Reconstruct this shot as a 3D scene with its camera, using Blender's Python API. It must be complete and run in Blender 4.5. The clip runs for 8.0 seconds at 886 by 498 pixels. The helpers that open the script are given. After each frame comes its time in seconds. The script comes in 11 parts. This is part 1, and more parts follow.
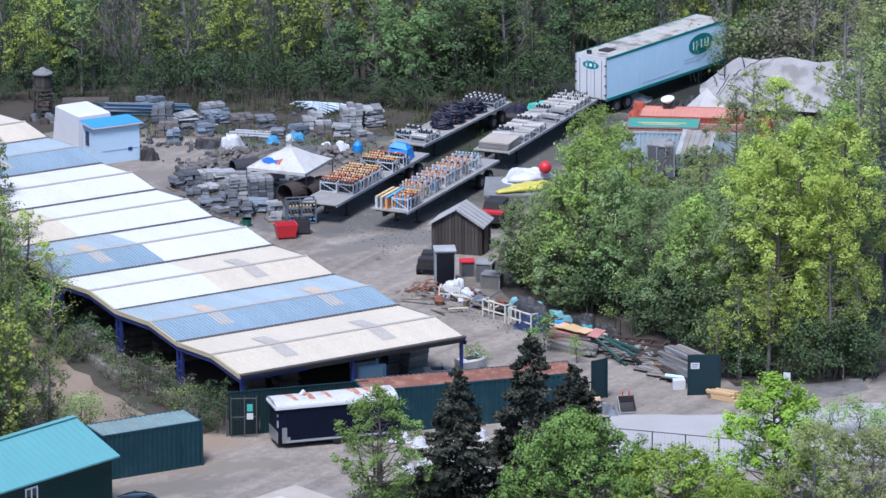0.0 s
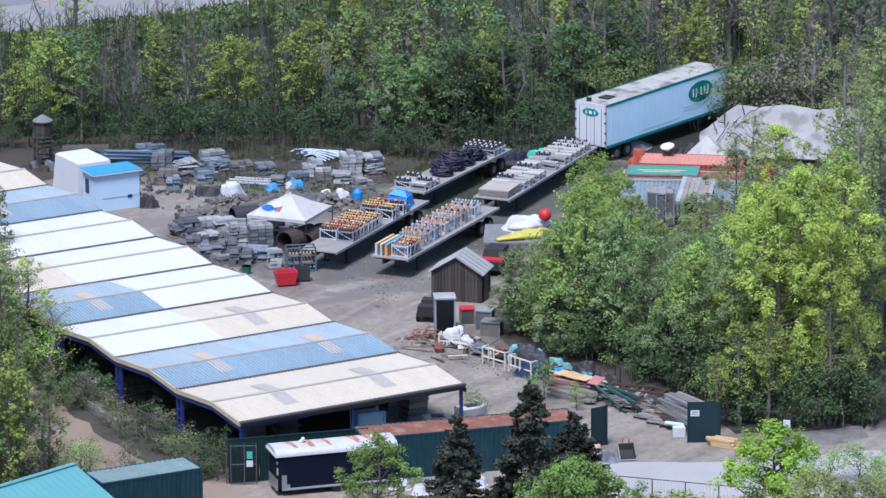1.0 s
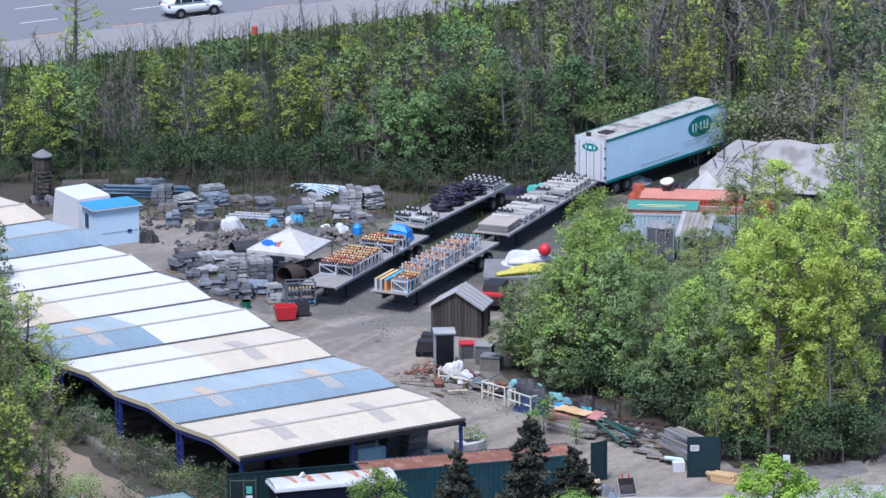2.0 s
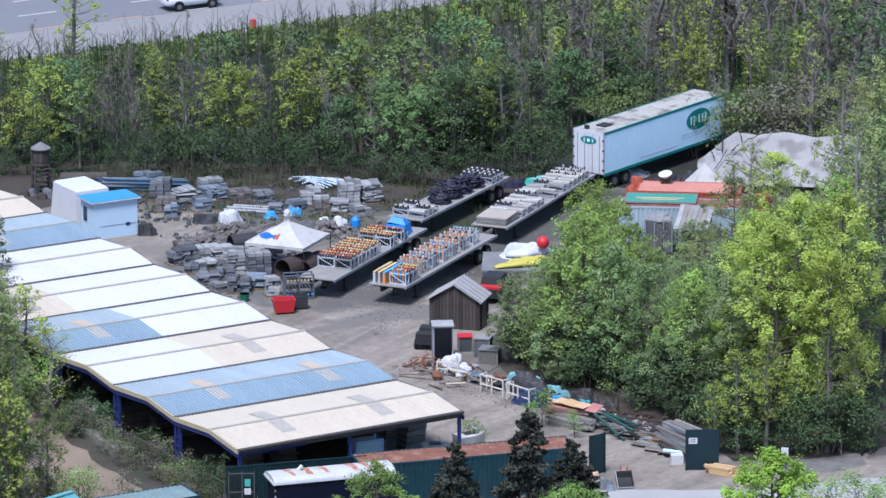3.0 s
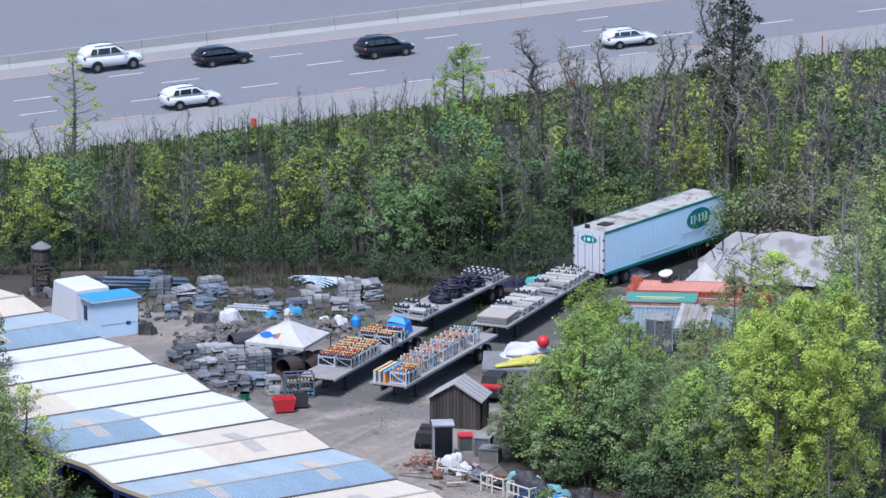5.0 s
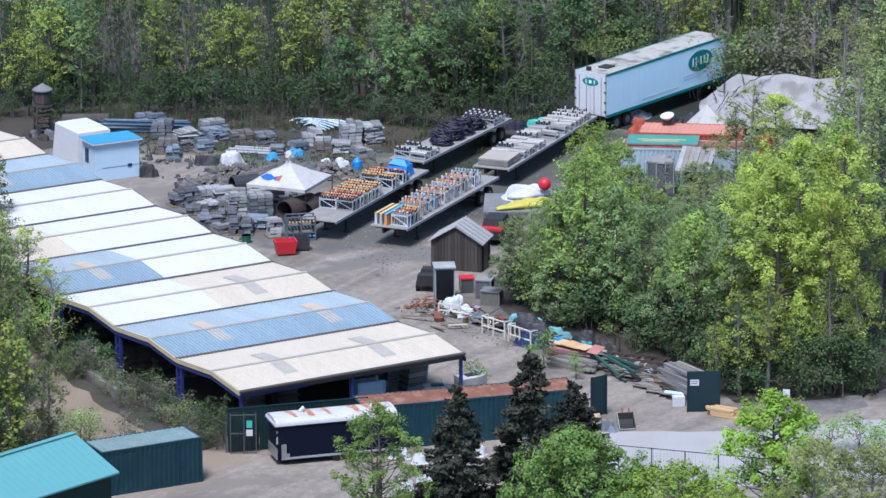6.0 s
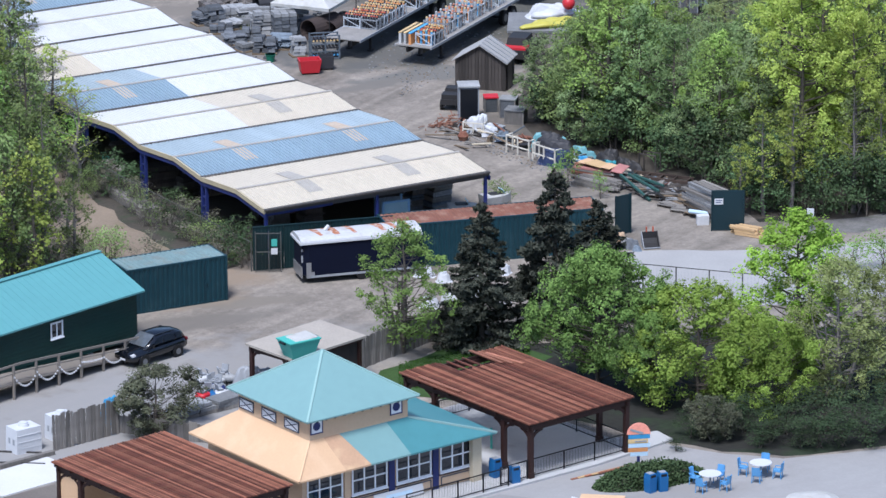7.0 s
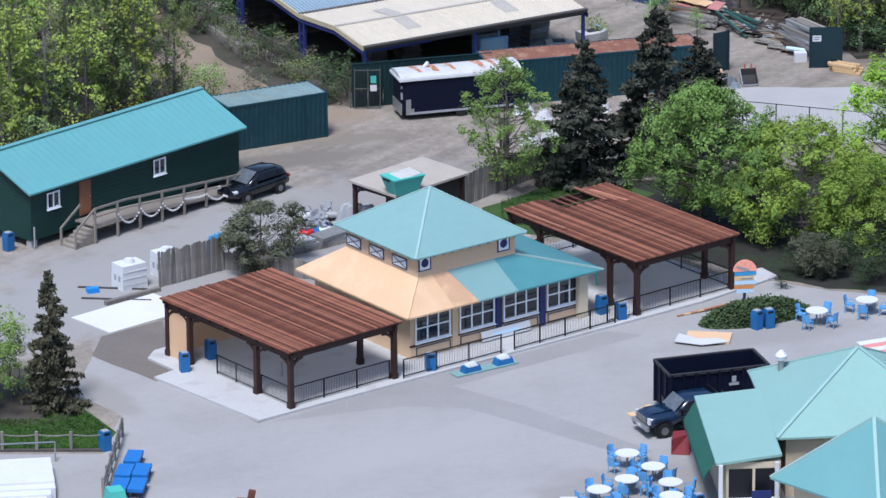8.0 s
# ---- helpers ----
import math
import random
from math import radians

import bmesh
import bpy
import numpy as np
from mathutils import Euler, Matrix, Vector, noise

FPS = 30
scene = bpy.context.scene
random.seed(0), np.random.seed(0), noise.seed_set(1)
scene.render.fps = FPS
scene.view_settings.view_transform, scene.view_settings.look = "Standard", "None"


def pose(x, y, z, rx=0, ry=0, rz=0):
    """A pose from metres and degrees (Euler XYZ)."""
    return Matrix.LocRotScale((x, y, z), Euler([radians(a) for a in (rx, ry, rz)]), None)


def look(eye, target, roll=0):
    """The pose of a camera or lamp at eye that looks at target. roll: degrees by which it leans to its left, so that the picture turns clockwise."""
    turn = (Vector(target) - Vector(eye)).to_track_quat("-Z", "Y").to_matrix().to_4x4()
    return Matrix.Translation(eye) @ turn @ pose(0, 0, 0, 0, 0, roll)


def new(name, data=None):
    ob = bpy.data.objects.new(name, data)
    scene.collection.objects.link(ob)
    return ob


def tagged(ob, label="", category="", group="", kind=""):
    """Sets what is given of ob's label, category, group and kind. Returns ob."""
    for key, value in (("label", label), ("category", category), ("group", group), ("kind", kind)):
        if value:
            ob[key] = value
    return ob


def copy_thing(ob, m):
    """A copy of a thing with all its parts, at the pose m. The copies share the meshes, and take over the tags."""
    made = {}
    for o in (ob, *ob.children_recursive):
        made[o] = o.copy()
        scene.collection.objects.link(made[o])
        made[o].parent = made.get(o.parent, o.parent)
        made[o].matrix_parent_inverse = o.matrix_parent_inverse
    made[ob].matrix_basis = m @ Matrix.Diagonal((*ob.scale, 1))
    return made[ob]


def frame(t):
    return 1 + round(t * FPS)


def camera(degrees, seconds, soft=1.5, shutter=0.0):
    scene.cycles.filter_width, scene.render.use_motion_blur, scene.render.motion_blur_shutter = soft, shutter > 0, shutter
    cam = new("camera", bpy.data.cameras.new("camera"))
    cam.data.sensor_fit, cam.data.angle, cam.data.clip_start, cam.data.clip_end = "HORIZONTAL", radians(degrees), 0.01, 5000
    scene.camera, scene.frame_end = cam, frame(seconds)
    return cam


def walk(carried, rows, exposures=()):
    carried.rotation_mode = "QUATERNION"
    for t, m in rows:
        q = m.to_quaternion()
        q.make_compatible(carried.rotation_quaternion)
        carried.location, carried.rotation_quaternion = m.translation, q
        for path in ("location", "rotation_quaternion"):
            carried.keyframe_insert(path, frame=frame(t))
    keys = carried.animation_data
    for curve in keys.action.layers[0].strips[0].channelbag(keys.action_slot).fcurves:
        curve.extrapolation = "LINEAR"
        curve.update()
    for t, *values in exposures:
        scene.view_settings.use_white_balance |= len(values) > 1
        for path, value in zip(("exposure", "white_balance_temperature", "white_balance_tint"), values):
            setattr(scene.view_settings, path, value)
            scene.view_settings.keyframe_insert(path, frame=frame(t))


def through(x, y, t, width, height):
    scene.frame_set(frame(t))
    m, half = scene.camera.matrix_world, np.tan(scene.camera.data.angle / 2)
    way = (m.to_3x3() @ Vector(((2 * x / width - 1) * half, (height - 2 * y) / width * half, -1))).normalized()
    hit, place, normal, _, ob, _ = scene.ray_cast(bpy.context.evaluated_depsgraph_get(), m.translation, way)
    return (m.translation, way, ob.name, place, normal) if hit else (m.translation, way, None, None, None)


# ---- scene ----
cam = camera(9.0, 8.0, soft=1.5)
EYE = 95.0
ROWS = [
    # seconds, x, y, turn about x, about y, about z
    (0.0, 0, 0, 74.337, 0.29, -0.105),
    (0.5, 0, 0, 74.572, 0.29, -0.105),
    (1.0, 0, 0, 74.819, 0.29, -0.107),
    (1.5, 0, 0, 75.023, 0.29, -0.103),
    (1.7, 0, 0, 75.092, 0.29, -0.106),
    (1.975, 0, 0, 75.168, 0.29, -0.11),
    (2.25, 0, 0, 75.19, 0.29, -0.115),
    (2.525, 0, 0, 75.177, 0.29, -0.12),
    (2.8, 0, 0, 75.14, 0.29, -0.124),
    (3.0, 0, 0, 75.1, 0.29, -0.128),
    (3.5, 0, 0, 74.937, 0.28, -0.128),
    (4.0, 0, 0, 75.462, 0.275, -0.128),
    (4.2, 0, 0, 75.792, 0.275, -0.128),
    (4.475, 0, 0, 76.118, 0.275, -0.126),
    (4.75, 0, 0, 76.216, 0.275, -0.122),
    (5.025, 0, 0, 76.08, 0.275, -0.12),
    (5.3, 0, 0, 75.73, 0.275, -0.116),
    (5.5, 0, 0, 75.398, 0.275, -0.112),
    (6.0, 0, 0, 74.506, 0.265, -0.103),
    (6.5, 0, 0, 73.598, 0.24, -0.065),
    (7.0, -0.361, -0.363, 72.681, 0.27, 0.089),
    (7.5, -1.83, -0.3, 71.831, 0.325, 0.23),
    (8.0, -3.913, -0.431, 71.029, 0.346, 0.445),
]
walk(cam, [(t, pose(x, y, EYE, rx, ry, rz)) for t, x, y, rx, ry, rz in ROWS], exposures=[(0.0, 1.0, 5720, 15), (5.0, 1.0, 5740, 15), (6.0, 1.0, 5760, 13), (7.0, 0.94, 5820, 12), (8.0, 0.92, 5880, 12)])

# ---- daylight: bright thin overcast, soft sun from the front left ----
SUN_AZ, SUN_EL = radians(200), radians(62)
world = bpy.data.worlds.new("sky")
scene.world = world
world.use_nodes = True
wn = world.node_tree.nodes
sky = wn.new("ShaderNodeTexSky")
sky.sky_type, sky.sun_disc = "NISHITA", False
sky.sun_elevation, sky.sun_rotation = SUN_EL, SUN_AZ
sky.air_density, sky.dust_density, sky.ozone_density = 1.0, 1.5, 1.5
wn["Background"].inputs["Strength"].default_value = 0.1
world.node_tree.links.new(sky.outputs[0], wn["Background"].inputs["Color"])
sun = new("sun", bpy.data.lights.new("sun", "SUN"))
sun.data.energy, sun.data.angle, sun.data.color = 2.6, radians(16), (1.0, 0.97, 0.93)
sun_from = Vector((math.sin(SUN_AZ) * math.cos(SUN_EL), math.cos(SUN_AZ) * math.cos(SUN_EL), math.sin(SUN_EL)))
sun.matrix_world = look(sun_from * 200 + Vector((0, 300, 0)), (0, 300, 0))

# ---- materials ----
def mat(name, col, rough=0.75, metal=0.0, var=0.18, big=0.6, fine=14.0, bump=0.15, rand=0.0, second=None, amount=0.5, spec=0.4, stretch=None):
    """A surface with broad stains and fine grain; second: a colour that shows in patches; rand: difference from object to object."""
    m = bpy.data.materials.new(name)
    m.use_nodes = True
    n, l = m.node_tree.nodes, m.node_tree.links
    b = n["Principled BSDF"]
    b.inputs["Roughness"].default_value, b.inputs["Metallic"].default_value = rough, metal
    b.inputs["Specular IOR Level"].default_value = spec
    co = n.new("ShaderNodeTexCoord")
    src = co.outputs["Object"]
    if stretch:
        mp = n.new("ShaderNodeMapping")
        mp.inputs["Scale"].default_value = stretch
        l.new(src, mp.inputs[0])
        src = mp.outputs[0]
    no = []
    for sc, det in ((big, 5.0), (fine, 3.0)):
        t = n.new("ShaderNodeTexNoise")
        t.inputs["Scale"].default_value, t.inputs["Detail"].default_value = sc, det
        l.new(src, t.inputs["Vector"])
        no.append(t)
    val = n.new("ShaderNodeMath")
    val.operation = "ADD"
    l.new(no[0].outputs["Fac"], val.inputs[0])
    l.new(no[1].outputs["Fac"], val.inputs[1])
    rng = n.new("ShaderNodeMapRange")
    rng.inputs["From Min"].default_value, rng.inputs["From Max"].default_value = 0.6, 1.4
    rng.inputs["To Min"].default_value, rng.inputs["To Max"].default_value = 1 - var, 1 + var
    l.new(val.outputs[0], rng.inputs["Value"])
    out = rng.outputs[0]
    if rand:
        oi = n.new("ShaderNodeObjectInfo")
        r2 = n.new("ShaderNodeMapRange")
        r2.inputs["To Min"].default_value, r2.inputs["To Max"].default_value = 1 - rand, 1 + rand
        l.new(oi.outputs["Random"], r2.inputs["Value"])
        mu = n.new("ShaderNodeMath")
        mu.operation = "MULTIPLY"
        l.new(out, mu.inputs[0])
        l.new(r2.outputs[0], mu.inputs[1])
        out = mu.outputs[0]
    mix = n.new("ShaderNodeMix")
    mix.data_type = "RGBA"
    mix.inputs["A"].default_value, mix.inputs["B"].default_value = (*col, 1), (*(second or col), 1)
    if second:
        t3 = n.new("ShaderNodeTexNoise")
        t3.inputs["Scale"].default_value, t3.inputs["Detail"].default_value = big * 1.7, 6.0
        l.new(src, t3.inputs["Vector"])
        r3 = n.new("ShaderNodeMapRange")
        r3.inputs["From Min"].default_value, r3.inputs["From Max"].default_value = 0.68 - 0.36 * amount, 0.82 - 0.36 * amount
        l.new(t3.outputs["Fac"], r3.inputs["Value"])
        l.new(r3.outputs[0], mix.inputs["Factor"])
    else:
        mix.inputs["Factor"].default_value = 0
    hs = n.new("ShaderNodeHueSaturation")
    l.new(mix.outputs["Result"], hs.inputs["Color"])
    l.new(out, hs.inputs["Value"])
    l.new(hs.outputs[0], b.inputs["Base Color"])
    if bump:
        bp = n.new("ShaderNodeBump")
        bp.inputs["Strength"].default_value, bp.inputs["Distance"].default_value = bump, 0.03
        l.new(no[1].outputs["Fac"], bp.inputs["Height"])
        l.new(bp.outputs[0], b.inputs["Normal"])
    return m


def leaf_mat(name, dark, light, through=0.35, rand=0.25):
    """Foliage: every leaf its own shade between two greens, every plant a little different."""
    m = bpy.data.materials.new(name)
    m.use_nodes = True
    n, l = m.node_tree.nodes, m.node_tree.links
    b, o = n["Principled BSDF"], n["Material Output"]
    geo, oi = n.new("ShaderNodeNewGeometry"), n.new("ShaderNodeObjectInfo")
    mix = n.new("ShaderNodeMix")
    mix.data_type = "RGBA"
    mix.inputs["A"].default_value, mix.inputs["B"].default_value = (*dark, 1), (*light, 1)
    l.new(geo.outputs["Random Per Island"], mix.inputs["Factor"])
    hs = n.new("ShaderNodeHueSaturation")
    for k, lo, hi in (("Value", 1 - rand, 1 + rand), ("Hue", 0.5 - 0.06 * rand, 0.5 + 0.03 * rand)):
        r = n.new("ShaderNodeMapRange")
        r.inputs["To Min"].default_value, r.inputs["To Max"].default_value = lo, hi
        l.new(oi.outputs["Random"], r.inputs["Value"])
        l.new(r.outputs[0], hs.inputs[k])
    no = n.new("ShaderNodeTexNoise")
    no.inputs["Scale"].default_value, no.inputs["Detail"].default_value = 0.45, 3.0
    l.new(geo.outputs["Position"], no.inputs["Vector"])
    pr = n.new("ShaderNodeMapRange")
    pr.inputs["From Min"].default_value, pr.inputs["From Max"].default_value = 0.3, 0.7
    pr.inputs["To Min"].default_value, pr.inputs["To Max"].default_value = 0.64, 1.34
    l.new(no.outputs["Fac"], pr.inputs["Value"])
    h2 = n.new("ShaderNodeHueSaturation")
    l.new(mix.outputs["Result"], h2.inputs["Color"])
    l.new(pr.outputs[0], h2.inputs["Value"])
    l.new(h2.outputs[0], hs.inputs["Color"])
    l.new(hs.outputs[0], b.inputs["Base Color"])
    b.inputs["Roughness"].default_value = 0.75
    b.inputs["Specular IOR Level"].default_value = 0.1
    tr = n.new("ShaderNodeBsdfTranslucent")
    l.new(hs.outputs[0], tr.inputs["Color"])
    ms = n.new("ShaderNodeMixShader")
    ms.inputs[0].default_value = through
    l.new(b.outputs[0], ms.inputs[1])
    l.new(tr.outputs[0], ms.inputs[2])
    l.new(ms.outputs[0], o.inputs["Surface"])
    return m


def ground_mat(name, col, second, stains, turn=55.0, var=0.2, tracks=(0.68, 1.1), bump=0.4, speckle=(0.8, 1.16)):
    """Trodden gravel: broad patches, drawn-out wheel tracks, and ragged patches of stain and shade (x, y, half-length,
    half-width, turn, colour).
    """
    m = mat(name, col, 0.95, var=var, big=0.12, fine=6, bump=bump, second=second, amount=0.5)
    n, l = m.node_tree.nodes, m.node_tree.links
    b = n["Principled BSDF"]
    src = b.inputs["Base Color"].links[0].from_socket
    geo = n.new("ShaderNodeNewGeometry")
    tr = n.new("ShaderNodeMapping")
    tr.vector_type = "TEXTURE"
    tr.inputs["Rotation"].default_value, tr.inputs["Scale"].default_value = (0, 0, radians(turn)), (11.0, 1.5, 1)
    l.new(geo.outputs["Position"], tr.inputs[0])
    no = n.new("ShaderNodeTexNoise")
    no.inputs["Scale"].default_value, no.inputs["Detail"].default_value, no.inputs["Distortion"].default_value = 1.0, 5.0, 1.2
    l.new(tr.outputs[0], no.inputs["Vector"])
    r = n.new("ShaderNodeMapRange")
    r.inputs["From Min"].default_value, r.inputs["From Max"].default_value = 0.3, 0.7
    r.inputs["To Min"].default_value, r.inputs["To Max"].default_value = tracks
    l.new(no.outputs["Fac"], r.inputs["Value"])
    hs = n.new("ShaderNodeHueSaturation")
    l.new(src, hs.inputs["Color"])
    l.new(r.outputs[0], hs.inputs["Value"])
    sp = n.new("ShaderNodeTexNoise")
    sp.inputs["Scale"].default_value, sp.inputs["Detail"].default_value, sp.inputs["Roughness"].default_value = 1.6, 8.0, 0.7
    l.new(geo.outputs["Position"], sp.inputs["Vector"])
    r4 = n.new("ShaderNodeMapRange")
    r4.inputs["From Min"].default_value, r4.inputs["From Max"].default_value = 0.35, 0.65
    r4.inputs["To Min"].default_value, r4.inputs["To Max"].default_value = speckle
    l.new(sp.outputs["Fac"], r4.inputs["Value"])
    h4 = n.new("ShaderNodeHueSaturation")
    l.new(hs.outputs[0], h4.inputs["Color"])
    l.new(r4.outputs[0], h4.inputs["Value"])
    src = h4.outputs[0]
    rag = n.new("ShaderNodeTexNoise")
    rag.inputs["Scale"].default_value, rag.inputs["Detail"].default_value = 0.5, 7.0
    l.new(geo.outputs["Position"], rag.inputs["Vector"])
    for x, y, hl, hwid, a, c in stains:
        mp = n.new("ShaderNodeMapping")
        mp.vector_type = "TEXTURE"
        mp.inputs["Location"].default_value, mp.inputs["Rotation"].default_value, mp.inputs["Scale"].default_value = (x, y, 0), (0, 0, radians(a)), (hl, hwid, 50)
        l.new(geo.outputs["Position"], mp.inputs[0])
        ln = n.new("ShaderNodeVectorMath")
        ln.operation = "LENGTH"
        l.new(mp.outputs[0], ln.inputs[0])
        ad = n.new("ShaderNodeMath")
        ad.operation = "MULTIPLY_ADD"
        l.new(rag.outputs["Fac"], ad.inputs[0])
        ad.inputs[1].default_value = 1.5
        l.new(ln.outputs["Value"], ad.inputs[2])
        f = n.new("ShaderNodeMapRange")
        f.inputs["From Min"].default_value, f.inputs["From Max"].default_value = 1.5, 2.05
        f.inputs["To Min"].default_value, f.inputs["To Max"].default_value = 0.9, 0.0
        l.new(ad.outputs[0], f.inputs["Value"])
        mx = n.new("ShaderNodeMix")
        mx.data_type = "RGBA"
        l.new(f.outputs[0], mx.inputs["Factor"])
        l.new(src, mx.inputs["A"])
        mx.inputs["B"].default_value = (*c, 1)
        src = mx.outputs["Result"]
    l.new(src, b.inputs["Base Color"])
    return m


# Near-black because the shade under the trees is put into the colour.
FOREST = mat("shaded_forest_floor", (0.016, 0.016, 0.013), 0.95, var=0.4, big=0.25, fine=3, bump=0.6, second=(0.016, 0.026, 0.012), amount=0.5)
# Dark patches below trailers and along the woods mix wet gravel with painted shade.
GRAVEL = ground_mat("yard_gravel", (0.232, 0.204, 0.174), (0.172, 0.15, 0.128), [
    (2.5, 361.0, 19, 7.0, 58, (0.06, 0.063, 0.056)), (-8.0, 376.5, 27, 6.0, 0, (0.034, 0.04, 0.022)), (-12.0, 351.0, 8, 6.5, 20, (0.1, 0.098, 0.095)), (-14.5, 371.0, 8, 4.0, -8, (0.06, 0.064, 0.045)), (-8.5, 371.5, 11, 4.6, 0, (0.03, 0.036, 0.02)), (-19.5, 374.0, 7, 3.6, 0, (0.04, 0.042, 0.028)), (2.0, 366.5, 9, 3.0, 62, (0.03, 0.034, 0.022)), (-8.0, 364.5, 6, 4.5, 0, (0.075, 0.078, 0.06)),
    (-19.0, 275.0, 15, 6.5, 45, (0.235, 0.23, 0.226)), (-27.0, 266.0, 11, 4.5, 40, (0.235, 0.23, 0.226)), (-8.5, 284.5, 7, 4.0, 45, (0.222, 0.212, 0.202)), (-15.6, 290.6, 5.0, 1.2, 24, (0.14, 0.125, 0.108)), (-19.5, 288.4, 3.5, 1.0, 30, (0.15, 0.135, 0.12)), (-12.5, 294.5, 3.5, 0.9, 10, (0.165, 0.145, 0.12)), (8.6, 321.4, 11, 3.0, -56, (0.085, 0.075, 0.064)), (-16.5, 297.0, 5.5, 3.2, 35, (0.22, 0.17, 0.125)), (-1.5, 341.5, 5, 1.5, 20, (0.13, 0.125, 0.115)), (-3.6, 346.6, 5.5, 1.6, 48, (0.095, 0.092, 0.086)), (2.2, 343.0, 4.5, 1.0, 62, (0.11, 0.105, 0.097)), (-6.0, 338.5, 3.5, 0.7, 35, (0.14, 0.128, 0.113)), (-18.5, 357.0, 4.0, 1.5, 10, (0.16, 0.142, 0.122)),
])
DIRT = mat("tan_dirt", (0.2, 0.158, 0.118), 0.95, var=0.2, big=0.3, fine=6, bump=0.5, second=(0.166, 0.134, 0.09), amount=0.5)
PLAZA = ground_mat("pale_asphalt", (0.262, 0.257, 0.254), (0.245, 0.239, 0.236), [(2.6, 241.5, 5.5, 3.2, 30, (0.215, 0.204, 0.195)), (9.5, 262.5, 5.0, 1.4, 20, (0.22, 0.211, 0.203)), (-22.6, 254.0, 3.2, 0.9, 118, (0.225, 0.214, 0.202)), (-8.0, 247.0, 7.0, 1.5, 38, (0.272, 0.267, 0.264))], 36.0, 0.06, (0.975, 1.02), 0.12, (0.965, 1.03))
PATCH = mat("darker_asphalt", (0.222, 0.217, 0.216), 0.9, var=0.1, big=0.3, fine=8, bump=0.15)
NEWCONC = mat("new_white_concrete", (0.5, 0.5, 0.5), 0.85, var=0.06, big=0.4, fine=10, bump=0.1)
CONCRETE = mat("pale_concrete", (0.3, 0.296, 0.292), 0.85, var=0.12, big=0.4, fine=10, bump=0.1)
TERRACE = mat("new_pale_concrete", (0.37, 0.37, 0.372), 0.85, var=0.08, big=0.4, fine=10, bump=0.1, second=(0.31, 0.305, 0.3), amount=0.3)
BROWNPAVE = mat("brown_gravel_base", (0.128, 0.112, 0.099), 0.95, var=0.15, big=0.5, fine=8, bump=0.4)
HIGHWAY = mat("highway_asphalt", (0.15, 0.154, 0.166), 0.9, var=0.08, big=0.05, fine=2, bump=0.1)
SHOULDER = mat("shoulder_asphalt", (0.211, 0.208, 0.205), 0.9, var=0.12, big=0.15, fine=3, bump=0.2)
LINE_W = mat("white_road_paint", (0.516, 0.516, 0.502), 0.7, var=0.15, big=1, fine=8, bump=0)
LINE_O = mat("orange_road_paint", (0.538, 0.301, 0.179), 0.7, var=0.15, big=1, fine=8, bump=0)
SCRUB = mat("brown_bank_scrub", (0.052, 0.045, 0.036), 0.95, var=0.3, big=0.5, fine=5, bump=0.5, second=(0.034, 0.042, 0.024), amount=0.55)
CLOTH = mat("soiled_white_tent_cloth", (0.4, 0.395, 0.38), 0.6, var=0.12, big=0.9, fine=6, bump=0.15, second=(0.33, 0.32, 0.29), amount=0.4)
DAMP = mat("damp_dark_gravel", (0.135, 0.13, 0.125), 0.95, var=0.3, big=0.5, fine=5, bump=0.4, second=(0.085, 0.088, 0.075), amount=0.45)
# Dark soil; its colour also carries shade under the shed and the trees.
SOIL = mat("dark_soil_with_shade", (0.045, 0.038, 0.03), 0.95, var=0.3, big=0.4, fine=6, bump=0.4)
GRASS = mat("lawn_soil", (0.03, 0.064, 0.014), 0.95, var=0.35, big=0.8, fine=9, bump=0.6)
GRASSLEAF = leaf_mat("grass_blades", (0.035, 0.085, 0.014), (0.05, 0.11, 0.02), 0.3, 0.1)
ROOF_W = mat("white_sheet_metal", (0.505, 0.508, 0.515), 0.45, 0.0, var=0.06, big=0.3, fine=3, bump=0.03, rand=0.03, second=(0.45, 0.45, 0.445), amount=0.35)
ROOF_C = mat("cream_sheet_metal", (0.475, 0.425, 0.345), 0.5, 0.0, var=0.07, big=0.3, fine=3, bump=0.03, rand=0.03, second=(0.42, 0.372, 0.3), amount=0.4)
FASCIA = mat("cream_fascia_paint", (0.4, 0.345, 0.235), 0.6, var=0.12, big=0.6, fine=5)
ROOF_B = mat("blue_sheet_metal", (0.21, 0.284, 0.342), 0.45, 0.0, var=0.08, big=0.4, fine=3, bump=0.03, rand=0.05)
ROOF_BL = mat("far_slope_blue_metal", (0.305, 0.367, 0.405), 0.45, 0.0, var=0.08, big=0.4, fine=3, bump=0.03, rand=0.05)
ROOF_G = mat("grey_translucent_sheet", (0.33, 0.308, 0.275), 0.6, 0.0, var=0.12, big=0.8, fine=4, bump=0.03)
ROOF_T = mat("tan_translucent_sheet", (0.42, 0.34, 0.26), 0.6, 0.0, var=0.12, big=0.8, fine=4, bump=0.03)
TRIM = mat("dark_roof_trim", (0.064, 0.058, 0.054), 0.7, var=0.2)
STEEL_BLUE = mat("blue_painted_steel", (0.018, 0.028, 0.13), 0.5, var=0.12)
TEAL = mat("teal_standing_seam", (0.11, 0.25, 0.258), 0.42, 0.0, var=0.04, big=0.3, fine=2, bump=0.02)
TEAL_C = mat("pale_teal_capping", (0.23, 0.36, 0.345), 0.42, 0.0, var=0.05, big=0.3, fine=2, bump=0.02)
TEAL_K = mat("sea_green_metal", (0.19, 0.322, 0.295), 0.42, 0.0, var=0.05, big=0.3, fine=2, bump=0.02)
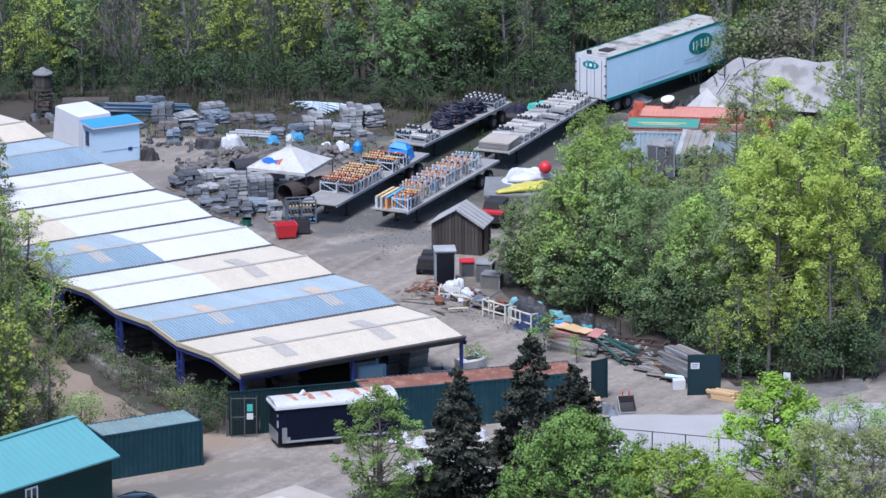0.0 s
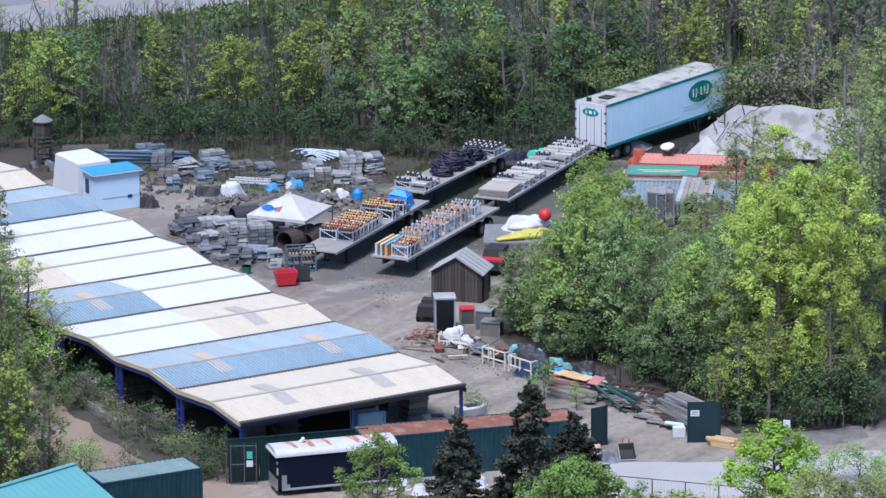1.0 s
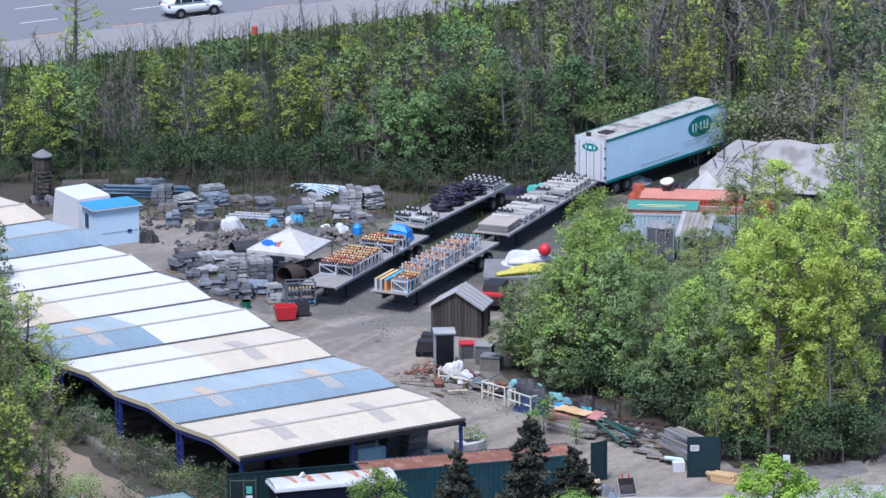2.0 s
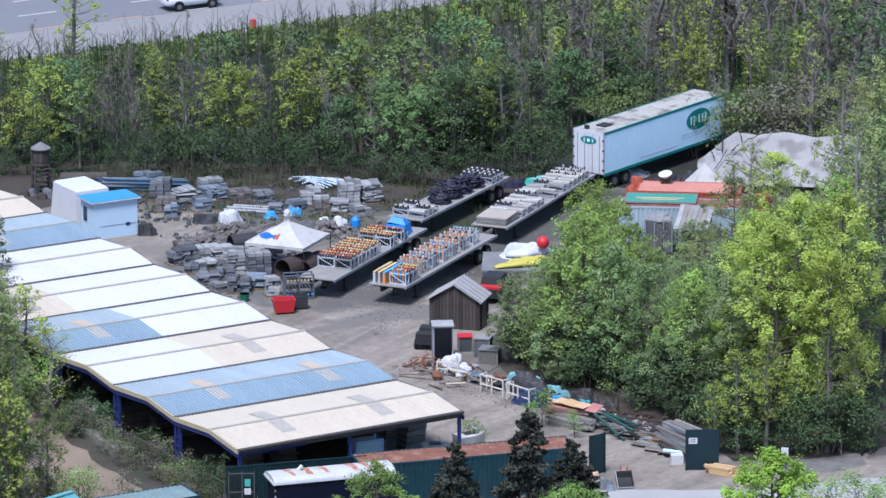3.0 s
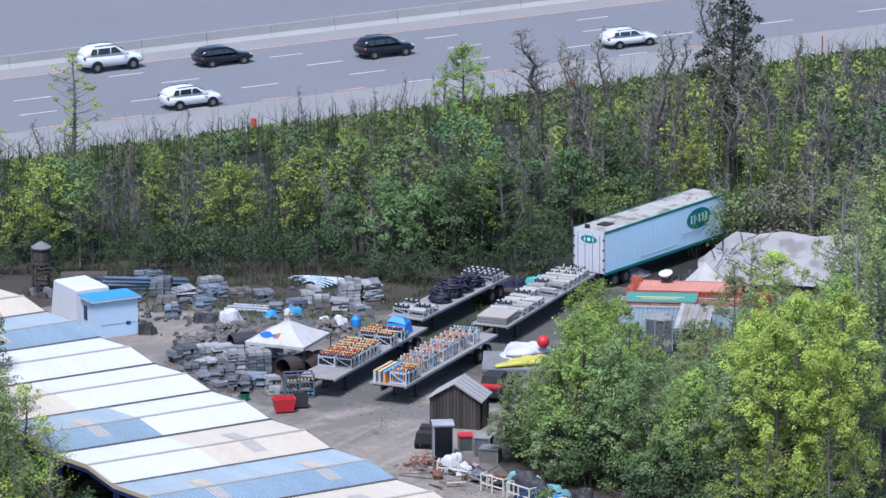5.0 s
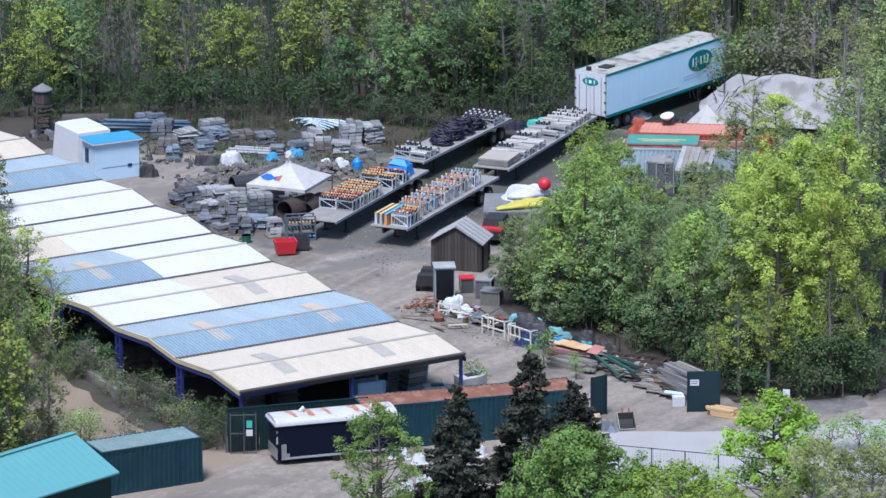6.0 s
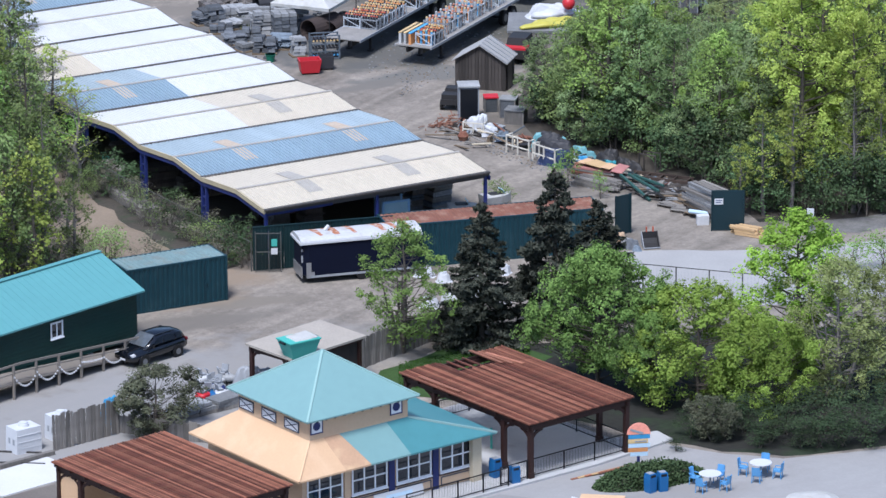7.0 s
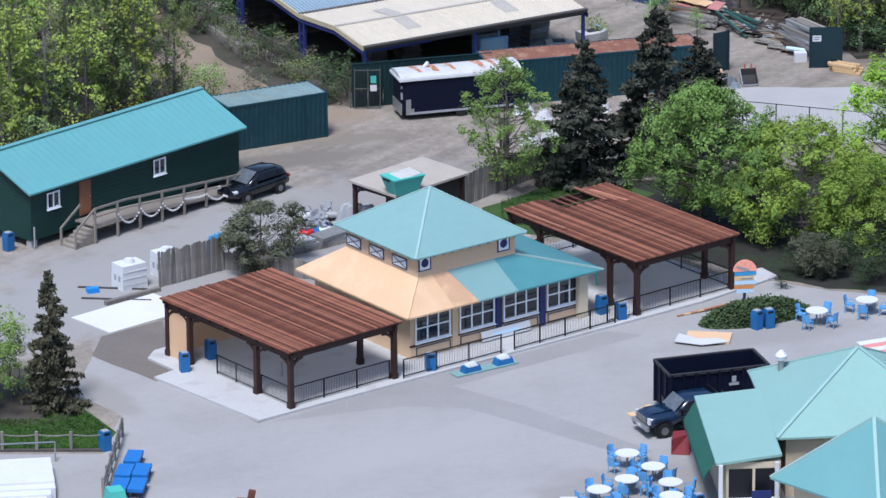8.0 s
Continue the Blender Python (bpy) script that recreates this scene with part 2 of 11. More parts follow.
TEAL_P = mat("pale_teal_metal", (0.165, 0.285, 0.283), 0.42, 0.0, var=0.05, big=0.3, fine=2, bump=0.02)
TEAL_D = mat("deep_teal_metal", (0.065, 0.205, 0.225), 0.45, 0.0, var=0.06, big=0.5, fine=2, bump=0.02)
TEAL_H = mat("turquoise_metal", (0.1, 0.27, 0.28), 0.4, 0.0, var=0.05, big=0.3, fine=2, bump=0.02)
GREEN_AWN = mat("green_canvas", (0.01, 0.08, 0.058), 0.8, var=0.1)
HOUSE_G = mat("dark_green_siding", (0.005, 0.032, 0.027), 0.6, var=0.15, big=0.5, fine=5, bump=0.05)
CONT_G = mat("green_container_steel", (0.005, 0.033, 0.046), 0.5, var=0.15, big=0.7, fine=6, bump=0.05, second=(0.011, 0.042, 0.055), amount=0.4)
CONT_TOP = mat("weathered_container_roof", (0.15, 0.22, 0.22), 0.55, var=0.2, big=0.8, fine=5, second=(0.16, 0.2, 0.19), amount=0.5)
FENCE_G = mat("green_sheet_fence", (0.003, 0.021, 0.024), 0.6, var=0.15)
GATE_G = mat("dark_green_gate_paint", (0.004, 0.021, 0.029), 0.5, var=0.15)
RUSTDARK = mat("dark_rusted_steel", (0.055, 0.038, 0.03), 0.85, var=0.3, big=2, fine=9)
REDBOARD = mat("faded_red_boards", (0.29, 0.13, 0.12), 0.8, var=0.25, rand=0.2)
GREENBEAM = mat("faded_green_steel", (0.028, 0.08, 0.072), 0.6, var=0.25)
RUST = mat("rusted_container_roof", (0.173, 0.07, 0.045), 0.85, var=0.3, big=0.9, fine=8, second=(0.23, 0.128, 0.09), amount=0.5)
RUSTW = mat("flaking_rust_patch", (0.33, 0.13, 0.065), 0.8, var=0.3, big=2.2, fine=9, second=(0.45, 0.43, 0.4), amount=0.45)
ROOF_TB = mat("dull_white_metal_roof", (0.43, 0.435, 0.45), 0.55, var=0.12, big=0.8, fine=7, second=(0.36, 0.34, 0.33), amount=0.35)
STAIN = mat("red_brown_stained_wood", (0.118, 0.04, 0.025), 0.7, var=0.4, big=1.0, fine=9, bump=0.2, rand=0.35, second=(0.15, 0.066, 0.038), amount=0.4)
# Pale wood for loose boards, and for sunlight painted on roof board edges.
STAIN_L = mat("pale_board_sunlit_edge", (0.265, 0.11, 0.067), 0.75, var=0.3, big=1.0, fine=9, rand=0.3)
DARKWOOD = mat("dark_brown_timber", (0.027, 0.01, 0.008), 0.6, var=0.25, big=1.5, fine=10)
PLY = mat("plywood", (0.54, 0.355, 0.215), 0.8, var=0.05, big=0.5, fine=9, second=(0.56, 0.378, 0.235), amount=0.5)
PLY_D = mat("browner_plywood", (0.44, 0.275, 0.17), 0.8, var=0.1, big=0.8, fine=9, second=(0.5, 0.33, 0.2), amount=0.5)
PEACH = mat("peach_siding", (0.56, 0.4, 0.265), 0.75, var=0.06, big=0.5, fine=6, bump=0.05)
RAILPAINT = mat("cream_white_rail_paint", (0.56, 0.53, 0.46), 0.6, var=0.1)
CREAM = mat("cream_wall_paint", (0.473, 0.409, 0.301), 0.8, var=0.08, big=0.5, fine=6)
NAVY_T = mat("dark_blue_sheeting", (0.016, 0.028, 0.075), 0.6, var=0.25)
TARP_P = mat("pale_teal_sheeting", (0.13, 0.3, 0.33), 0.55, var=0.2)
NAVY = mat("navy_paint", (0.013, 0.022, 0.109), 0.55, var=0.1)
WHITE = mat("white_paint", (0.5, 0.51, 0.53), 0.5, var=0.06, big=0.8, fine=6)
FRAMEWHITE = mat("bright_white_trim", (0.74, 0.75, 0.77), 0.5, var=0.04, big=0.8, fine=6)
GREYPAINT = mat("grey_paint", (0.256, 0.269, 0.288), 0.6, var=0.12)
GLASS = mat("dark_window_glass", (0.013, 0.019, 0.029), 0.06, var=0.05, bump=0, spec=0.9)
BLACK = mat("black_paint", (0.005, 0.006, 0.009), 0.35, var=0.1, bump=0)
BLACKNAVY = mat("navy_black_paint", (0.003, 0.005, 0.016), 0.55, var=0.15, bump=0.03, spec=0.15)
CARBLACK = mat("black_car_paint", (0.004, 0.005, 0.008), 0.12, var=0.02, bump=0, spec=0.7)
CARNAVY = mat("dark_blue_car_paint", (0.006, 0.017, 0.042), 0.15, var=0.02, bump=0, spec=0.7)
WIRE = mat("dull_weathered_wire", (0.075, 0.075, 0.07), 0.7, var=0.2)
RUBBER = mat("tyre_rubber", (0.008, 0.008, 0.008), 0.85, var=0.1)
ALLOY = mat("wheel_alloy", (0.192, 0.198, 0.211), 0.35, 0.6, var=0.05, bump=0)
CHROME = mat("galvanised_metal", (0.352, 0.358, 0.371), 0.4, 0.7, var=0.1, bump=0.02)
# Grey, blotchy base colour paints reflected sky into the windscreens.
SCREEN = mat("windscreen_sky_sheen", (0.08, 0.09, 0.1), 0.06, var=0.3, big=1.5, fine=3, bump=0, spec=0.9)
LAMP = mat("headlamp_glass", (0.502, 0.516, 0.538), 0.1, var=0.02, bump=0, spec=0.8)
RED = mat("red_plastic", (0.444, 0.022, 0.032), 0.45, var=0.1)
STALLRED = mat("faded_red_canvas", (0.5, 0.2, 0.19), 0.7, var=0.08)
DARKRED = mat("dark_red_canvas", (0.141, 0.013, 0.019), 0.7, var=0.15)
BLUEBIN = mat("blue_plastic", (0.013, 0.102, 0.269), 0.5, var=0.1, rand=0.1)
BLUE = mat("bright_blue_plastic", (0.02, 0.2, 0.56), 0.5, var=0.1)
BLUECHAIR = mat("sky_blue_chair_paint", (0.1, 0.28, 0.52), 0.5, var=0.08)
TURQ = mat("turquoise_plastic", (0.064, 0.352, 0.301), 0.5, var=0.08)
TARP_T = mat("teal_tarpaulin", (0.032, 0.211, 0.256), 0.5, var=0.2)
BOOTHBLUE = mat("faded_booth_blue", (0.16, 0.32, 0.52), 0.6, var=0.15)
BOOTHGLASS = mat("dusty_blue_glass", (0.25, 0.4, 0.48), 0.25, var=0.1)
LBLUE = mat("pale_blue_painted_wall", (0.42, 0.56, 0.68), 0.65, var=0.06)
BLUETRIM = mat("blue_roof_felt", (0.043, 0.237, 0.444), 0.6, var=0.1)
TRAILW = mat("pale_blue_white_trailer_side", (0.53, 0.74, 0.87), 0.4, var=0.05, big=0.5, fine=4, bump=0.02, stretch=(1, 1, 0.3))
TRAILTOP = mat("dirty_trailer_roof", (0.32, 0.314, 0.288), 0.8, var=0.2, big=0.5, fine=3, second=(0.154, 0.141, 0.122), amount=0.5)
LOGO = mat("green_logo_paint", (0.006, 0.17, 0.16), 0.5, var=0.08)
DECK = mat("weathered_deck", (0.23, 0.218, 0.205), 0.8, var=0.2, big=1.2, fine=9, bump=0.2)
FRAMEDK = mat("dark_chassis_steel", (0.022, 0.021, 0.022), 0.6, var=0.2)
STONE = mat("grey_cut_stone", (0.098, 0.106, 0.118), 0.9, var=0.35, big=1.2, fine=9, bump=0.6, rand=0.45)
STONE_B = mat("brown_rubble", (0.105, 0.095, 0.09), 0.9, var=0.3, big=1.2, fine=9, bump=0.5, rand=0.3)
STONE_P = mat("pale_block", (0.225, 0.23, 0.235), 0.9, var=0.3, big=1.2, fine=9, bump=0.5, rand=0.38)
STONE_BL = mat("blue_grey_block", (0.13, 0.158, 0.19), 0.9, var=0.3, big=1.2, fine=9, bump=0.5, rand=0.35)
PALLET = mat("pallet_wood", (0.154, 0.115, 0.077), 0.85, var=0.25, rand=0.2)
GREYWOOD = mat("weathered_grey_wood", (0.166, 0.154, 0.141), 0.85, var=0.3, big=1.0, fine=7, bump=0.3, rand=0.3, stretch=(1, 1, 0.25))
BARNWOOD = mat("old_barn_wood", (0.048, 0.041, 0.037), 0.9, var=0.35, big=1.2, fine=7, bump=0.4, rand=0.35, stretch=(1, 1, 0.15))
LUMBER = mat("fresh_lumber", (0.444, 0.301, 0.158), 0.8, var=0.15, rand=0.15)
RAILWOOD = mat("unpainted_ramp_wood", (0.19, 0.168, 0.145), 0.8, var=0.2, rand=0.1)
SHACKROOF = mat("sand_felt_roof", (0.32, 0.288, 0.25), 0.9, var=0.12, big=0.8, fine=8)
BAG = mat("white_plastic_sheet", (0.46, 0.47, 0.49), 0.4, var=0.08, bump=0.3)
BARK = mat("grey_brown_bark", (0.083, 0.07, 0.058), 0.9, var=0.3, big=2, fine=12, bump=0.5, rand=0.25)
STEM = mat("brown_grey_stems", (0.072, 0.062, 0.052), 0.9, var=0.3, big=0.3, fine=8)
BARK_P = mat("pale_grey_bark", (0.14, 0.128, 0.12), 0.9, var=0.25, big=2, fine=12, bump=0.5, rand=0.25)
ORANGE = mat("orange_paint", (0.34, 0.075, 0.04), 0.6, var=0.15, rand=0.1)
YELLOW = mat("yellow_vinyl", (0.42, 0.38, 0.07), 0.5, var=0.15)
CORTEAL = mat("teal_sign_board", (0.05, 0.235, 0.175), 0.5, var=0.1)
TRAFFIC = mat("traffic_orange", (0.466, 0.057, 0.029), 0.5, var=0.08)

MAPLE = leaf_mat("maple_leaves", (0.125, 0.22, 0.058), (0.21, 0.33, 0.092), 0.34, 0.12)
LIMEMAPLE = leaf_mat("lime_maple_leaves", (0.195, 0.3, 0.055), (0.3, 0.415, 0.09), 0.38, 0.1)
THINLEAF = leaf_mat("thin_olive_green_leaves", (0.14, 0.215, 0.055), (0.19, 0.28, 0.08), 0.32, 0.1)
GREYBUD = leaf_mat("opening_olive_buds", (0.23, 0.275, 0.1), (0.32, 0.36, 0.15), 0.42, 0.1)
FRESH = leaf_mat("fresh_yellow_green_leaves", (0.29, 0.385, 0.072), (0.36, 0.46, 0.1), 0.5, 0.13)
LIME = leaf_mat("young_lime_leaves", (0.17, 0.29, 0.07), (0.215, 0.35, 0.092), 0.32, 0.12)
BRIGHT = leaf_mat("pale_spring_leaves", (0.36, 0.455, 0.1), (0.5, 0.6, 0.16), 0.5, 0.08)
WFRESH = leaf_mat("woodland_young_leaves", (0.22, 0.285, 0.06), (0.32, 0.4, 0.1), 0.35, 0.25)
WMID = leaf_mat("woodland_leaves", (0.125, 0.172, 0.06), (0.165, 0.222, 0.085), 0.28, 0.3)
SPRING = leaf_mat("spring_lime_leaves", (0.23, 0.37, 0.052), (0.33, 0.49, 0.09), 0.4, 0.1)
# Plaza shrubs: the shade of the maples is put into this near-black green.
SHADE_SHRUB = leaf_mat("shade_shrub_leaves", (0.028, 0.045, 0.022), (0.046, 0.07, 0.034), 0.15, 0.2)
# Leaves darkened to carry the shade at the woods' foot.
SHADE_LEAF = leaf_mat("shade_dark_leaves", (0.042, 0.07, 0.032), (0.064, 0.1, 0.046), 0.2, 0.25)
MID = leaf_mat("mid_green_leaves", (0.195, 0.275, 0.095), (0.25, 0.34, 0.13), 0.4, 0.2)
OLIVEMID = leaf_mat("soft_olive_leaves", (0.155, 0.21, 0.085), (0.205, 0.265, 0.118), 0.38, 0.2)
WBLUE = leaf_mat("soft_blue_green_leaves", (0.15, 0.255, 0.1), (0.225, 0.35, 0.14), 0.35, 0.12)
SIDE_A = leaf_mat("dull_wood_leaves", (0.175, 0.26, 0.105), (0.28, 0.38, 0.165), 0.4, 0.2)
SIDE_B = leaf_mat("yellowish_wood_leaves", (0.215, 0.325, 0.085), (0.33, 0.45, 0.13), 0.42, 0.15)
SIDE_C = leaf_mat("olive_wood_leaves", (0.165, 0.235, 0.105), (0.27, 0.345, 0.165), 0.4, 0.18)
DEEP = leaf_mat("deep_green_leaves", (0.058, 0.1, 0.046), (0.098, 0.158, 0.07), 0.2, 0.3)
OLIVE = leaf_mat("silver_green_leaves", (0.068, 0.078, 0.046), (0.12, 0.126, 0.084), 0.15, 0.1)
BUD = leaf_mat("grey_green_buds", (0.15, 0.15, 0.1), (0.21, 0.205, 0.145), 0.25, 0.25)
NEEDLE = leaf_mat("spruce_needles", (0.035, 0.043, 0.034), (0.085, 0.092, 0.07), 0.14, 0.2)
NEEDLE_B = leaf_mat("olive_brown_needles", (0.05, 0.05, 0.032), (0.09, 0.086, 0.056), 0.1, 0.1)


# ---- mesh helpers ----
class Shape:
    """Collects boxes, tubes and sheets into one mesh, in metres."""

    def __init__(self):
        self.v, self.f, self.m = [], [], []

    def add(self, verts, faces, k=0):
        b = len(self.v)
        self.v += [tuple(p) for p in verts]
        self.f += [tuple(b + i for i in q) for q in faces]
        self.m += [k] * len(faces)
        return self

    def box(self, c, s, turn=None, k=0, taper=1.0):
        x, y, z = (a / 2 for a in s)
        p = [Vector((i * x * (taper if d > 0 else 1), j * y * (taper if d > 0 else 1), d * z)) for d in (-1, 1) for i, j in ((-1, -1), (1, -1), (1, 1), (-1, 1))]
        if turn:
            e = Euler([radians(a) for a in turn]).to_matrix()
            p = [e @ q for q in p]
        return self.add([q + Vector(c) for q in p], [(3, 2, 1, 0), (4, 5, 6, 7), (0, 1, 5, 4), (1, 2, 6, 5), (2, 3, 7, 6), (3, 0, 4, 7)], k)

    def span(self, lo, hi, k=0):
        return self.box([(a + b) / 2 for a, b in zip(lo, hi)], [abs(b - a) for a, b in zip(lo, hi)], None, k)

    def tube(self, a, b, r0, r1=None, n=8, k=0, caps=True):
        a, b = Vector(a), Vector(b)
        r1 = r0 if r1 is None else r1
        q = (b - a).to_track_quat("Z", "Y")
        ring = [q @ Vector((math.cos(2 * math.pi * i / n), math.sin(2 * math.pi * i / n), 0)) for i in range(n)]
        f = [(i, (i + 1) % n, n + (i + 1) % n, n + i) for i in range(n)]
        if caps:
            f += [tuple(range(n - 1, -1, -1)), tuple(range(n, 2 * n))]
        return self.add([a + r * r0 for r in ring] + [b + r * r1 for r in ring], f, k)

    def beam(self, a, b, w, h, k=0):
        """A square bar from a to b."""
        a, b = Vector(a), Vector(b)
        d = b - a
        e = d.to_track_quat("X", "Z").to_matrix()
        L = d.length / 2
        p = [e @ Vector((i * L, j * w / 2, d_ * h / 2)) + (a + b) / 2 for d_ in (-1, 1) for i, j in ((-1, -1), (1, -1), (1, 1), (-1, 1))]
        return self.add(p, [(3, 2, 1, 0), (4, 5, 6, 7), (0, 1, 5, 4), (1, 2, 6, 5), (2, 3, 7, 6), (3, 0, 4, 7)], k)

    def slab(self, pts, thick, k=0):
        """A plate with the given upper outline (counter-clockwise from above)."""
        n = len(pts)
        top = [Vector(p) for p in pts]
        low = [p - Vector((0, 0, thick)) for p in top]
        return self.add(top + low, [tuple(range(n)), tuple(range(2 * n - 1, n - 1, -1))] + [(n + i, n + (i + 1) % n, (i + 1) % n, i) for i in range(n)], k)

    def make(self, name, mats, parent=None, label="", smooth=False):
        me = bpy.data.meshes.new(name)
        me.from_pydata(self.v, [], self.f)
        mats = mats if isinstance(mats, (list, tuple)) else [mats]
        for m in mats:
            me.materials.append(m)
        if len(mats) > 1:
            me.polygons.foreach_set("material_index", self.m)
        if smooth:
            me.polygons.foreach_set("use_smooth", [True] * len(me.polygons))
        me.update()
        ob = new(name, me)
        if parent:
            ob.parent = parent
        if label:
            ob["label"] = label
        return ob


def loft(sections, name, m, parent, label="", smooth=False, closed_ends=True):
    """A skin through cross-sections, each a list of points."""
    n = len(sections[0])
    v = [p for s_ in sections for p in s_]
    f = []
    for k in range(len(sections) - 1):
        f += [(k * n + i, k * n + (i + 1) % n, (k + 1) * n + (i + 1) % n, (k + 1) * n + i) for i in range(n)]
    if closed_ends:
        f += [tuple(range(n - 1, -1, -1)), tuple(range((len(sections) - 1) * n, len(sections) * n))]
    return Shape().add(v, f).make(name, m, parent, label, smooth)


def shell(x, w, z0, z1, n=16, pw=3.2, tuck=0.0):
    """A soft-cornered section across a car at x; tuck draws the upper part in."""
    pts = []
    for i in range(n):
        a = 2 * math.pi * (i + 0.5) / n
        c, s_ = math.cos(a), math.sin(a)
        cy = math.copysign(abs(c) ** (2 / pw), c)
        cz = math.copysign(abs(s_) ** (2 / pw), s_)
        z = (z0 + z1) / 2 + cz * (z1 - z0) / 2
        pts.append((x, cy * w * (1 - tuck * max(0.0, cz)), z))
    return pts


def thing(name, x, y, z=0.0, yaw=0.0, label="", category="", group="", kind=""):
    ob = new(name)
    ob.empty_display_size = 0.3
    ob.matrix_basis = pose(x, y, z, 0, 0, yaw)
    return tagged(ob, label, category, group, kind)


def piece(name, data, parent, m):
    """One more piece on shared mesh data, placed under its parent."""
    ob = new(name, data)
    ob.parent = parent
    ob.matrix_basis = m
    return ob


def sheet(name, outline, z, m, label, category, wobble=0.3, seed=1, thick=0.0):
    """A flat stretch of ground with a slightly irregular edge, built on a fine outline."""
    r = random.Random(seed)
    pts = []
    for (x0, y0), (x1, y1) in zip(outline, outline[1:] + outline[:1]):
        n = max(1, int(math.hypot(x1 - x0, y1 - y0) / 1.5))
        for i in range(n):
            t = i / n
            w = wobble if i else wobble * 0.3
            pts.append((x0 + (x1 - x0) * t + r.uniform(-w, w), y0 + (y1 - y0) * t + r.uniform(-w, w), z))
    s = Shape()
    if thick:
        s.slab(pts, thick)
    else:
        s.add(pts, [tuple(range(len(pts)))])
    ob = s.make(name, m)
    return tagged(ob, label, category, kind="structure")

# ---- ground ----
gs = Shape()
for i in range(24):
    for j in range(24):
        x0, y0 = -1800 + 150 * i, -600 + 150 * j
        gs.add([(x0, y0, 0), (x0 + 150, y0, 0), (x0 + 150, y0 + 150, 0), (x0, y0 + 150, 0)], [(0, 1, 2, 3)])
tagged(gs.make("ground", FOREST), "leaf litter and earth coloured dark for shade under the woods", "ground", kind="structure")
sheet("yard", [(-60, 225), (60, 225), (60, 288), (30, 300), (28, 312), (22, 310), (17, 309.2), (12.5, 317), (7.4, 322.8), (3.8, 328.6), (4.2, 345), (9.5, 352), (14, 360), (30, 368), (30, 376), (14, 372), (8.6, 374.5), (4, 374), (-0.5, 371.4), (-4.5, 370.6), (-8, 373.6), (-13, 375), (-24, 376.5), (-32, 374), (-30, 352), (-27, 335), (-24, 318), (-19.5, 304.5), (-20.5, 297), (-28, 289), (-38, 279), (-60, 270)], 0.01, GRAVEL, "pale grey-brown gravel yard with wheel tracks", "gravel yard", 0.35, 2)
sheet("access_road", [(25.2, 309), (29, 309), (29.5, 330), (32, 360), (29, 361), (27, 335), (25.3, 318)], 0.014, GRAVEL, "narrow gravel lane beside the woods", "lane", 0.2, 3)
sheet("dirt_path", [(-31, 336), (-26.2, 326), (-22.6, 316.5), (-19.4, 308.6), (-16.2, 303.4), (-13.6, 300.2), (-15.8, 297.6), (-20.4, 300.4), (-24.6, 304.5), (-30.0, 311), (-33.5, 325)], 0.03, DIRT, "tan earth path on a rough bank", "path", 0.35, 4)
sheet("concrete_apron", [(9, 303.6), (17.5, 303.8), (27, 306.5), (40, 308), (40, 298), (14, 293), (9.5, 296)], 0.016, CONCRETE, "pale bleached concrete entrance road", "road", 0.25, 5)
sheet("damp_gravel", [(19.0, 307.6), (20.5, 309.4), (22.5, 311.0), (25.0, 312.5), (25.2, 318), (25.9, 323.5), (25.3, 324), (24.4, 318), (24.4, 313.0), (24.6, 308.4), (22.5, 306.9)], 0.02, DAMP, "churned dark gravel at the corner of the wood", "gravel", 0.25, 17)
sheet("plaza", [(-27.2, 246.4), (-22.4, 246.4), (-21.8, 251.5), (-24.4, 254.6), (-23.5, 262.5), (-20.3, 256.3), (-15.2, 250.4), (-8.6, 256.6), (10, 270.8), (13, 269.2), (16, 268.4), (60, 280), (60, 220), (-60, 220), (-60, 246.4)], 0.02, PLAZA, "wide light grey asphalt plaza", "plaza", 0.08, 6)
sheet("asphalt_patch", [(-14.6, 250.6), (-8.4, 255.9), (1.6, 263.2), (3.4, 262.6), (-6.0, 255.4), (-2.5, 252.6), (3.5, 246.6), (2.6, 245.6), (-5.2, 252.3), (-8.6, 252.6)], 0.024, PATCH, "strip of darker patched asphalt", "asphalt", 0.08, 7)
sheet("gravel_base", [(-23.5, 262.6), (-20.6, 265), (-20.0, 260.2), (-19.4, 256.9), (-20.4, 256.2), (-23.8, 259.8)], 0.03, BROWNPAVE, "dark brown compacted gravel strip", "gravel", 0.06, 8)
ws = Shape().slab([(-25.2, 265.4, 0.06), (-23.1, 263.1, 0.06), (-19.2, 266.6, 0.06), (-21.3, 269.0, 0.06)], 0.07).make("slab", NEWCONC)
tagged(ws, "new white concrete slab beside the pavilion", "concrete slab", kind="structure")
sheet("lawn", [(-45, 246.9), (-22.5, 246.9), (-21.9, 249.2), (-23.2, 251.6), (-24.8, 254.2), (-27, 258), (-32, 260), (-45, 262)], 0.03, GRASS, "green lawn with a mulched tree bed", "lawn", 0.12, 9)
sheet("rear_lawn", [(-5.2, 279.6), (-4.6, 282.6), (1.0, 288.2), (4.6, 284.8), (0.4, 277.0)], 0.03, GRASS, "small patch of rough grass below a fence", "grass", 0.2, 10)
# Maple shade comes from this dark colour.
sheet("rear_yard", [(3, 287), (30, 292), (30, 272.4), (16, 268.7), (13, 269.5), (9.8, 271.2), (3, 277)], 0.018, FOREST, "bare soil coloured dark for the maples' shade", "soil", 0.3, 11)

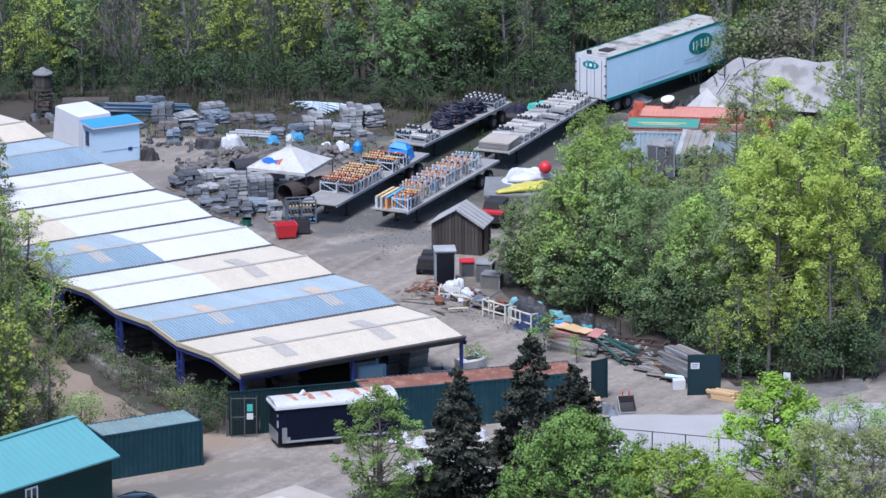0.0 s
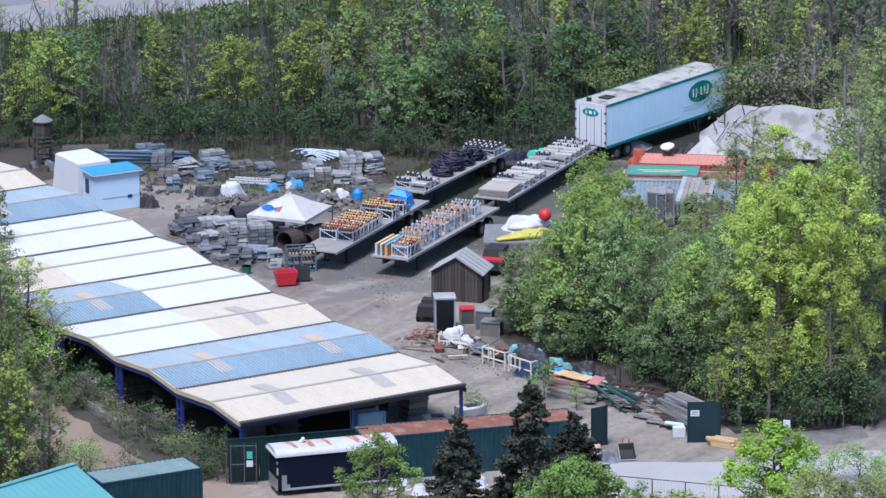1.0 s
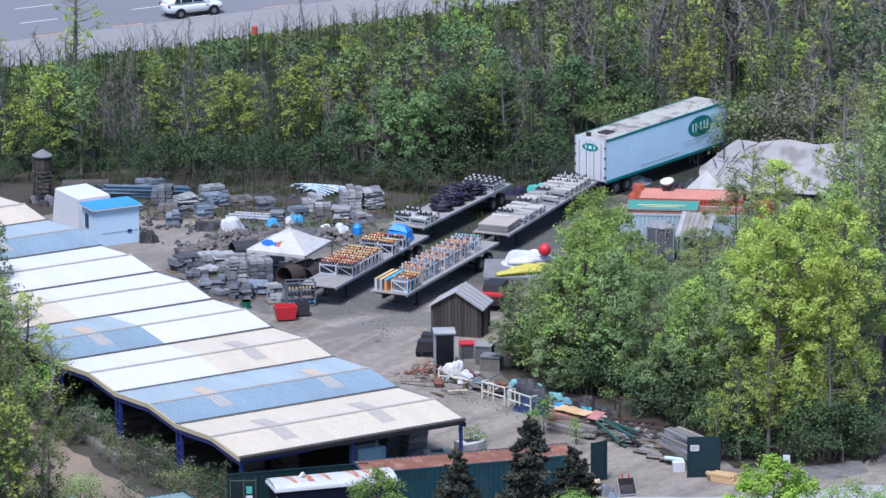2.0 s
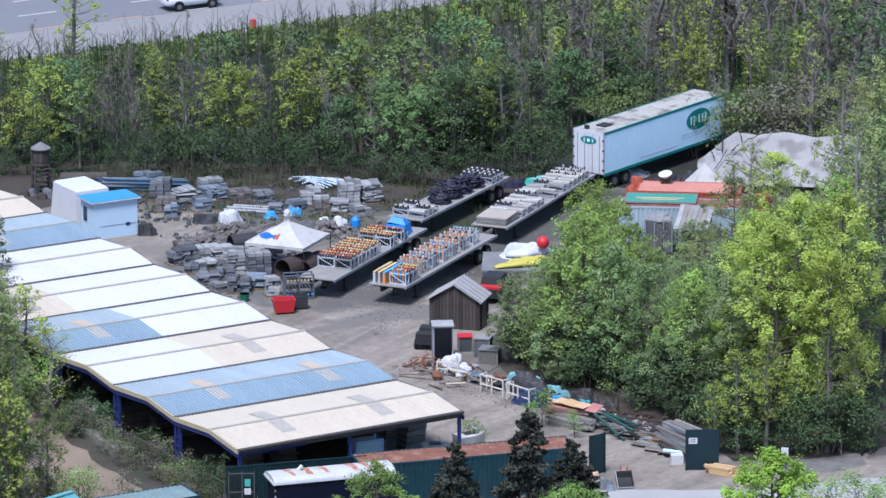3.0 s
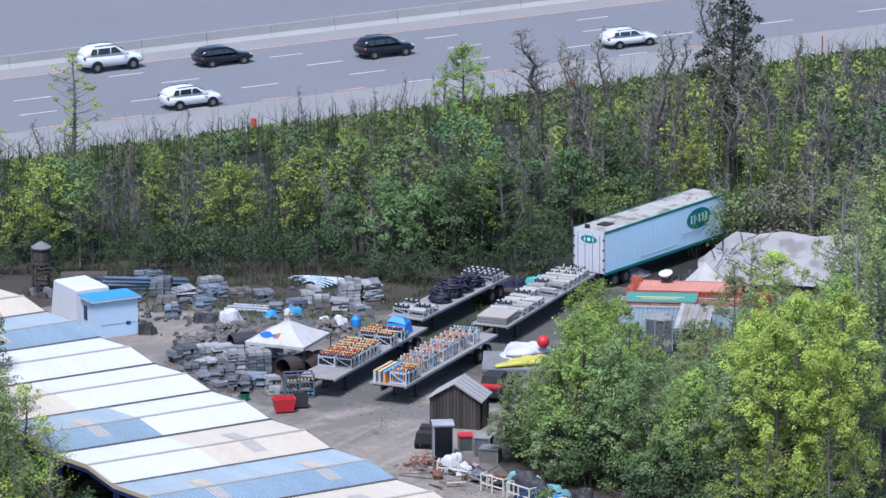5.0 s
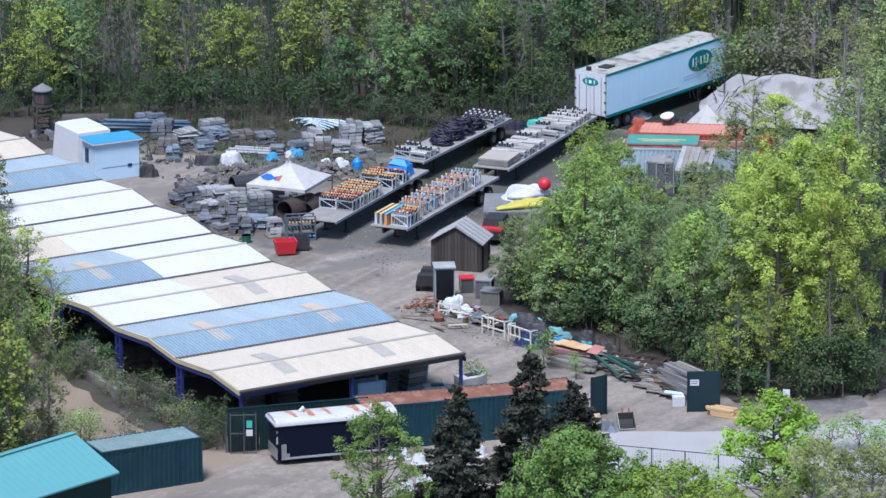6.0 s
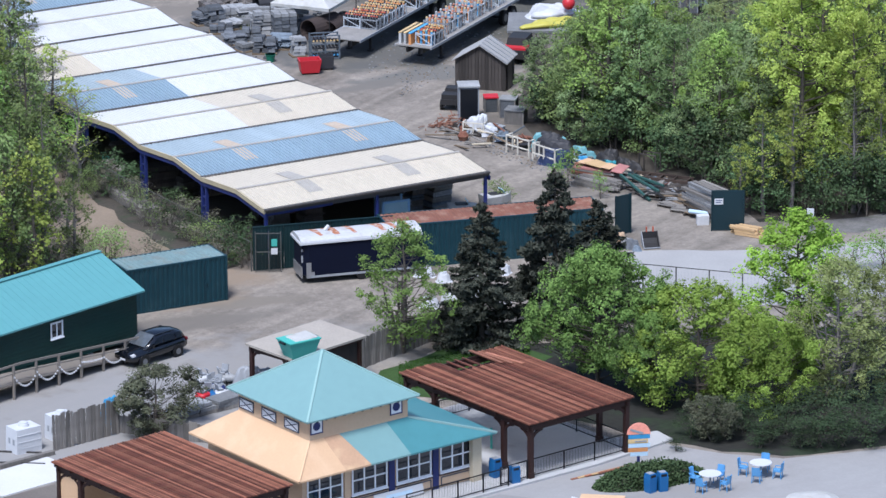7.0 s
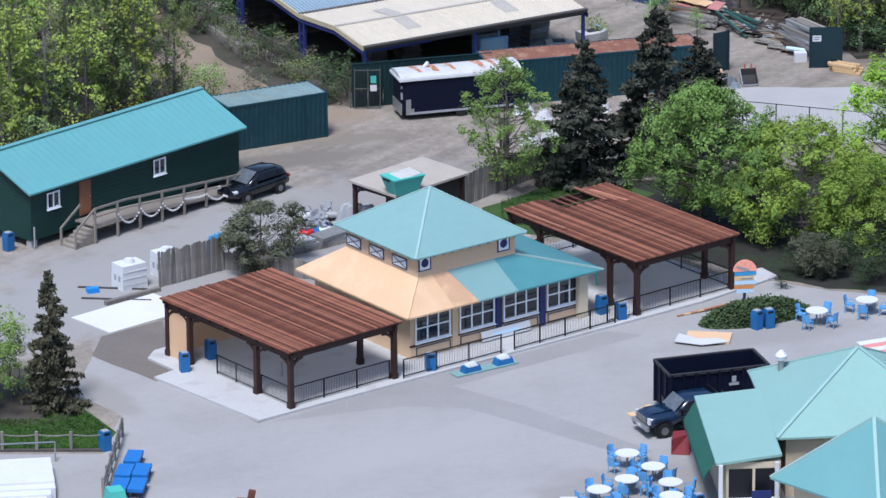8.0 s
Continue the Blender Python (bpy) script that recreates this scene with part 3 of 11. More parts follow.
sheet("bank_scrub", [(-12.6, 301.4), (-13.6, 300.3), (-16.2, 303.5), (-19.4, 308.7), (-22.6, 316.6), (-26.2, 326.1), (-31, 336), (-35, 342), (-33.5, 339.5), (-24, 322.5)], 0.024, SCRUB, "brown scrubby bank beside the storage shed", "bank", 0.3, 16)
# Sheet darkened to stand in for the shade below the shed roof.
sheet("shed_floor", [(-11.9, 303.0), (0.3, 309.9), (-32, 366), (-45, 358)], 0.018, SOIL, "bare earth coloured dark for the shade under the storage shed", "floor", 0.1, 13)
# This strip and the next paint tree shade onto the ground.
sheet("wood_foot", [(-40, 372.0), (-33, 366.5), (-27.5, 367.5), (-24, 371.6), (-18, 369.6), (-12, 370.4), (-6, 367.2), (-1, 366.6), (3.4, 369.2), (8.4, 372.4), (9, 377.6), (-0.5, 379), (-12, 380.5), (-40, 381)], 0.026, SOIL, "leaf litter coloured dark for shade along the foot of the woods", "soil", 0.8, 18)
sheet("wood_edge", [(2.6, 330.5), (7.0, 323.5), (12.2, 317.2), (16.6, 309.8), (22, 309.8), (26, 312), (30, 330), (30, 350), (12, 350), (5, 345)], 0.022, SOIL, "soil coloured dark for tree shade under the side wood", "soil", 0.5, 14)
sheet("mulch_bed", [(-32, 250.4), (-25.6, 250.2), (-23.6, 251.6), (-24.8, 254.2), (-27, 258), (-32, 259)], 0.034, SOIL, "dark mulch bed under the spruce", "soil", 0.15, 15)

# highway across the back, falling away slowly to the left
HX = Vector((math.cos(radians(29.6)), math.sin(radians(29.6)), 0))
HY = Vector((-HX.y, HX.x, 0))
H0 = Vector((-14.2, 422.0, 0))


def hw(a, b, z=0.0):
    return tuple(H0 + HX * a + HY * b + Vector((0, 0, z)))


def strip(name, a0, a1, b0, b1, z, m, label, category):
    return tagged(Shape().add([hw(a0, b0, z), hw(a1, b0, z), hw(a1, b1, z), hw(a0, b1, z)], [(0, 1, 2, 3)]).make(name, m), label, category, kind="structure")


strip("shoulder", -700, 700, -1.2, 9.3, 0.02, SHOULDER, "paved highway shoulder with gravel edge", "road shoulder")
strip("road", -700, 700, 9.3, 27.4, 0.03, HIGHWAY, "grey multi-lane highway asphalt", "road")
strip("inner_shoulder", -700, 700, 27.4, 30.4, 0.03, SHOULDER, "worn inner highway shoulder", "road shoulder")
strip("road_far", -700, 700, 31.4, 62, 0.03, HIGHWAY, "opposite carriageway of the highway", "road")
for b, k, m in ((5.0, 1, LINE_O), (27.1, 0, LINE_O), (32.2, 0, LINE_W)):
    if k == 0:
        strip("edge_line", -300, 300, b, b + 0.16, 0.036, m, "solid edge line painted on the highway", "road marking")
marks = tagged(thing("road_markings", 0, 0), "dashed lane lines painted on the highway", "road marking", kind="structure")
for b, off, gap_, ln, m in ((9.4, -14.0, 6.6, 2.7, LINE_O), (14.3, -13.0, 9.8, 3.3, LINE_W), (19.2, -11.1, 13.1, 3.3, LINE_W), (23.5, -15.2, 14.6, 3.1, LINE_W)):
    for i in range(-4, 10):
        a = off + i * gap_
        Shape().add([hw(a, b, 0.037), hw(a + ln, b, 0.037), hw(a + ln, b + 0.17, 0.037), hw(a, b + 0.17, 0.037)], [(0, 1, 2, 3)]).make("lane_dash", LINE_W if m == LINE_O and i % 3 == 2 else m, marks)
bar = Shape()
for i in range(-40, 41):
    a = i * 6.0
    prof = [(30.5, 0), (31.3, 0), (31.2, 0.1), (31.02, 0.35), (30.98, 1.05), (30.82, 1.05), (30.78, 0.35), (30.6, 0.1)]
    p0, p1 = [hw(a + 0.02, b, z) for b, z in prof], [hw(a + 5.98, b, z) for b, z in prof]
    bar.add(p0 + p1, [tuple(range(7, -1, -1)), tuple(range(8, 16))] + [(j, (j + 1) % 8, 8 + (j + 1) % 8, 8 + j) for j in range(8)])
tagged(bar.make("barrier", CONCRETE), "long concrete median barrier of the highway", "barrier", kind="structure")


# ---- storage shed: a row of low gabled bays ----
SH_L, SH_P, SH_Z, SH_RISE = 14.6, 7.6, 3.2, 0.35
shed = thing("storage_shed", -11.25, 301.36, 0, 30.3, "long open-sided storage shed with patchwork white, cream and blue metal roof", "shed")


def sheet_mesh(w, length, rise, n=4, rib=0.036):
    """A trapezoid-ribbed roof sheet: w wide along x, from the valley at y=0 up to the ridge."""
    s = Shape()
    xs = []
    for i in range(n):
        a = w * i / n
        xs += [(a, 0), (a + w / n * 0.5, 0), (a + w / n * 0.56, rib), (a + w / n * 0.84, rib)]
    xs.append((w, 0))
    lo, hi = [(x, 0, z) for x, z in xs], [(x, length, z + rise) for x, z in xs]
    k = len(xs)
    s.add(lo + hi, [(i, i + 1, k + i + 1, k + i) for i in range(k - 1)])
    return s


SW = SH_L / 16
half = SH_P * 0.445
rear = SH_P - half
full_data = {}
for nm, m in (("w", ROOF_W), ("c", ROOF_C), ("b", ROOF_B), ("l", ROOF_BL), ("g", ROOF_G), ("t", ROOF_T)):
    for side, ln in ((0, half), (1, rear)):
        o = sheet_mesh(SW, ln, SH_RISE, 4, 0.062 if nm in "bl" else 0.036).make("roof_sheet", m)
        full_data[nm, side] = o.data
        bpy.data.objects.remove(o)
BAYS = [
    # near slope, far slope; the blue is paler on far slopes
    ("cccccccccccccccc", "cccccccccccccccc", {4: "g", 11: "g"}),
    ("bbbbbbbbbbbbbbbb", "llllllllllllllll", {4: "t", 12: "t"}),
    ("wwwwwwwwcccccccc", "wwwwwwwwcccccccc", {11: "g"}),
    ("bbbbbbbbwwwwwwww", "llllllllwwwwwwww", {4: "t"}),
    ("ccccccwwwwwwwwww", "ccccccwwwwwwwwww", {3: "g"}),
    ("bbbbwwwwwwwwwwww", "llwwwwwwwwwwwwww", {}),
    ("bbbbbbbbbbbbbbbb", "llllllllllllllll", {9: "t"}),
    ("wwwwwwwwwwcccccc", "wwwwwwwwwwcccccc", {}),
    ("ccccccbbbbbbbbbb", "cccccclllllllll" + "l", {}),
]
for b, (near, far, odd) in enumerate(BAYS):
    y0 = b * SH_P
    for i in range(16):
        for side, code in ((0, near[i]), (1, far[i])):
            m = pose(i * SW, y0, SH_Z) if side == 0 else pose((i + 1) * SW, y0 + SH_P, SH_Z, 0, 0, 180)
            piece("roof_sheet", full_data[code, side], shed, m)
            if i in odd:
                ln, r0 = (0.55, 0.4) if side == 0 else (0.45, 0.5)
                q = pose(0, (half, rear)[side] * r0, SH_RISE * r0 + (0.018, 0.05)[side]) @ Matrix.Diagonal((1, ln, ln, 1))
                piece("skylight_sheet", full_data[odd[i], side], shed, m @ q)
    Shape().box((SH_L / 2, y0 + half, SH_Z + SH_RISE + 0.04), (SH_L, 0.2, 0.07)).make("ridge_cap", ROOF_G, shed)
    gt = Shape().box((SH_L / 2, y0, SH_Z + 0.02), (SH_L + 0.06, 0.26, 0.1))
    # Dark teeth model the scalloped shadow beside the valley trim.
    for k in range(64):
        gt.box((SH_L * (k + 0.5) / 64, y0 - 0.15, SH_Z + 0.05), (SH_L / 64 * 0.55, 0.12, 0.09))
    gt.make("gutter", TRIM, shed)
    for x in (0.0, SH_L):
        g = Shape()
        for s0, s1 in (((x, y0, SH_Z - 0.08), (x, y0 + half, SH_Z + SH_RISE - 0.08)), ((x, y0 + half, SH_Z + SH_RISE - 0.08), (x, y0 + SH_P, SH_Z - 0.08))):
            g.beam(s0, s1, 0.1, 0.26 if x == 0 else 0.16)
        g.make("barge_board", FASCIA if x == 0 else TRIM, shed)
        for ya, yb, za, zb in ((y0, y0 + half, 0, SH_RISE), (y0 + half, y0 + SH_P, SH_RISE, 0)):
            Shape().beam((x + 0.06, ya, SH_Z - 0.34 + za), (x + 0.06, yb, SH_Z - 0.34 + zb), 0.1, 0.26).make("rafter", STEEL_BLUE, shed)
    for x in (0.15, SH_L / 2, SH_L - 0.15):
        for y in (y0 + 0.15, y0 + SH_P - 0.35):
            Shape().box((x, y, (SH_Z - 0.1) / 2), (0.16, 0.16, SH_Z - 0.1)).make("post", STEEL_BLUE, shed)
Shape().box((SH_L / 2, 0.05, SH_Z - 0.14), (SH_L, 0.08, 0.14)).make("front_beam", TRIM, shed)
# Lower front beam: blue for the left 4.4 m, dark beyond.
Shape().box((2.2, 0.12, SH_Z - 0.3), (4.4, 0.1, 0.14)).make("front_beam", STEEL_BLUE, shed)
Shape().box((SH_L / 2 + 2.2, 0.12, SH_Z - 0.27), (SH_L - 4.5, 0.08, 0.1)).make("front_beam", TRIM, shed)
for b in range(1, len(BAYS)):
    for k in range(5):
        Shape().box((0.15, b * SH_P - 0.1, 0.4 + 0.55 * k), (0.08, 0.42, 0.08)).make("post_rung", STEEL_BLUE, shed)


# ---- pavilions with slatted roofs ----
def curve_brace(s, x, y, z, dx, dy, r=0.75, w=0.09):
    """A curved knee brace from a post up to the beam."""
    pts = [(r * (1 - math.cos(a)), r * math.sin(a)) for a in [i * math.pi / 10 for i in range(6)]]
    for (h0, v0), (h1, v1) in zip(pts, pts[1:]):
        s.beam((x + dx * h0, y + dy * h0, z + v0), (x + dx * h1, y + dy * h1, z + v1), w, 0.14)


def pavilion(x, y, yaw, w, d, posts_y, hole, label):
    p = thing("pavilion", x, y, 0.14, yaw, label, "pavilion", "timber pavilions")
    top = 2.9
    r = random.Random(int(w * 100))
    n = 42
    bw = w / n
    data = {}
    for i in range(n):
        x0 = i * bw
        far = d
        if hole and hole[0] < x0 < hole[1]:
            far = d - 1.9
        ln = far + r.uniform(-0.03, 0.03)
        # The raised strip is mostly paler, painting in the sunlit edge.
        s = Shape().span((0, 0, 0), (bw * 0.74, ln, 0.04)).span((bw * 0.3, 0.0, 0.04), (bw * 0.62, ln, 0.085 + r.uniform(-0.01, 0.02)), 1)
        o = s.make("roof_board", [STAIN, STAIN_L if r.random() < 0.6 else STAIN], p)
        o.matrix_basis = pose(x0, 0, top + r.uniform(0, 0.02))
    for i in range(9):
        yy = 0.25 + (d - 0.5) * i / 8
        Shape().box((w / 2, yy, top - 0.09), (w - 0.1, 0.07, 0.16)).make("rafter", DARKWOOD, p)
    for xx in (0.32, w - 0.32):
        Shape().box((xx, d / 2, top - 0.29), (0.16, d - 0.2, 0.24)).make("beam", DARKWOOD, p)
    for yy in (0.3, d - 0.3):
        Shape().box((w / 2, yy, top - 0.3), (w - 0.3, 0.14, 0.22)).make("beam", DARKWOOD, p)
    for xx, sx in ((0.32, 1), (w - 0.32, -1)):
        for j, yy in enumerate(posts_y):
            s = Shape().box((xx, yy, (top - 0.4) / 2), (0.24, 0.24, top - 0.4)).box((xx, yy, 0.15), (0.3, 0.3, 0.3))
            s.make("post", DARKWOOD, p)
            ways = ([(sx, 0)] if j in (0, len(posts_y) - 1) else []) + ([(0, 1)] if j < len(posts_y) - 1 else []) + ([(0, -1)] if j > 0 else [])
            for dx, dy in ways:
                b = Shape()
                curve_brace(b, xx, yy, top - 1.2, dx, dy)
                b.make("brace", DARKWOOD, p)
    if hole:
        for k in range(4):
            Shape().box((hole[0] + 0.5 * k + 0.3, d - 0.9, top - 0.03), (0.1, 1.8, 0.06)).make("rafter", STAIN, p)
        for k in range(3):
            Shape().box((w * 0.72 + 0.3 * k, d - 1.0 - 0.4 * k, top + 0.13), (0.18, 2.6, 0.05), (0, 0, 4 * k)).make("roof_board", STAIN_L, p)
        Shape().box((0.35, d * 0.72, top + 0.14), (0.2, 3.2, 0.05), (0, 0, 2)).make("roof_board", STAIN_L, p)
    return p


PA = pavilion(-13.78, 251.7, 39.9, 7.0, 10.35, (0.3, 2.95, 8.3, 10.05), None, "open timber pavilion with red-brown slatted roof and dark posts")
Shape().span((0.28, 8.42, 0.0), (0.36, 9.92, 2.4)).make("plywood_panel", PLY, PA, "bare plywood infill panel")
Shape().span((0.4, 10.0, 0.0), (6.65, 10.1, 2.5)).make("rear_wall", PLY, PA, "pale plywood rear wall")
PB = pavilion(3.1, 264.85, 38.6, 6.9, 10.6, (0.3, 2.4, 8.0, 10.3), (2.4, 4.9), "open timber pavilion with unfinished red-brown slatted roof")

# slab under both pavilions and the building
sl = Shape()
Ux, Uy, Vx, Vy = math.cos(radians(39)), math.sin(radians(39)), -math.sin(radians(39)), math.cos(radians(39))


def uv(u, v, z=0.0):
    return (-13.75 + u * Ux + v * Vx, 251.85 + u * Uy + v * Vy, z)


sl.slab([uv(-1.95, -0.12, 0.14), uv(25.5, -0.75, 0.14), uv(31.0, -0.3, 0.14), uv(31.2, 1.2, 0.14), uv(28.6, 1.8, 0.14), uv(28.4, 11, 0.14), uv(-0.1, 11, 0.14), uv(-1.0, 10.3, 0.14), uv(-1.0, 8.1, 0.14), uv(-2.35, 7.9, 0.14)], 0.3)
tagged(sl.make("terrace", TERRACE), "raised pale concrete terrace under the pavilions", "terrace", kind="structure")


# ---- food building with a cupola ----
DARKTRIM = mat("dark_blue_grey_trim", (0.05, 0.06, 0.09), 0.6)
FB = thing("park_building", -7.15, 263.9, 0.14, 37.2, "peach park building with teal hip roof half stripped to plywood", "building")
cz, ce, ca = 3.95, 5.15, 7.25
bx0, bx1, by0, by1, ez = -4.55, 7.6, -4.25, 5.2, 2.5
w0, w1, v0, v1 = bx0 + 0.75, bx1 - 0.9, by0 + 0.8, by1 - 0.6


def roof_face(name, pts, m, parent, thick=0.09, label=""):
    return Shape().slab(pts, thick).make(name, m, parent, label)


def lerp(a, b, t):
    return tuple(p + (q - p) * t for p, q in zip(a, b))


c = 3.0
A0, B0, A1, B1 = (bx0, by0, ez), (bx1, by0, ez), (-c, -c, cz), (c, -c, cz)
q0, q1, q2 = 0.36, 0.12, 0.72
roof_face("roof_underlay", [A0, lerp(A0, B0, 0.235), lerp(A1, B1, 0.02 + q1), A1], PLY, FB, label="bare orange plywood roof slope")
# This part of the front slope is browner than the plywood beside it.
roof_face("roof_patch", [lerp(A0, B0, 0.235), lerp(A0, B0, q0), lerp(A1, B1, 0.3), lerp(A1, B1, 0.02 + q1)], PLY_D, FB, label="browner plywood roof slope")
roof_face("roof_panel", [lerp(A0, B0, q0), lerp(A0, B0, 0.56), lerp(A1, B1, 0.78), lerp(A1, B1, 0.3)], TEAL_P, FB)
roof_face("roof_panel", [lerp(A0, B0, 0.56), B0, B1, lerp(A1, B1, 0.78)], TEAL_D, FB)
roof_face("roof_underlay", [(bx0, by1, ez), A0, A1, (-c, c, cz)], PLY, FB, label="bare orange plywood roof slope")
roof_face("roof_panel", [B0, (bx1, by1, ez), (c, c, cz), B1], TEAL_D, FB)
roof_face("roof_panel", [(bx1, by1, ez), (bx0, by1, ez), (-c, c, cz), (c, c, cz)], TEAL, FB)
Shape().beam(A0, A1, 0.1, 0.08).make("hip_cap", PLY, FB)
Shape().beam(lerp(B0, B1, 0), B1, 0.12, 0.1).make("hip_cap", TEAL_C, FB)
body = Shape()
for lo, hi in (((w0, v0, 0), (w1, v0 + 0.2, 2.6)), ((w0, v1 - 0.2, 0), (w1, v1, 2.6)), ((w0, v0 + 0.2, 0), (w0 + 0.2, v1 - 0.2, 2.6)), ((w1 - 0.2, v0 + 0.2, 0), (w1, v1 - 0.2, 2.6))):
    body.span(lo, hi)
body.make("wall", PEACH, FB)
Shape().span((w0 - 0.04, v0 - 0.05, 0.0), (w1 + 0.04, v0, 0.62)).make("plinth", PEACH, FB)
Shape().span((w0 - 0.06, v0 - 0.08, 0.62), (w1 + 0.06, v0, 0.7)).make("plinth_rail", DARKWOOD, FB)
cw = Shape()
for lo, hi in (((-c, -c, cz - 0.4), (c, -c + 0.15, ce)), ((-c, c - 0.15, cz - 0.4), (c, c, ce)), ((-c, -c + 0.15, cz - 0.4), (-c + 0.15, c - 0.15, ce)), ((c - 0.15, -c + 0.15, cz - 0.4), (c, c - 0.15, ce))):
    cw.span(lo, hi)
cw.make("cupola_wall", PEACH, FB)
e2 = 3.42
ap = (0, 0, ca)
cr = [(-e2, -e2, ce - 0.05), (e2, -e2, ce - 0.05), (e2, e2, ce - 0.05), (-e2, e2, ce - 0.05)]
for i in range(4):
    # Front and left faces use a paler teal than the other two.
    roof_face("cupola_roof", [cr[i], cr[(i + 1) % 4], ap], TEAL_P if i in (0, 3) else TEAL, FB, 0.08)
    Shape().beam(lerp(cr[i], ap, 0.0), lerp(ap, cr[i], 0.0), 0.12, 0.09).make("hip_cap", TEAL_C, FB)
for i in range(4):
    s = Shape()
    a, b = cr[i], cr[(i + 1) % 4]
    for k in range(1, 12):
        p = lerp(a, b, k / 12)
        s.box((p[0] * 0.965, p[1] * 0.965, p[2] - 0.1), (0.09, 0.09, 0.1))
    s.make("rafter_ends", DARKWOOD, FB)


def window(parent, at, w, h, cols, rows, face, m=FRAMEWHITE):
    """A window in a wall: face 'x' looks along -x, 'y' along -y."""
    e = thing("window", 0, 0)
    e.parent = parent
    e.matrix_basis = pose(*at, 0, 0, -90 if face == "x" else 0)
    Shape().span((0, -0.02, 0), (w, 0.05, h)).make("pane", GLASS, e)
    f = Shape()
    t = 0.09
    for lo, hi in (((-t, -0.05, -t), (w + t, -0.022, 0)), ((-t, -0.05, h), (w + t, -0.022, h + t)), ((-t, -0.05, 0), (0, -0.022, h)), ((w, -0.05, 0), (w + t, -0.022, h))):
        f.span(lo, hi)
    for i in range(1, cols):
        f.span((w * i / cols - 0.04, -0.05, 0), (w * i / cols + 0.04, -0.022, h))
    for i in range(1, rows):
        f.span((0, -0.046, h * i / rows - 0.035), (w, -0.024, h * i / rows + 0.035))
    f.make("frame", m, e)
    Shape().span((-t - 0.03, -0.12, -t - 0.05), (w + t + 0.03, -0.022, -t)).make("sill", m, e)
    return e


for i in range(4):
    u = w0 + 0.35 + i * 2.72
    window(FB, (u, v0 - 0.01, 0.86), 2.0, 1.3, 3, 2, "y")
    if i:
        Shape().span((u - 0.57, v0 - 0.12, 0.0), (u - 0.22, v0 - 0.02, 2.5)).make("pilaster", NAVY if i > 1 else PEACH, FB)
for i in range(4):
    u = w0 + 0.35 + i * 2.72
    pn = Shape()
    for lo, hi in (((u - 0.05, v0 - 0.1, 0.1), (u + 2.05, v0 - 0.05, 0.14)), ((u - 0.05, v0 - 0.1, 0.52), (u + 2.05, v0 - 0.05, 0.56)), ((u - 0.05, v0 - 0.1, 0.14), (u - 0.01, v0 - 0.05, 0.52)), ((u + 2.01, v0 - 0.1, 0.14), (u + 2.05, v0 - 0.05, 0.52))):
        pn.span(lo, hi)
    pn.make("wall_panel_trim", DARKTRIM, FB)
Shape().span((w1 - 0.3, v0 - 0.4, 0), (w1 + 0.25, v0 - 0.1, 2.4)).make("corner_pier", CREAM, FB)
def cupola_panel(at, w, h, face):
    """A white decorative panel in a thin blue frame."""
    e = thing("cupola_panel", 0, 0)
    e.parent = FB
    e.matrix_basis = pose(*at, 0, 0, -90 if face == "x" else 0)
    Shape().span((0, -0.03, 0), (w, 0, h)).make("panel", FRAMEWHITE, e)
    f, t = Shape(), 0.05
    for lo, hi in (((-t, -0.05, -t), (w + t, 0, 0)), ((-t, -0.05, h), (w + t, 0, h + t)), ((-t, -0.05, 0), (0, 0, h)), ((w, -0.05, 0), (w + t, 0, h))):
        f.span(lo, hi)
    f.make("frame", NAVY if face == "y" else DARKTRIM, e)
    return e


for i in range(3):
    e = cupola_panel((-c - 0.005, 2.85 - i * 1.92, cz + 0.22), 1.12, 0.46, "x")
    s = Shape().beam((0.04, -0.035, 0.04), (1.08, -0.035, 0.42), 0.02, 0.045)
    s.beam((0.04, -0.037, 0.42), (1.08, -0.037, 0.04), 0.02, 0.045).make("cross_bar", DARKTRIM, e)
for u in (-2.9, 1.95):
    e = cupola_panel((u, -c - 0.005, cz + 0.34), 0.64, 0.68, "y")
    Shape().tube((0.32, -0.03, 0.34), (0.32, -0.045, 0.34), 0.22, n=20).make("round_emblem", NAVY, e)


# ---- green house with ramp ----
HS = thing("site_office", -28.0, 275.6, 0.0, 46.6, "dark green long cabin with turquoise metal roof on blocks", "cabin")
HL, HW = 15.7, 7.0
Shape().span((0.35, 0.35, 0.45), (HL - 0.3, HW - 0.35, 3.1)).make("wall", HOUSE_G, HS)
g = Shape()
for x in (0.35, HL - 0.45):
    g.add([(x, 0.35, 3.1), (x, HW - 0.35, 3.1), (x, HW / 2, 4.42), (x + 0.15, 0.35, 3.1), (x + 0.15, HW - 0.35, 3.1), (x + 0.15, HW / 2, 4.42)], [(0, 2, 1), (3, 4, 5), (0, 3, 5, 2), (2, 5, 4, 1), (0, 1, 4, 3)])
g.make("gable", HOUSE_G, HS)
roof_face("roof_slope", [(0, 0, 3.15), (HL, 0, 3.15), (HL, HW / 2, 4.6), (0, HW / 2, 4.6)], TEAL_H, HS, 0.1)
roof_face("roof_slope", [(HL, HW, 3.15), (0, HW, 3.15), (0, HW / 2, 4.6), (HL, HW / 2, 4.6)], TEAL_H, HS, 0.1)
seam = Shape()
for i in range(1, 35):
    x = HL * i / 35
    seam.beam((x, 0.02, 3.155), (x, HW / 2, 4.605), 0.02, 0.02)
seam.make("roof_seams", TEAL_H, HS)
Shape().box((HL / 2, HW / 2, 4.62), (HL, 0.35, 0.05)).make("ridge_cap", TEAL_H, HS)
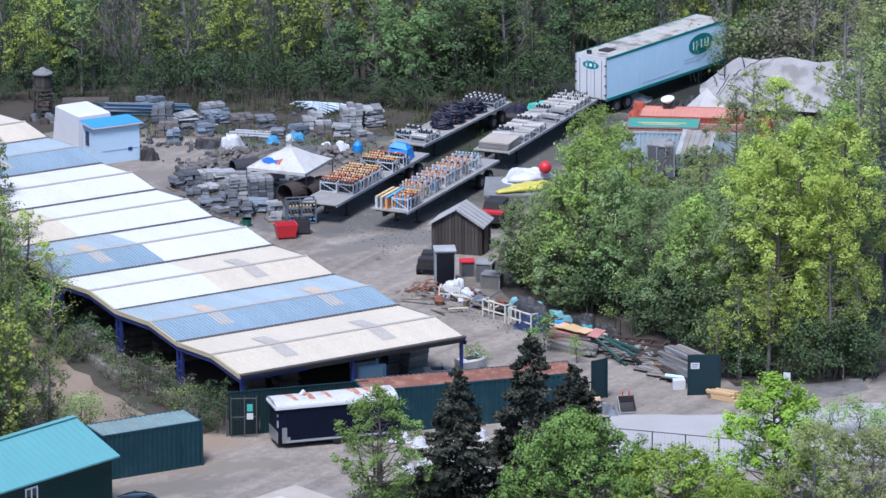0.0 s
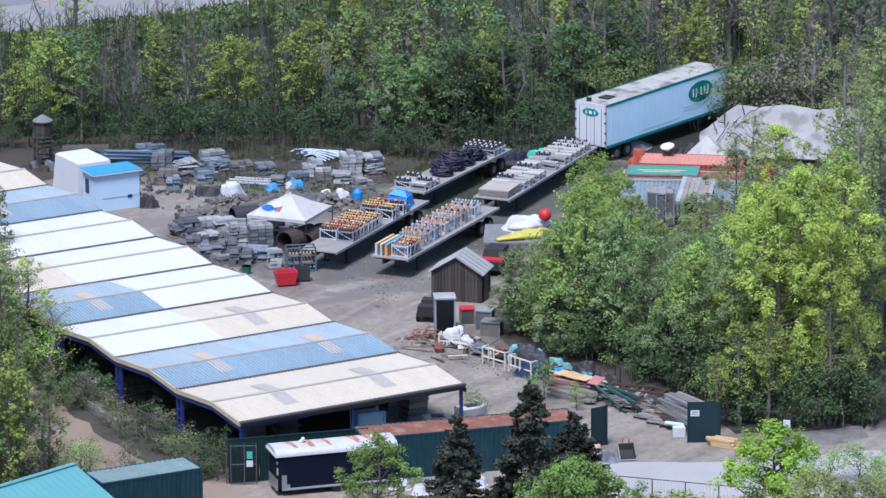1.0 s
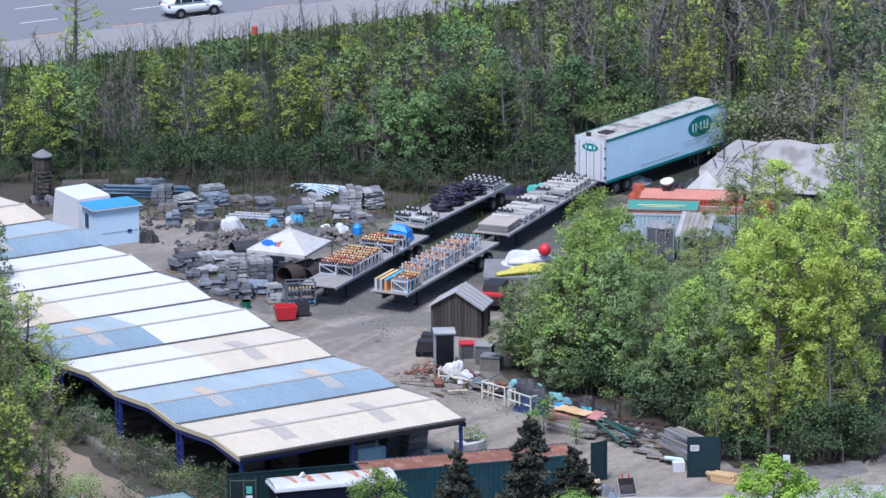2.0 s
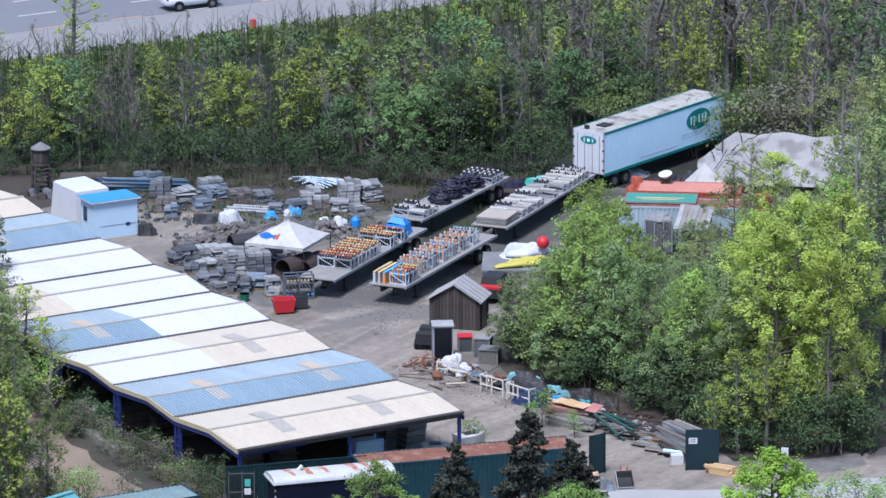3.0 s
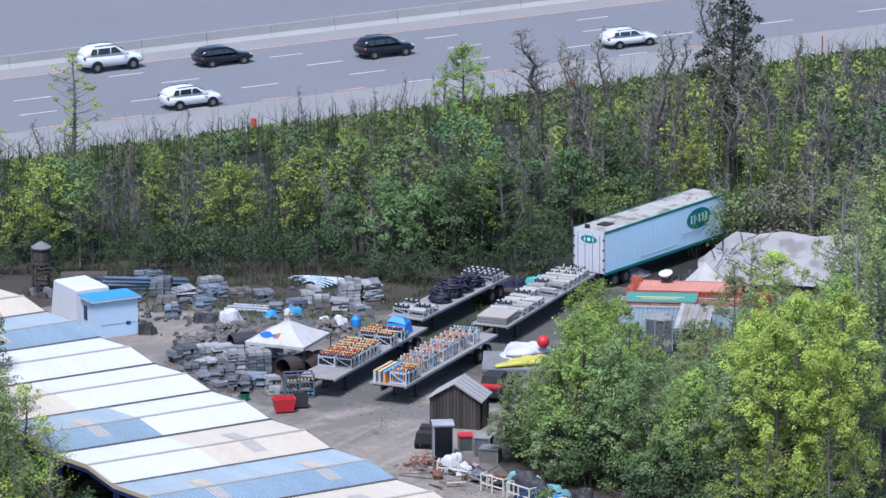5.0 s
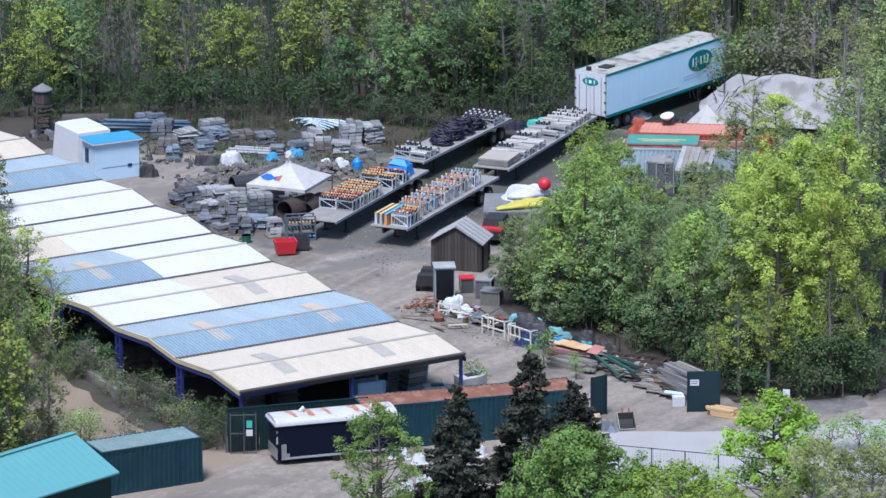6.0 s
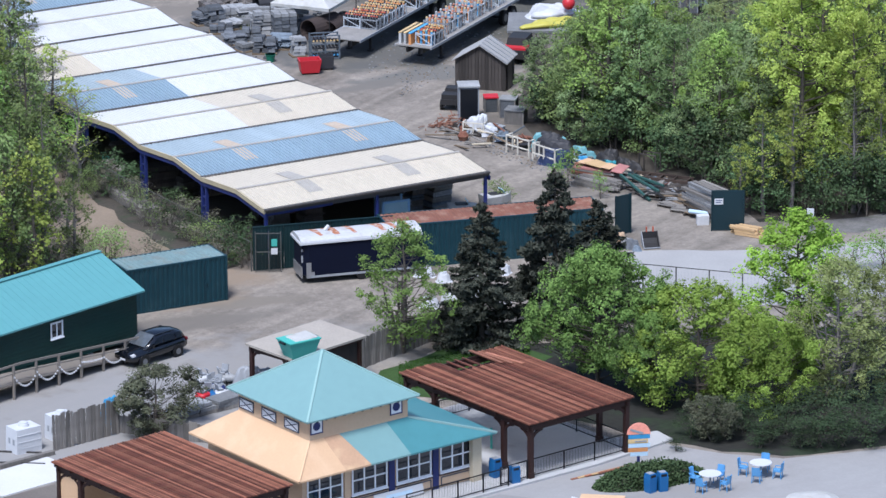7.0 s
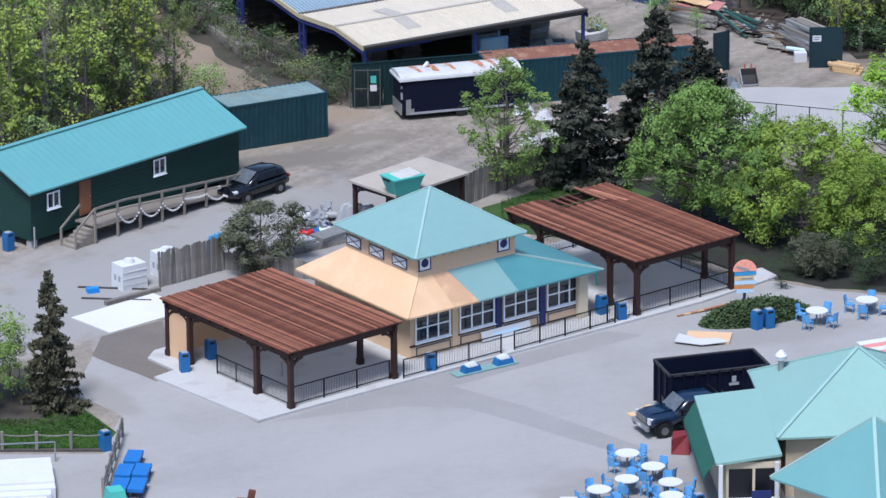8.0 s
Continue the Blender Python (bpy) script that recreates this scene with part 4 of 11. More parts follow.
for k in range(13):
    Shape().span((0.33, 0.33, 0.45 + 0.2 * k), (HL - 0.28, 0.349, 0.47 + 0.2 * k)).make("siding_board", HOUSE_G, HS)
    Shape().span((0.33, 0.351, 0.45 + 0.2 * k), (0.349, HW - 0.35, 0.47 + 0.2 * k)).make("siding_board", HOUSE_G, HS)
for x in (0.6, 4.0, 8.0, 12.0, 15.0):
    for y in (0.6, 6.4):
        Shape().box((x, y, 0.2), (0.4, 0.4, 0.4)).make("foundation_block", CONCRETE, HS)
window(HS, (1.55, 0.32, 1.98), 0.72, 0.72, 2, 1, "y")
window(HS, (9.15, 0.32, 1.98), 0.72, 0.72, 2, 1, "y")
window(HS, (0.32, 5.0, 1.95), 1.1, 0.75, 3, 1, "x")
d1 = Shape().span((3.75, 0.28, 1.0), (4.55, 0.34, 2.85)).span((3.83, 0.26, 2.0), (4.47, 0.282, 2.75)).span((3.83, 0.26, 1.12), (4.47, 0.282, 1.85)).make("door", mat("brown_door_paint", (0.2, 0.08, 0.04), 0.6), HS, "brown panelled door")
Shape().tube((4.45, 0.2, 1.95), (4.45, 0.28, 1.95), 0.03).make("handle", CHROME, d1)
Shape().tube((8.4, 0.2, 3.0), (8.4, 0.34, 3.0), 0.07).make("vent", CHROME, HS)
Shape().tube((0.45, 0.22, 0.1), (0.45, 0.22, 1.2), 0.05).make("downpipe", GREYPAINT, HS)

ramp = thing("access_ramp", -28.0, 275.6, 0, 46.6, "weathered wooden access ramp with rails and a bead garland", "ramp")
s = Shape()
s.slab([(3.2, -1.45, 0.95), (5.4, -1.45, 0.95), (5.4, 0.1, 0.95), (3.2, 0.1, 0.95)], 0.08)
s.slab([(5.4, -1.45, 0.95), (13.8, -1.45, 0.3), (13.8, 0.1, 0.3), (5.4, 0.1, 0.95)], 0.08)
s.make("deck", RAILWOOD, ramp)
for k in range(5):
    Shape().span((3.2 - 0.28 * (k + 1), -1.4, 0), (3.2 - 0.28 * k, -0.35, 0.78 - 0.16 * k)).make("step", RAILWOOD, ramp)


def ramp_z(x):
    return 0.95 if x < 5.4 else 0.95 - 0.7 * (x - 5.4) / 9.0


for i in range(8):
    x = min(3.2 + 1.6 * i, 13.7)
    Shape().box((x, -1.45, ramp_z(x) / 2 + 0.48), (0.11, 0.11, ramp_z(x) + 0.96)).make("post", RAILWOOD, ramp)
for dz, w in ((0.95, 0.12), (0.5, 0.07)):
    Shape().beam((3.2, -1.45, 0.95 + dz), (5.4, -1.45, 0.95 + dz), 0.06, w).beam((5.4, -1.45, 0.95 + dz), (13.8, -1.45, 0.3 + dz), 0.06, w).make("rail", RAILWOOD, ramp)
for y in (-1.45, -0.35):
    Shape().beam((1.8, y, 0.95), (3.2, y, 1.9), 0.06, 0.12).box((1.8, y, 0.5), (0.1, 0.1, 1.0)).make("stair_rail", RAILWOOD, ramp)
for i in range(1, 7):
    sag = (0.62, 0.55, 0.5, 0.06, 0.42, 0.4)[i - 1]
    for k in range(11):
        t = k / 11
        x = 3.2 + 1.6 * (i + t)
        z = ramp_z(x) + 0.3 - sag * 4 * t * (1 - t)
        o = Shape().box((0, 0, 0), (0.085, 0.07, 0.085), taper=0.8).make("garland_bead", WHITE, ramp)
        o.matrix_basis = pose(x, -1.52, z, 0, -35 + 70 * t, 0)


# ---- containers, fences, black trailer by the gate ----
def container(x, y, z, yaw, ln, side, roof, label, w=2.44, h=2.59):
    c_ = thing("shipping_container", x, y, z, yaw, label, "container")
    for lo, hi in (((0, 0), (ln, 0)), ((0, w), (ln, w)), ((0, 0), (0, w)), ((ln, 0), (ln, w))):
        s = Shape()
        L = math.hypot(hi[0] - lo[0], hi[1] - lo[1])
        n = int(L / 0.28)
        along, inn = ((1, 0), (0, 1 if lo[1] == 0 else -1)) if lo[1] == hi[1] else ((0, 1), (1 if lo[0] == 0 else -1, 0))
        prof = []
        for i in range(n):
            a = L * i / n
            prof += [(a, 0.0), (a + 0.12, 0.0), (a + 0.15, 0.04), (a + 0.25, 0.04)]
        prof.append((L, 0))
        lo_, up = [], []
        for a, dpt in prof:
            p = (lo[0] + along[0] * a + inn[0] * (dpt + 0.02), lo[1] + along[1] * a + inn[1] * (dpt + 0.02))
            lo_.append((*p, 0.12))
            up.append((*p, h - 0.1))
        k = len(prof)
        s.add(lo_ + up, [(i, i + 1, k + i + 1, k + i) for i in range(k - 1)])
        s.make("side_panel", side, c_)
    f = Shape()
    for xx in (0.06, ln - 0.06):
        for yy in (0.06, w - 0.06):
            f.box((xx, yy, h / 2), (0.13, 0.13, h))
    for zz in (0.07, h - 0.06):
        for yy in (0.06, w - 0.06):
            f.box((ln / 2, yy, zz), (ln - 0.2, 0.1, 0.12))
        for xx in (0.06, ln - 0.06):
            f.box((xx, w / 2, zz), (0.1, w - 0.2, 0.12))
    f.make("frame", side, c_)
    xs_ = []
    k = int(ln / 0.3)
    for i in range(k):
        a = 0.05 + (ln - 0.1) * i / k
        xs_ += [(a, 0), (a + 0.12, 0), (a + 0.15, 0.025), (a + 0.25, 0.025)]
    xs_.append((ln - 0.05, 0))
    k = len(xs_)
    Shape().add([(a, 0.05, h - 0.03 + b) for a, b in xs_] + [(a, w - 0.05, h - 0.03 + b) for a, b in xs_], [(i, i + 1, k + i + 1, k + i) for i in range(k - 1)]).make("roof", roof, c_)
    return c_


cg = container(-18.5, 292.2, 0, 27.4, 6.06, CONT_G, CONT_TOP, "dark green shipping container beside the cabin")
Shape().box((4.6, -0.03, 1.3), (0.03, 0.04, 2.3)).box((4.75, -0.05, 1.25), (0.1, 0.05, 0.2)).make("door_bar", CONT_G, cg)
cr_ = container(-4.35, 300.3, 0, 15.5, 12.6, CONT_G, RUST, "long teal shipping container with rusted roof behind the spruces")
Shape().span((12.62, 0.3, 0.3), (12.66, 2.1, 2.4)).make("end_door", ORANGE, cr_)

fen = thing("sheet_fence", -11.9, 300.2, 0, 15.2, "dark green corrugated sheet metal fence", "fence")
for i in range(9):
    s = Shape().span((0.9 * i, 0, 0.05), (0.9 * i + 0.87, 0.03, 2.55))
    for k in range(4):
        s.span((0.9 * i + 0.1 + 0.2 * k, -0.03, 0.05), (0.9 * i + 0.18 + 0.2 * k, 0, 2.55))
    s.make("fence_panel", FENCE_G, fen)
Shape().beam((0, 0, 2.58), (8.1, 0, 2.58), 0.1, 0.06).make("top_rail", FENCE_G, fen)
gate = thing("wire_gate", -11.75, 300.0, 0, 2, "dark steel framed wire gate with two small notices", "gate")
s = Shape()
for x in (0, 0.75, 1.42):
    s.box((x, 0, 1.2), (0.045, 0.045, 2.4))
for z in (0.1, 1.2, 2.28):
    s.box((0.71, 0, z), (1.42, 0.045, 0.045))
s.make("frame", WIRE, gate)
s = Shape()
for k in range(20):
    s.box((0.075 * k, 0.01, 1.2), (0.012, 0.012, 2.2))
tagged(s.make("wire_mesh", FRAMEDK, gate), kind="stuff")
Shape().box((1.05, -0.05, 1.75), (0.32, 0.02, 0.42)).make("notice", TURQ, gate)
Shape().box((1.05, -0.05, 1.25), (0.36, 0.02, 0.36)).make("notice", WHITE, gate)

cf = thing("chain_link_fence", -12.0, 300.2, 0, 121.5, "old chain-link fence along the bank", "fence")
for k in range(15):
    Shape().tube((2.6 * k, 0, 0), (2.6 * k, 0, 1.75), 0.035, n=6).make("post", WIRE, cf)
Shape().tube((0, 0, 1.72), (36.4, 0, 1.72), 0.022, n=5).make("top_rail", WIRE, cf)
s = Shape()
for k in range(180):
    s.beam((0.2 * k, 0, 0.05), (0.2 * k + 0.35, 0, 1.7), 0.007, 0.007).beam((0.2 * k + 0.35, 0.008, 0.05), (0.2 * k, 0.008, 1.7), 0.007, 0.007)
tagged(s.make("wire_mesh", WIRE, cf), kind="stuff")

tb = thing("cargo_trailer", -8.85, 297.75, 0, 16.5, "black enclosed cargo trailer with rust-patched white roof", "trailer")
TB_H = 2.42
s = Shape()
s.span((0.15, 0, 0.35), (7.0, 2.35, TB_H))
s.add([(0.15, 0, 0.35), (0.15, 2.35, 0.35), (0.15, 2.35, TB_H), (0.15, 0, TB_H), (-0.25, 0.2, 0.6), (-0.25, 2.15, 0.6), (-0.25, 2.15, TB_H - 0.15), (-0.25, 0.2, TB_H - 0.15)], [(4, 5, 6, 7), (0, 1, 5, 4), (1, 2, 6, 5), (2, 3, 7, 6), (3, 0, 4, 7)])
s.make("body", BLACKNAVY, tb)


def arch(k, n=14, h=0.3, lift=0.0):
    a = math.pi * k / n
    return 1.175 - (1.25 + lift) * math.cos(a), TB_H + (h + lift) * math.sin(a) ** 0.8


r = Shape()
for i in range(14):
    (y0, z0), (y1, z1) = arch(i), arch(i + 1)
    r.add([(-0.35, y0, z0), (7.1, y0, z0), (7.1, y1, z1), (-0.35, y1, z1)], [(0, 1, 2, 3)])
r.add([(-0.35, *arch(i)) for i in range(15)], [tuple(range(14, -1, -1))])
r.make("roof", ROOF_TB, tb, "dull white metal roof")
Shape().span((-0.38, -0.11, TB_H - 0.1), (7.12, -0.05, TB_H + 0.03)).span((-0.4, -0.1, TB_H - 0.1), (-0.35, 2.45, TB_H + 0.03)).make("roof_rim", WHITE, tb)
rt = random.Random(8)
for x in (0.75, 1.75, 2.85, 4.6, 5.4, 6.2):
    w0 = rt.uniform(0.22, 0.42)
    pt = Shape()
    for i in range(4, 11):
        (y0, z0), (y1, z1) = arch(i, lift=0.006), arch(i + 1, lift=0.006)
        f0, f1 = 1 - 0.09 * (10 - i), 1 - 0.09 * (9 - i)
        d0, d1 = 0.5 - 0.05 * i, 0.45 - 0.05 * i
        pt.add([(x + d0 - w0 * f0, y0, z0), (x + d0 + w0 * f0 * 0.8, y0, z0), (x + d1 + w0 * f1 * 0.8, y1, z1), (x + d1 - w0 * f1, y1, z1)], [(0, 1, 2, 3)])
    pt.make("rust_patch", RUSTW, tb)
Shape().box((1.55, 1.3, TB_H + 0.42), (0.4, 0.22, 0.12), (0, -38, 20)).make("roof_vent", WHITE, tb)
Shape().span((-0.28, 0.1, 0.35), (-0.22, 2.25, 1.0)).span((0.0, -0.02, 0.35), (0.3, 0.0, 1.25)).span((0.3, -0.02, 0.35), (0.5, 0.0, 0.7)).make("stone_guard", CHROME, tb)
for z_, h_ in ((1.45, 0.4), (1.95, 0.14)):
    Shape().box((-0.22, 0.18, z_), (0.1, 0.06, h_)).make("clearance_lamp", GREYPAINT, tb)
Shape().box((3.5, -0.02, 0.42), (6.6, 0.04, 0.12)).make("skirt_rail", GREYPAINT, tb)
for x in (3.4, 4.3):
    for y in (0.1, 2.25):
        Shape().tube((x, y - 0.12, 0.34), (x, y + 0.12, 0.34), 0.34, n=16).make("wheel", RUBBER, tb)
tb.scale = (0.94, 0.82, 1)


# ---- trees ----
def from_arrays(name, verts, quads, m):
    me = bpy.data.meshes.new(name)
    nv, nf = len(verts), len(quads)
    me.vertices.add(nv)
    me.vertices.foreach_set("co", np.asarray(verts, np.float32).ravel())
    me.loops.add(nf * 4)
    me.loops.foreach_set("vertex_index", np.asarray(quads, np.int32).ravel())
    me.polygons.add(nf)
    me.polygons.foreach_set("loop_start", np.arange(0, nf * 4, 4, dtype=np.int32))
    me.materials.append(m)
    me.update(calc_edges=True)
    me.validate()
    return me


def leaf_cloud(centres, size, rng, up=0.5, long=1.0, droop=0.0, out=None, loose=0.22):
    """Small pointed leaves, one quad each, round the given centres; out: the way each one faces."""
    n = len(centres)
    nrm = rng.normal(size=(n, 3)) * (loose if out is not None else 0.7)
    if out is not None:
        nrm += out
    nrm[:, 2] = np.where(nrm[:, 2] < -0.3, -nrm[:, 2] * 0.6, nrm[:, 2]) + up
    nrm /= np.linalg.norm(nrm, axis=1)[:, None]
    t = rng.normal(size=(n, 3))
    t[:, 2] -= droop * 3
    t -= nrm * (t * nrm).sum(1)[:, None]
    t /= np.linalg.norm(t, axis=1)[:, None]
    b = np.cross(nrm, t)
    s = size * rng.uniform(0.6, 1.35, size=(n, 1))
    v = np.stack([centres - t * s * 0.5 * long, centres + b * s * 0.36, centres + t * s * 0.5 * long + nrm * s * 0.1, centres - b * s * 0.36], 1).reshape(-1, 3)
    return v, np.arange(n * 4).reshape(n, 4)


def limbs_mesh(segs, most=5):
    v, q = [], []
    for a, b, r0, r1 in segs:
        n = most if r0 > 0.03 else 3 if r0 > 0.014 else 2
        d = b - a
        w = np.cross(d, (0.31, 0.87, 0.2))
        w /= np.linalg.norm(w) + 1e-9
        u = np.cross(d, w)
        u /= np.linalg.norm(u) + 1e-9
        k = len(v)
        for p, r in ((a, r0), (b, r1)):
            for i in range(n):
                an = 2 * math.pi * i / n
                v.append(p + (w * math.cos(an) + u * math.sin(an)) * r)
        q += [(k + i, k + (i + 1) % n, k + n + (i + 1) % n, k + n + i) for i in range(n if n > 2 else 1)]
    return np.array(v), np.array(q)


def grow(seed, h, r, base, limbs, subs, lean=0.3, up=0.5, r0=None, fork=1, shape="round", twigs=0):
    """Trunk, limbs and branch ends of a broadleaf tree."""
    rng = np.random.default_rng(seed)
    segs, ends = [], []
    r0 = r0 or 0.018 * h + 0.02
    for fk in range(fork):
        p = np.array([rng.normal(0, 0.15 * (fk > 0)), rng.normal(0, 0.15 * (fk > 0)), -0.1])
        tilt = rng.normal(0, lean * (0.3 + 0.5 * (fk > 0)), 2)
        path = [p]
        steps = 7
        hh = h * (1 if fk == 0 else rng.uniform(0.7, 0.95))
        for i in range(steps):
            p = p + np.array([tilt[0] * 0.1 * h / steps * 3 + rng.normal(0, 0.02 * h), tilt[1] * 0.1 * h / steps * 3 + rng.normal(0, 0.02 * h), hh * 0.94 / steps])
            path.append(p)
        rr = r0 / math.sqrt(fork)
        for i in range(steps):
            segs.append((path[i], path[i + 1], rr * (1 - 0.88 * i / steps), rr * (1 - 0.88 * (i + 1) / steps)))
        for j in range(limbs // fork):
            f = base + (1 - base) * (j + rng.uniform(0, 1)) / (limbs / fork)
            k = min(int(f * steps), steps - 1)
            t = f * steps - k
            a = path[k] * (1 - t) + path[min(k + 1, steps)] * t
            g = (f - base) / (1 - base)
            if shape == "round":
                w = math.sqrt(max(0.05, 1 - (2 * g - 0.85) ** 2 / 1.45))
            elif shape == "tall":
                w = max(0.2, 1 - 0.75 * g)
            else:
                w = 0.55 + 0.45 * g
            ang = j * 2.4 + rng.normal(0, 0.4)
            ln = r * w * rng.uniform(0.7, 1.12)
            d = np.array([math.cos(ang), math.sin(ang), up + rng.normal(0, 0.18) + 0.5 * g])
            d /= np.linalg.norm(d)
            mid = a + d * ln * 0.55
            end = a + d * ln + np.array([0, 0, 0.06 * ln])
            lr = max(0.012, rr * 0.38 * (1 - 0.6 * f))
            segs += [(a, mid, lr, lr * 0.65), (mid, end, lr * 0.65, lr * 0.2)]
            ends.append((end, 1.0))
            for m in range(subs):
                b0 = a + d * ln * rng.uniform(0.3, 0.95)
                e = rng.normal(size=3)
                e[2] = abs(e[2]) * 0.6 + 0.15
                e = e / np.linalg.norm(e) * ln * rng.uniform(0.25, 0.5)
                segs.append((b0, b0 + e, lr * 0.45, lr * 0.12))
                ends.append((b0 + e, rng.uniform(0.6, 1)))
                for _ in range(twigs):
                    e2 = rng.normal(size=3)
                    e2[2] = abs(e2[2]) + 0.3
                    e2 = e2 / np.linalg.norm(e2) * ln * rng.uniform(0.12, 0.3)
                    q = b0 + e * rng.uniform(0.3, 1)
                    segs.append((q, q + e2, 0.012, 0.005))
                    ends.append((q + e2, 0.5))
        ends.append((path[-1], 1.0))
    return segs, ends, rng


ARRAYS = {}


def tree_mesh(seed, h, r, base, limbs, subs, per, leaf, clump, leafmat, bark, **kw):
    droop = kw.pop("droop", 0.0)
    long = kw.pop("long", 1.0)
    flat = kw.pop("flat", 0.7)
    segs, ends, rng = grow(seed, h, r, base, limbs, subs, **kw)
    v, q = limbs_mesh(segs)
    trunk = from_arrays("trunk", v, q, bark)
    tv, tq = v, q
    cs, od_ = [], []
    for p, wgt in ends:
        n = max(1, int(per * wgt * rng.uniform(0.5, 1.4)))
        d = rng.normal(size=(n, 3))
        d /= np.linalg.norm(d, axis=1)[:, None] + 1e-6
        d[:, 2] = np.where(rng.random(n) < 0.75, np.abs(d[:, 2]), d[:, 2])
        od_.append(d.copy())
        d *= (clump * (0.65 + 0.5 * wgt) * 1.55) * rng.uniform(0.25, 1.1, (n, 1)) ** 0.45 * np.array([1, 1, flat])
        d[:, 2] -= np.abs(rng.normal(size=n)) * droop
        cs.append(p + d)
    v, q = leaf_cloud(np.concatenate(cs), leaf, rng, up=0.25, long=long, droop=droop, out=np.concatenate(od_))
    crown = from_arrays("crown", v, q, leafmat)
    ARRAYS[crown.name] = (tv, tq, v)
    return trunk, crown


def lobed_tree(seed, h, r, base, lobes, sub, per, leaf, leafmat, bark, size=0.28, fat=0.4, fill=0.3, lean=0.03, stems=1, gap=0.0):
    """A broadleaf tree whose crown is a heap of lobes inside an uneven egg: every lobe a cluster of small leafy balls on its own limb."""
    rng = np.random.default_rng(seed)
    r0 = 0.017 * h + 0.03
    wob = np.cumsum(rng.normal(0, lean * h / 7, (8, 2)), 0)
    path = np.array([[wob[i, 0] * (i > 0), wob[i, 1] * (i > 0), -0.1 + h * 0.93 * i / 7] for i in range(8)])
    segs = [(path[i], path[i + 1], r0 * (1 - 0.86 * i / 7), r0 * (1 - 0.86 * (i + 1) / 7)) for i in range(7)]
    for k in range(1, stems):
        a = rng.uniform(0, 6.28)
        p0, p1 = path[0] + (0.2 * math.cos(a), 0.2 * math.sin(a), 0), path[5] + (0.45 * r * math.cos(a), 0.45 * r * math.sin(a), -0.05 * h)
        segs += [(p0, (p0 + p1) / 2 + rng.normal(0, 0.1, 3), r0 * 0.7, r0 * 0.5), ((p0 + p1) / 2, p1, r0 * 0.5, r0 * 0.15)]
    ph = rng.uniform(0, 6.28, 4)
    cs, od_ = [], []
    for j in range(lobes):
        g = (j + rng.uniform(0, 1)) / lobes
        g = g ** 0.85
        ang = j * 2.4 + rng.normal(0, 0.5)
        w = ((g + 0.12) / (fat + 0.12)) ** 0.6 if g < fat else math.sqrt(max(0.02, 1 - 0.97 * ((g - fat) / (1 - fat)) ** 2))
        w *= 1 + 0.16 * math.sin(2 * ang + ph[0] + 3 * g) + 0.12 * math.sin(3 * ang + ph[1] - 4 * g) + 0.08 * math.sin(5 * ang + ph[2])
        rad = r * size * rng.uniform(0.6, 1.35)
        rho = max(0.0, r * w * math.sqrt(rng.uniform(fill, 1.0)) - rad * 0.6)
        z = h * (base + (1 - base) * g) - rad * 0.5
        f = min(z / (0.93 * h), 0.999) * 7
        k = int(f)
        axis = path[k] * (1 - f + k) + path[k + 1] * (f - k)
        c = np.array([axis[0] + rho * math.cos(ang), axis[1] + rho * math.sin(ang), z])
        f2 = max(0.4, min(f - 0.45 * rho * 7 / h, 6.9))
        k2 = int(f2)
        root = path[k2] * (1 - f2 + k2) + path[k2 + 1] * (f2 - k2)
        lr = max(0.014, r0 * 0.34 * (1 - 0.1 * f2))
        mid = root * 0.5 + c * 0.5 + np.array([0, 0, -0.06 * rho])
        segs += [(root, mid, lr, lr * 0.65), (mid, c, lr * 0.65, lr * 0.25)]
        if rng.random() < gap:
            for _ in range(4):
                e = rng.normal(size=3)
                e[2] = abs(e[2]) + 0.4
                segs.append((c, c + e / np.linalg.norm(e) * rad * 1.2, 0.016, 0.005))
            continue
        for _ in range(sub):
            d = rng.normal(size=3)
            d /= np.linalg.norm(d)
            d[2] = abs(d[2]) if rng.random() < 0.6 else d[2]
            sr = rad * rng.uniform(0.34, 0.6)
            sc = c + d * rad * rng.uniform(0.45, 0.95) * np.array([1, 1, 0.85])
            segs.append((c, sc, 0.013, 0.006))
            n = max(2, int(per * rng.uniform(0.6, 1.4)))
            u = rng.normal(size=(n, 3))
            u /= np.linalg.norm(u, axis=1)[:, None]
            cs.append(sc + u * sr * rng.uniform(0.25, 1.08, (n, 1)) ** 0.5)
            od_.append(u * 0.75 + d * 0.4)
    v, q = limbs_mesh(segs)
    trunk = from_arrays("trunk", v, q, bark)
    tv, tq = v, q
    v, q = leaf_cloud(np.concatenate(cs), leaf, rng, up=0.3, out=np.concatenate(od_), loose=0.35)
    crown = from_arrays("crown", v, q, leafmat)
    ARRAYS[crown.name] = (tv, tq, v)
    return trunk, crown


